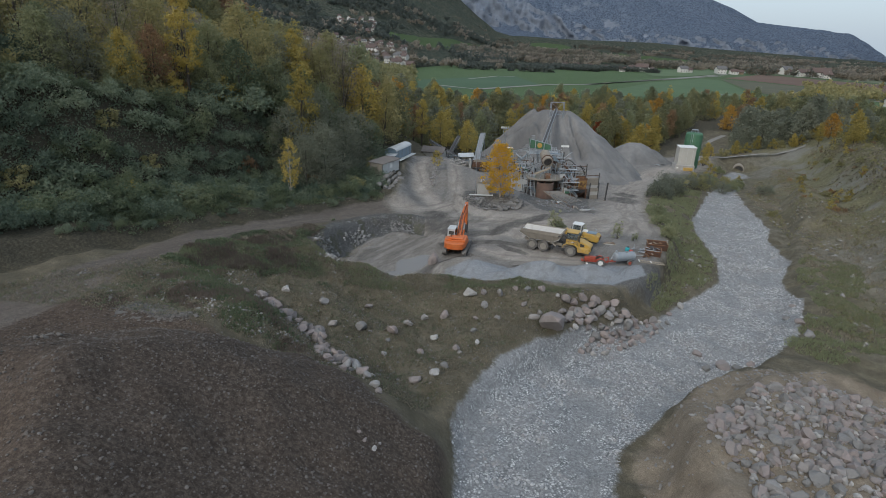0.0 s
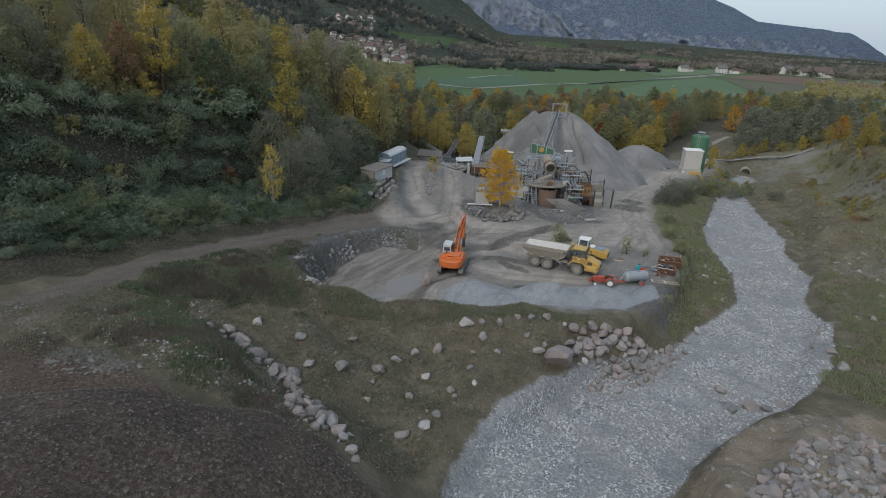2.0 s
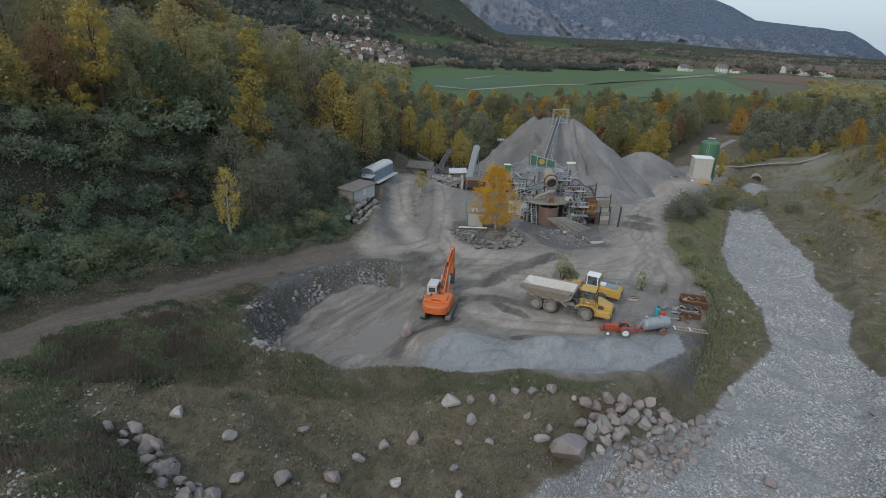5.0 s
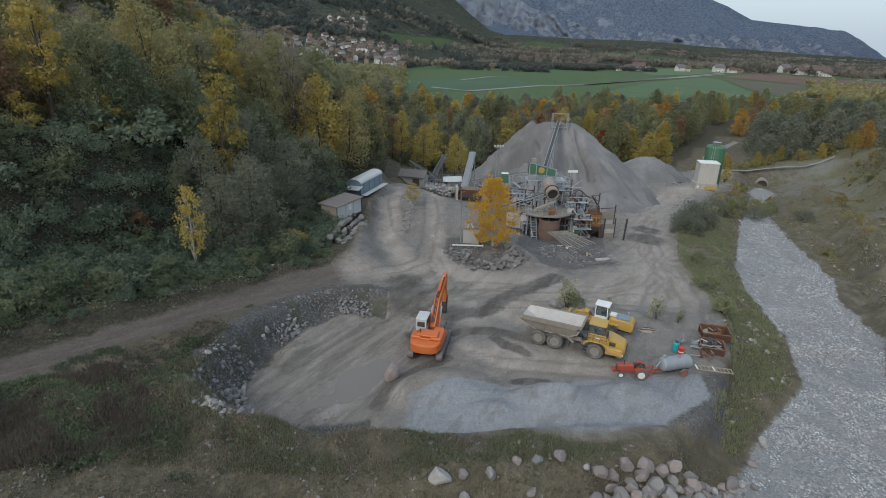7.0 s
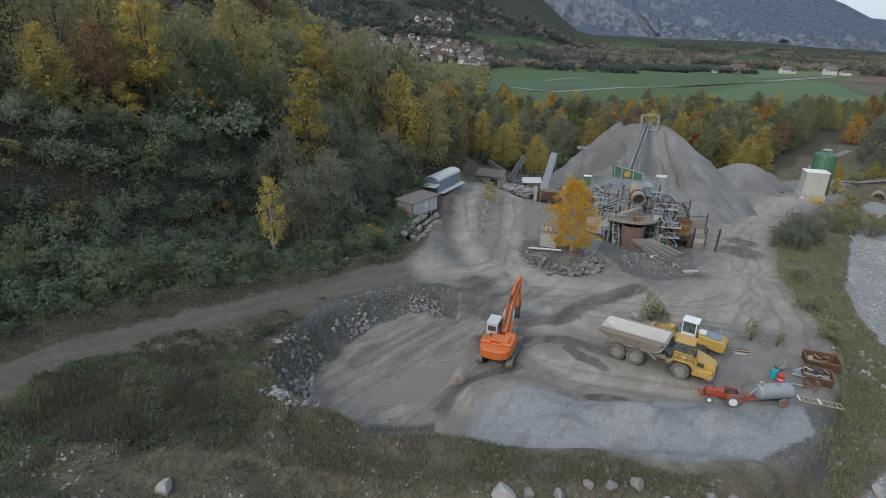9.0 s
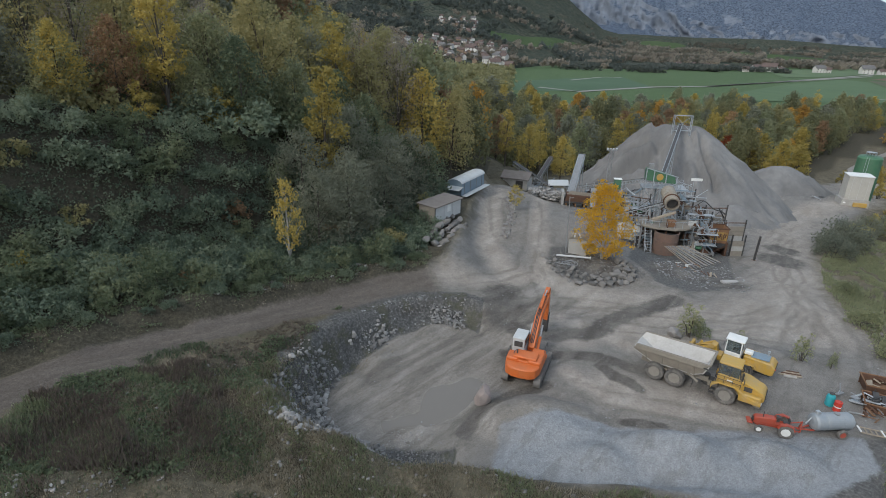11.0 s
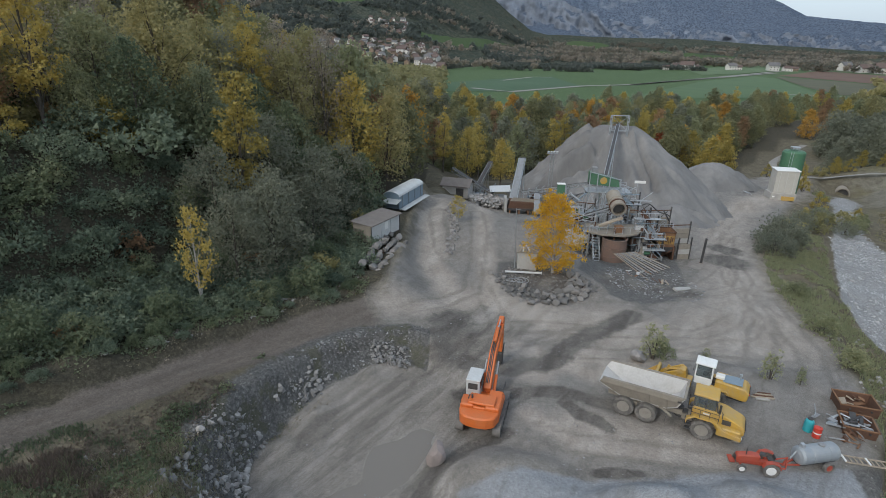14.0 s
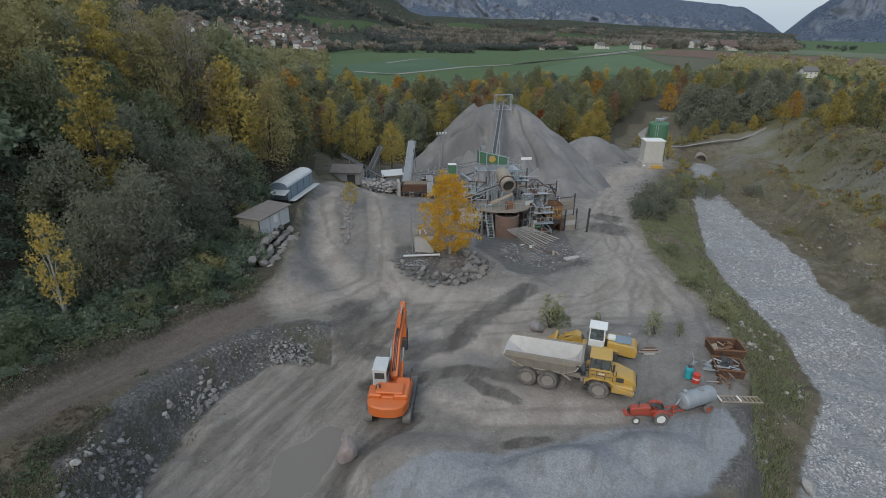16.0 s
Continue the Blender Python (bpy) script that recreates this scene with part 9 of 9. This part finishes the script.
RIVER_ROCKS = [(7.3, 31.1, 0.5), (8.8, 31.3, 0.6), (10.6, 32.1, 0.6), (10.0, 28.7, 0.6), (8.9, 27.4, 0.65), (8.1, 29.3, 0.5), (15.9, 32.6, 0.7), (17.3, 31.2, 0.85), (19.7, 32.5, 0.65), (19.1, 31.5, 0.9), (16.0, 31.2, 0.7), (14.3, 29.6, 0.75), (15.8, 28.8, 0.7), (17.8, 30.1, 0.7), (21.9, 32.5, 0.8), (21.9, 30.4, 0.7), (13.2, 30.2, 0.6), (14.5, 31.4, 0.65), (26.2, 35.2, 0.8), (32.2, 40.6, 0.85), (29.5, 37.8, 0.6), (26.8, 33.6, 0.4), (18.4, 29.0, 0.6), (20.3, 30.9, 0.65), (12.6, 31.6, 0.5), (23.2, 33.1, 0.6)]
for i, (x, y, s) in enumerate(RIVER_ROCKS):
    mat = (PINK_ROCK, ROCK, PINK_ROCK, ROCK, PALE_ROCK)[i % 5]
    boulder(x, y, s, mat, i + 40, "pinkish boulder of the bank reinforcement" if mat is PINK_ROCK else "grey boulder of the bank reinforcement", "boulders along the river's edge")
for i, (x, y, s) in enumerate(((44.8, 37.0, 0.8), (44.0, 33.6, 0.8), (43.6, 30.6, 0.9), (29.6, 24.3, 1.1), (31.3, 24.1, 0.9), (28.5, 27.5, 0.8), (27.6, 23.6, 0.8), (33.5, 25.2, 0.7), (46.5, 34.5, 0.5), (48.0, 40.5, 0.5))):
    boulder(x, y, s, (ROCK, PINK_ROCK)[i % 2], i + 70, "weathered boulder lying in the river bed", "boulders in the river bed", 0.6)
# the line of rocks in the gully and on the mound's flank
rr = random.Random(4)
GULLY = [(-20.5, 23.0), (-16.5, 19.8), (-13.4, 18.4), (-10.9, 15.4), (-9.4, 13.2)]
for i in range(48):
    t = i / 47 * 3.999
    (x0, y0), (x1, y1) = GULLY[int(t)], GULLY[int(t) + 1]
    x, y, s = x0 + (x1 - x0) * (t % 1) + rr.uniform(-0.6, 0.6), y0 + (y1 - y0) * (t % 1) + rr.uniform(-0.7, 0.7), rr.uniform(0.3, 0.78)
    boulder(x, y, s, (ROCK, PINK_ROCK, PINK_ROCK)[i % 3], i + 90, "angular rock in the stony gully", "rocks of the gully")
GULLY_BED = [(-20.2, 22.2), (-19.2, 23), (-14.8, 19.8), (-12.2, 17.8), (-10.6, 14.2), (-8.6, 11.2), (-9.8, 10.4), (-12.0, 13.4), (-13.6, 16.6), (-15.8, 18.2)]
stones("gully_rocks", 328, 60, GULLY_BED, 0.25, 0.72, PINK_ROCK, "half-buried pinkish slabs in the stony gully", flat=0.75, power=1.4, shapes=ROCKS)
stones("gully_rocks", 329, 120, GULLY_BED, 0.1, 0.4, DARK_ROCK, "small grey rocks in the stony gully", flat=0.75, power=1.4, shapes=PEBBLES)
for i, (x, y, s) in enumerate(((-9.4, 12.8, 0.75), (-8.6, 12.2, 0.85), (-9.3, 11.5, 0.6), (-8.1, 11.0, 0.75), (-7.4, 9.8, 0.65), (-6.8, 8.6, 0.55), (-6.3, 7.6, 0.45), (-8.9, 13.6, 0.5), (-7.2, 10.8, 0.4), (-6.5, 0.4, 0.2), (-5.9, 0.0, 0.24), (-5.6, 0.9, 0.18), (-6.9, 1.0, 0.18))):
    boulder(x, y, s, (PINK_ROCK, PALE_ROCK, PALE_ROCK)[i % 3], i + 140, "pale angular rock at the foot of the soil mound", "rocks at the mound's foot")
# stones below the shed, along the ramp and round the island
for i in range(36):
    t, row = (i % 12) / 11, i // 12
    boulder(-10.5 + 1.9 * t - 0.95 * row + rr.uniform(-0.2, 0.2), 72.0 + 9.6 * t + 0.4 * (row % 2), rr.uniform(0.55, 0.85), DARK_ROCK if i % 6 else ROCK, i + 180, "large rough block of the dry stone wall", "blocks of the retaining wall", 0.8, 0.35, -0.35 + 0.62 * row)
RAMP_EDGE = [(-3.3, 82), (-2.2, 82), (-1.2, 89), (-1.6, 95), (-2.4, 101), (-1.0, 108), (-2.2, 108), (-3.6, 101), (-2.8, 95), (-2.5, 89)]
stones("ramp_rocks", 330, 150, RAMP_EDGE, 0.15, 0.55, ROCK, "loose broken blocks along the ramp's edge", flat=0.8, power=1.6, shapes=ROCKS[:4] + PEBBLES)
ISLE_EDGE = [(2.9, 77.4), (4.4, 73.0), (7.0, 70.8), (11.2, 71.0), (14.2, 73.2), (15.6, 78.6), (13.6, 80.5), (12.6, 75.6), (9.5, 74.0), (6.2, 75.2), (4.6, 78)]
for i, (x, y) in enumerate(scatter(np.random.default_rng(19), 62, ISLE_EDGE, 0.75)):
    big_end = max(0.0, min(1.0, (x - 6) / 6))
    boulder(x, y, rr.uniform(0.28, 0.5) + 0.5 * big_end * rr.random(), DARK_ROCK, i + 250, "dark grey block at the island's edge", "blocks round the island", 0.75, 0.25)
boulder(-2.1, 45.1, 1.15, PINK_ROCK, 9, "rounded pinkish boulder beside the puddle", "", 1.0, 0.2)
boulder(16.5, 59.8, 1.0, PALE_ROCK, 2, "pale pinkish boulder beside the green bush", "", 0.8, 0.2)
boulder(19.0, 58.2, 0.5, ROCK, 6, "grey block of rubble near the loader", "", 0.6)

EDGE_ROCKS = [(12.5, 27.4), (14.5, 25.6), (19, 25.8), (24, 30.5), (28.5, 35.5), (24, 34.6), (17, 31), (13, 29)]
for i, (x, y) in enumerate(scatter(np.random.default_rng(29), 64, EDGE_ROCKS, 0.8)):
    boulder(x, y, rr.uniform(0.25, 0.62), (PINK_ROCK, PINK_ROCK, ROCK, PALE_ROCK)[i % 4], i + 400, "pinkish rock strewn along the river's edge" if i % 4 < 2 else "grey rock strewn along the river's edge", "rocks strewn at the river's edge", 0.75, 0.28)
BANK_ROCKS = [(13.1, 31.6), (16.5, 33.4), (20.5, 34.5), (23.5, 34.6), (22.5, 31.0), (15.0, 28.0), (12.3, 28.2)]
for i, (x, y) in enumerate(scatter(np.random.default_rng(9), 36, BANK_ROCKS, 0.95)):
    boulder(x, y, rr.uniform(0.5, 0.95), (PINK_ROCK, PINK_ROCK, ROCK)[i % 3], i + 300, "pinkish block tipped on the river bank" if i % 3 < 2 else "grey block tipped on the river bank", "blocks tipped on the bank", 0.75, 0.2)
stones("bar_stones", 317, 900, [(12, 1), (13.5, 7), (19, 12), (23, 16), (30, 19.5), (37, 20), (44, 17), (46, 4), (30, 10), (18, 0)], 0.05, 0.3, ROCK, "scattered stones on the bare earth bank", -0.6, power=3.0)
stones("rock_rubble", 301, 620, [(1, 119), (9, 117.5), (9.5, 124), (6, 128), (0, 126)], 0.3, 0.75, PALE_ROCK, "heap of pale broken quarry stone before the crusher", heap=1.8, power=1.0)
PIT_BANK = [(-5.2, 58.8), (-8.9, 56.9), (-11.6, 53.8), (-13.6, 50.1), (-15.1, 46.4), (-15.4, 43.8), (-14.6, 41.2), (-13.0, 39.6), (-10.3, 38.6), (-6.5, 38.8), (-6.5, 36.2), (-10.5, 33.8), (-14.2, 33.0), (-17.2, 34.2), (-18.8, 38.0), (-18.9, 43.8), (-18.1, 47.4), (-16.5, 51.6), (-14.0, 55.9), (-10.3, 59.6), (-5.8, 61.2)]
stones("rubble", 302, 2600, PIT_BANK, 0.03, 0.21, ROCK, "blue-grey broken rock on the pit's bank", 0.0, power=5.0)
stones("rubble", 322, 1500, PIT_BANK, 0.03, 0.22, BLUE_ROCK, "dark broken rock on the pit's bank", -0.1, power=4.5)
stones("rubble", 303, 1000, [(-14.8, 46.6), (-15.8, 44), (-14.8, 41), (-13, 39.4), (-9, 38.6), (-9, 35.2), (-13.6, 33.6), (-16.9, 34.6), (-18.4, 38.6), (-18.2, 43.6), (-16.8, 47)], 0.05, 0.42, RUBBLE, "pale broken rock spilling into the pit", -0.3, 0.8, 3.0, PEBBLES)
stones("rubble", 325, 560, [(-16.2, 45.5), (-15.0, 41.6), (-13.0, 39.6), (-9.5, 38.4), (-10, 35.4), (-14.6, 34.2), (-17.4, 36.4), (-18.2, 42.5)], 0.08, 0.46, PALE_ROCK, "pale freshly broken rock at the pit's corner", -0.4, 0.8, 2.4, PEBBLES)
stones("rubble", 323, 160, [(-12, 54), (-14.2, 50), (-15.6, 46.4), (-16.6, 47.4), (-15.2, 51), (-13, 55)], 0.1, 0.42, RUBBLE, "pale broken blocks along the foot of the pit's bank", -0.3, 0.8, 2.6, PEBBLES)
stones("rubble", 304, 300, [(-5.2, 57.4), (-8.6, 57.2), (-9.6, 59), (-6, 59.6)], 0.08, 0.34, RUBBLE, "small heap of pale broken rock at the pit's end", power=2.4, heap=0.35)
stones("rubble", 324, 90, [(-9.5, 38.6), (-6.5, 39.2), (-6.3, 41), (-9, 41)], 0.03, 0.14, PALE_ROCK, "pale spilled gravel on the pit floor", power=2.0)
BAR_STONES = [(16.5, -3), (17.6, 5.5), (20.5, 9.0), (25, 12.0), (31, 15.0), (38, 15.5), (46, 10), (46, -14), (16, -16)]
stones("bar_stones", 305, 2600, BAR_STONES, 0.08, 0.72, ROCK, "mixed grey stones of the near bank", -0.6, 0.85, 3.0, ROCKS[:3] + PEBBLES)
stones("bar_stones", 306, 2200, BAR_STONES, 0.10, 0.75, PINK_ROCK, "pinkish stones of the near bank", -0.5, 0.85, 2.8, ROCKS[3:5] + PEBBLES)
stones("bar_stones", 318, 1500, BAR_STONES, 0.06, 0.45, PALE_ROCK, "pale stones of the near bank", -0.5, 0.8, 2.2, PEBBLES)
stones("river_pebbles", 307, 17000, [(-0.5, 3), (-0.8, 9), (1, 13.3), (4, 19), (9, 23.4), (15, 28.5), (27, 35.6), (33, 42.3), (43, 51), (49, 63.5), (61, 61), (54.6, 53.5), (49, 40), (41, 29), (36, 25), (29, 21.5), (22.3, 16.8), (18, 12.8), (12.7, 7.6), (10.6, 2.6)], 0.05, 0.24, PEBBLE, "pale pebbles and cobbles of the river bed", -0.05, power=3.4)
stones("river_pebbles", 308, 3000, [(43, 51), (49, 63.5), (52.5, 80), (56, 89), (79, 129), (91.5, 135), (80, 108), (72, 86), (67, 78), (61.5, 62)], 0.08, 0.38, PEBBLE, "coarser pebbles farther down the river bed", -0.35, power=2.5)
stones("field_stones", 326, 900, FLANK, 0.05, 0.24, PALE_ROCK, "pale pebbles on the mound's flank", 0.0, power=3.0)
stones("soil_lumps", 327, 900, TIP, 0.03, 0.14, DRY_EARTH, "pale grey gravel tipped on the mound's rim", power=2.5)
SOIL_AREA = [(-36, 9), (-28, 13.5), (-18, 10.5), (-10, 9.8), (-5.5, 6.5), (-2.0, 4), (-2, -12), (-36, -12)]
stones("earth_clods", 309, 12000, SOIL_AREA, 0.03, 0.13, CLOD, "dark clods and stones of the soil mound", -1.2, power=3.0)
stones("earth_clods", 319, 500, SOIL_AREA, 0.03, 0.15, DRY_EARTH, "grey stones mixed into the soil mound", -0.6, power=4.5)
stones("soil_lumps", 320, 130, [(-28, 13), (-24, 13.5), (-20.5, 11.5), (-23, 10.5), (-27, 11)], 0.06, 0.34, DRY_EARTH, "pale dried lumps of earth on the mound's rim", flat=0.3, power=2.0, shapes=PEBBLES)
stones("soil_lumps", 321, 34, [(-29, 5), (-25, 8.5), (-24.3, 7), (-28, 3)], 0.06, 0.3, DRY_EARTH, "pale dried lumps of earth along a track on the mound", power=1.5, shapes=PEBBLES)
stones("field_stones", 310, 3200, FRONT, 0.04, 0.22, ROCK, "small stones scattered over the grassy slope", -0.2, power=3.0)
stones("field_stones", 311, 900, [(44, 30), (52, 40), (58, 54), (66, 66), (74, 84), (82, 106), (94, 134), (110, 150), (100, 100), (86, 60), (60, 14)], 0.12, 0.6, PALE_ROCK, "pale stones strewn over the far bank", -0.1, power=3.0)
stones("yard_grit", 312, 2200, YARD[:16] + YARD[-4:], 0.03, 0.13, BLUE_ROCK, "loose grit on the yard floor", 0.2, power=3.0)
stones("field_stones", 313, 260, [(28, 39), (33, 43.5), (42, 51.5), (48, 63), (52, 80), (46, 84), (40, 66), (33, 50)], 0.12, 0.5, PALE_ROCK, "pale stones on the green bank", 0.0, power=2.5)
stones("field_stones", 314, 700, [(-12, 69), (-16, 62), (-22, 53), (-28, 45), (-30, 46), (-23, 55.5), (-17, 64), (-12, 71)], 0.05, 0.25, PALE_ROCK, "small stones on the verge of the road", -0.2, power=3.0)

# puddle in the pit
n = 40
pv = [(-5.5 + 4.4 * math.cos(a) + 0.35 * 6.0 * math.sin(a), 45.3 + 6.0 * math.sin(a), 0) for a in (2 * math.pi * k / n for k in range(n))]
WATER, p_nt, p_b = nodes_of("muddy_water")
p_b.inputs["Base Color"].default_value = (0.165, 0.145, 0.124, 1)
p_b.inputs["Roughness"].default_value = 0.12
bump(p_nt, p_b, noise_node(p_nt, 1.5, 3), 0.05, 0.02)
pud = part("water", pv, [list(range(n))], WATER)
pud.location.z = -0.56
tagged(pud, "shallow muddy puddle on the pit floor", "puddle", kind="structure")
stones("rubble", 315, 900, [(4, 75), (8, 72.5), (14, 73), (17.5, 77), (14, 81), (8, 82), (4, 79)], 0.06, 0.3, DARK_ROCK, "dark broken stone on the island", -0.6, power=2.5, shapes=PEBBLES)
stones("rubble", 316, 1100, [(19, 80), (23, 77), (30, 77), (33, 83), (32, 92), (24, 93), (20, 88)], 0.05, 0.25, BLUE_ROCK, "dark broken stone below the plant", -0.5, power=3.0)
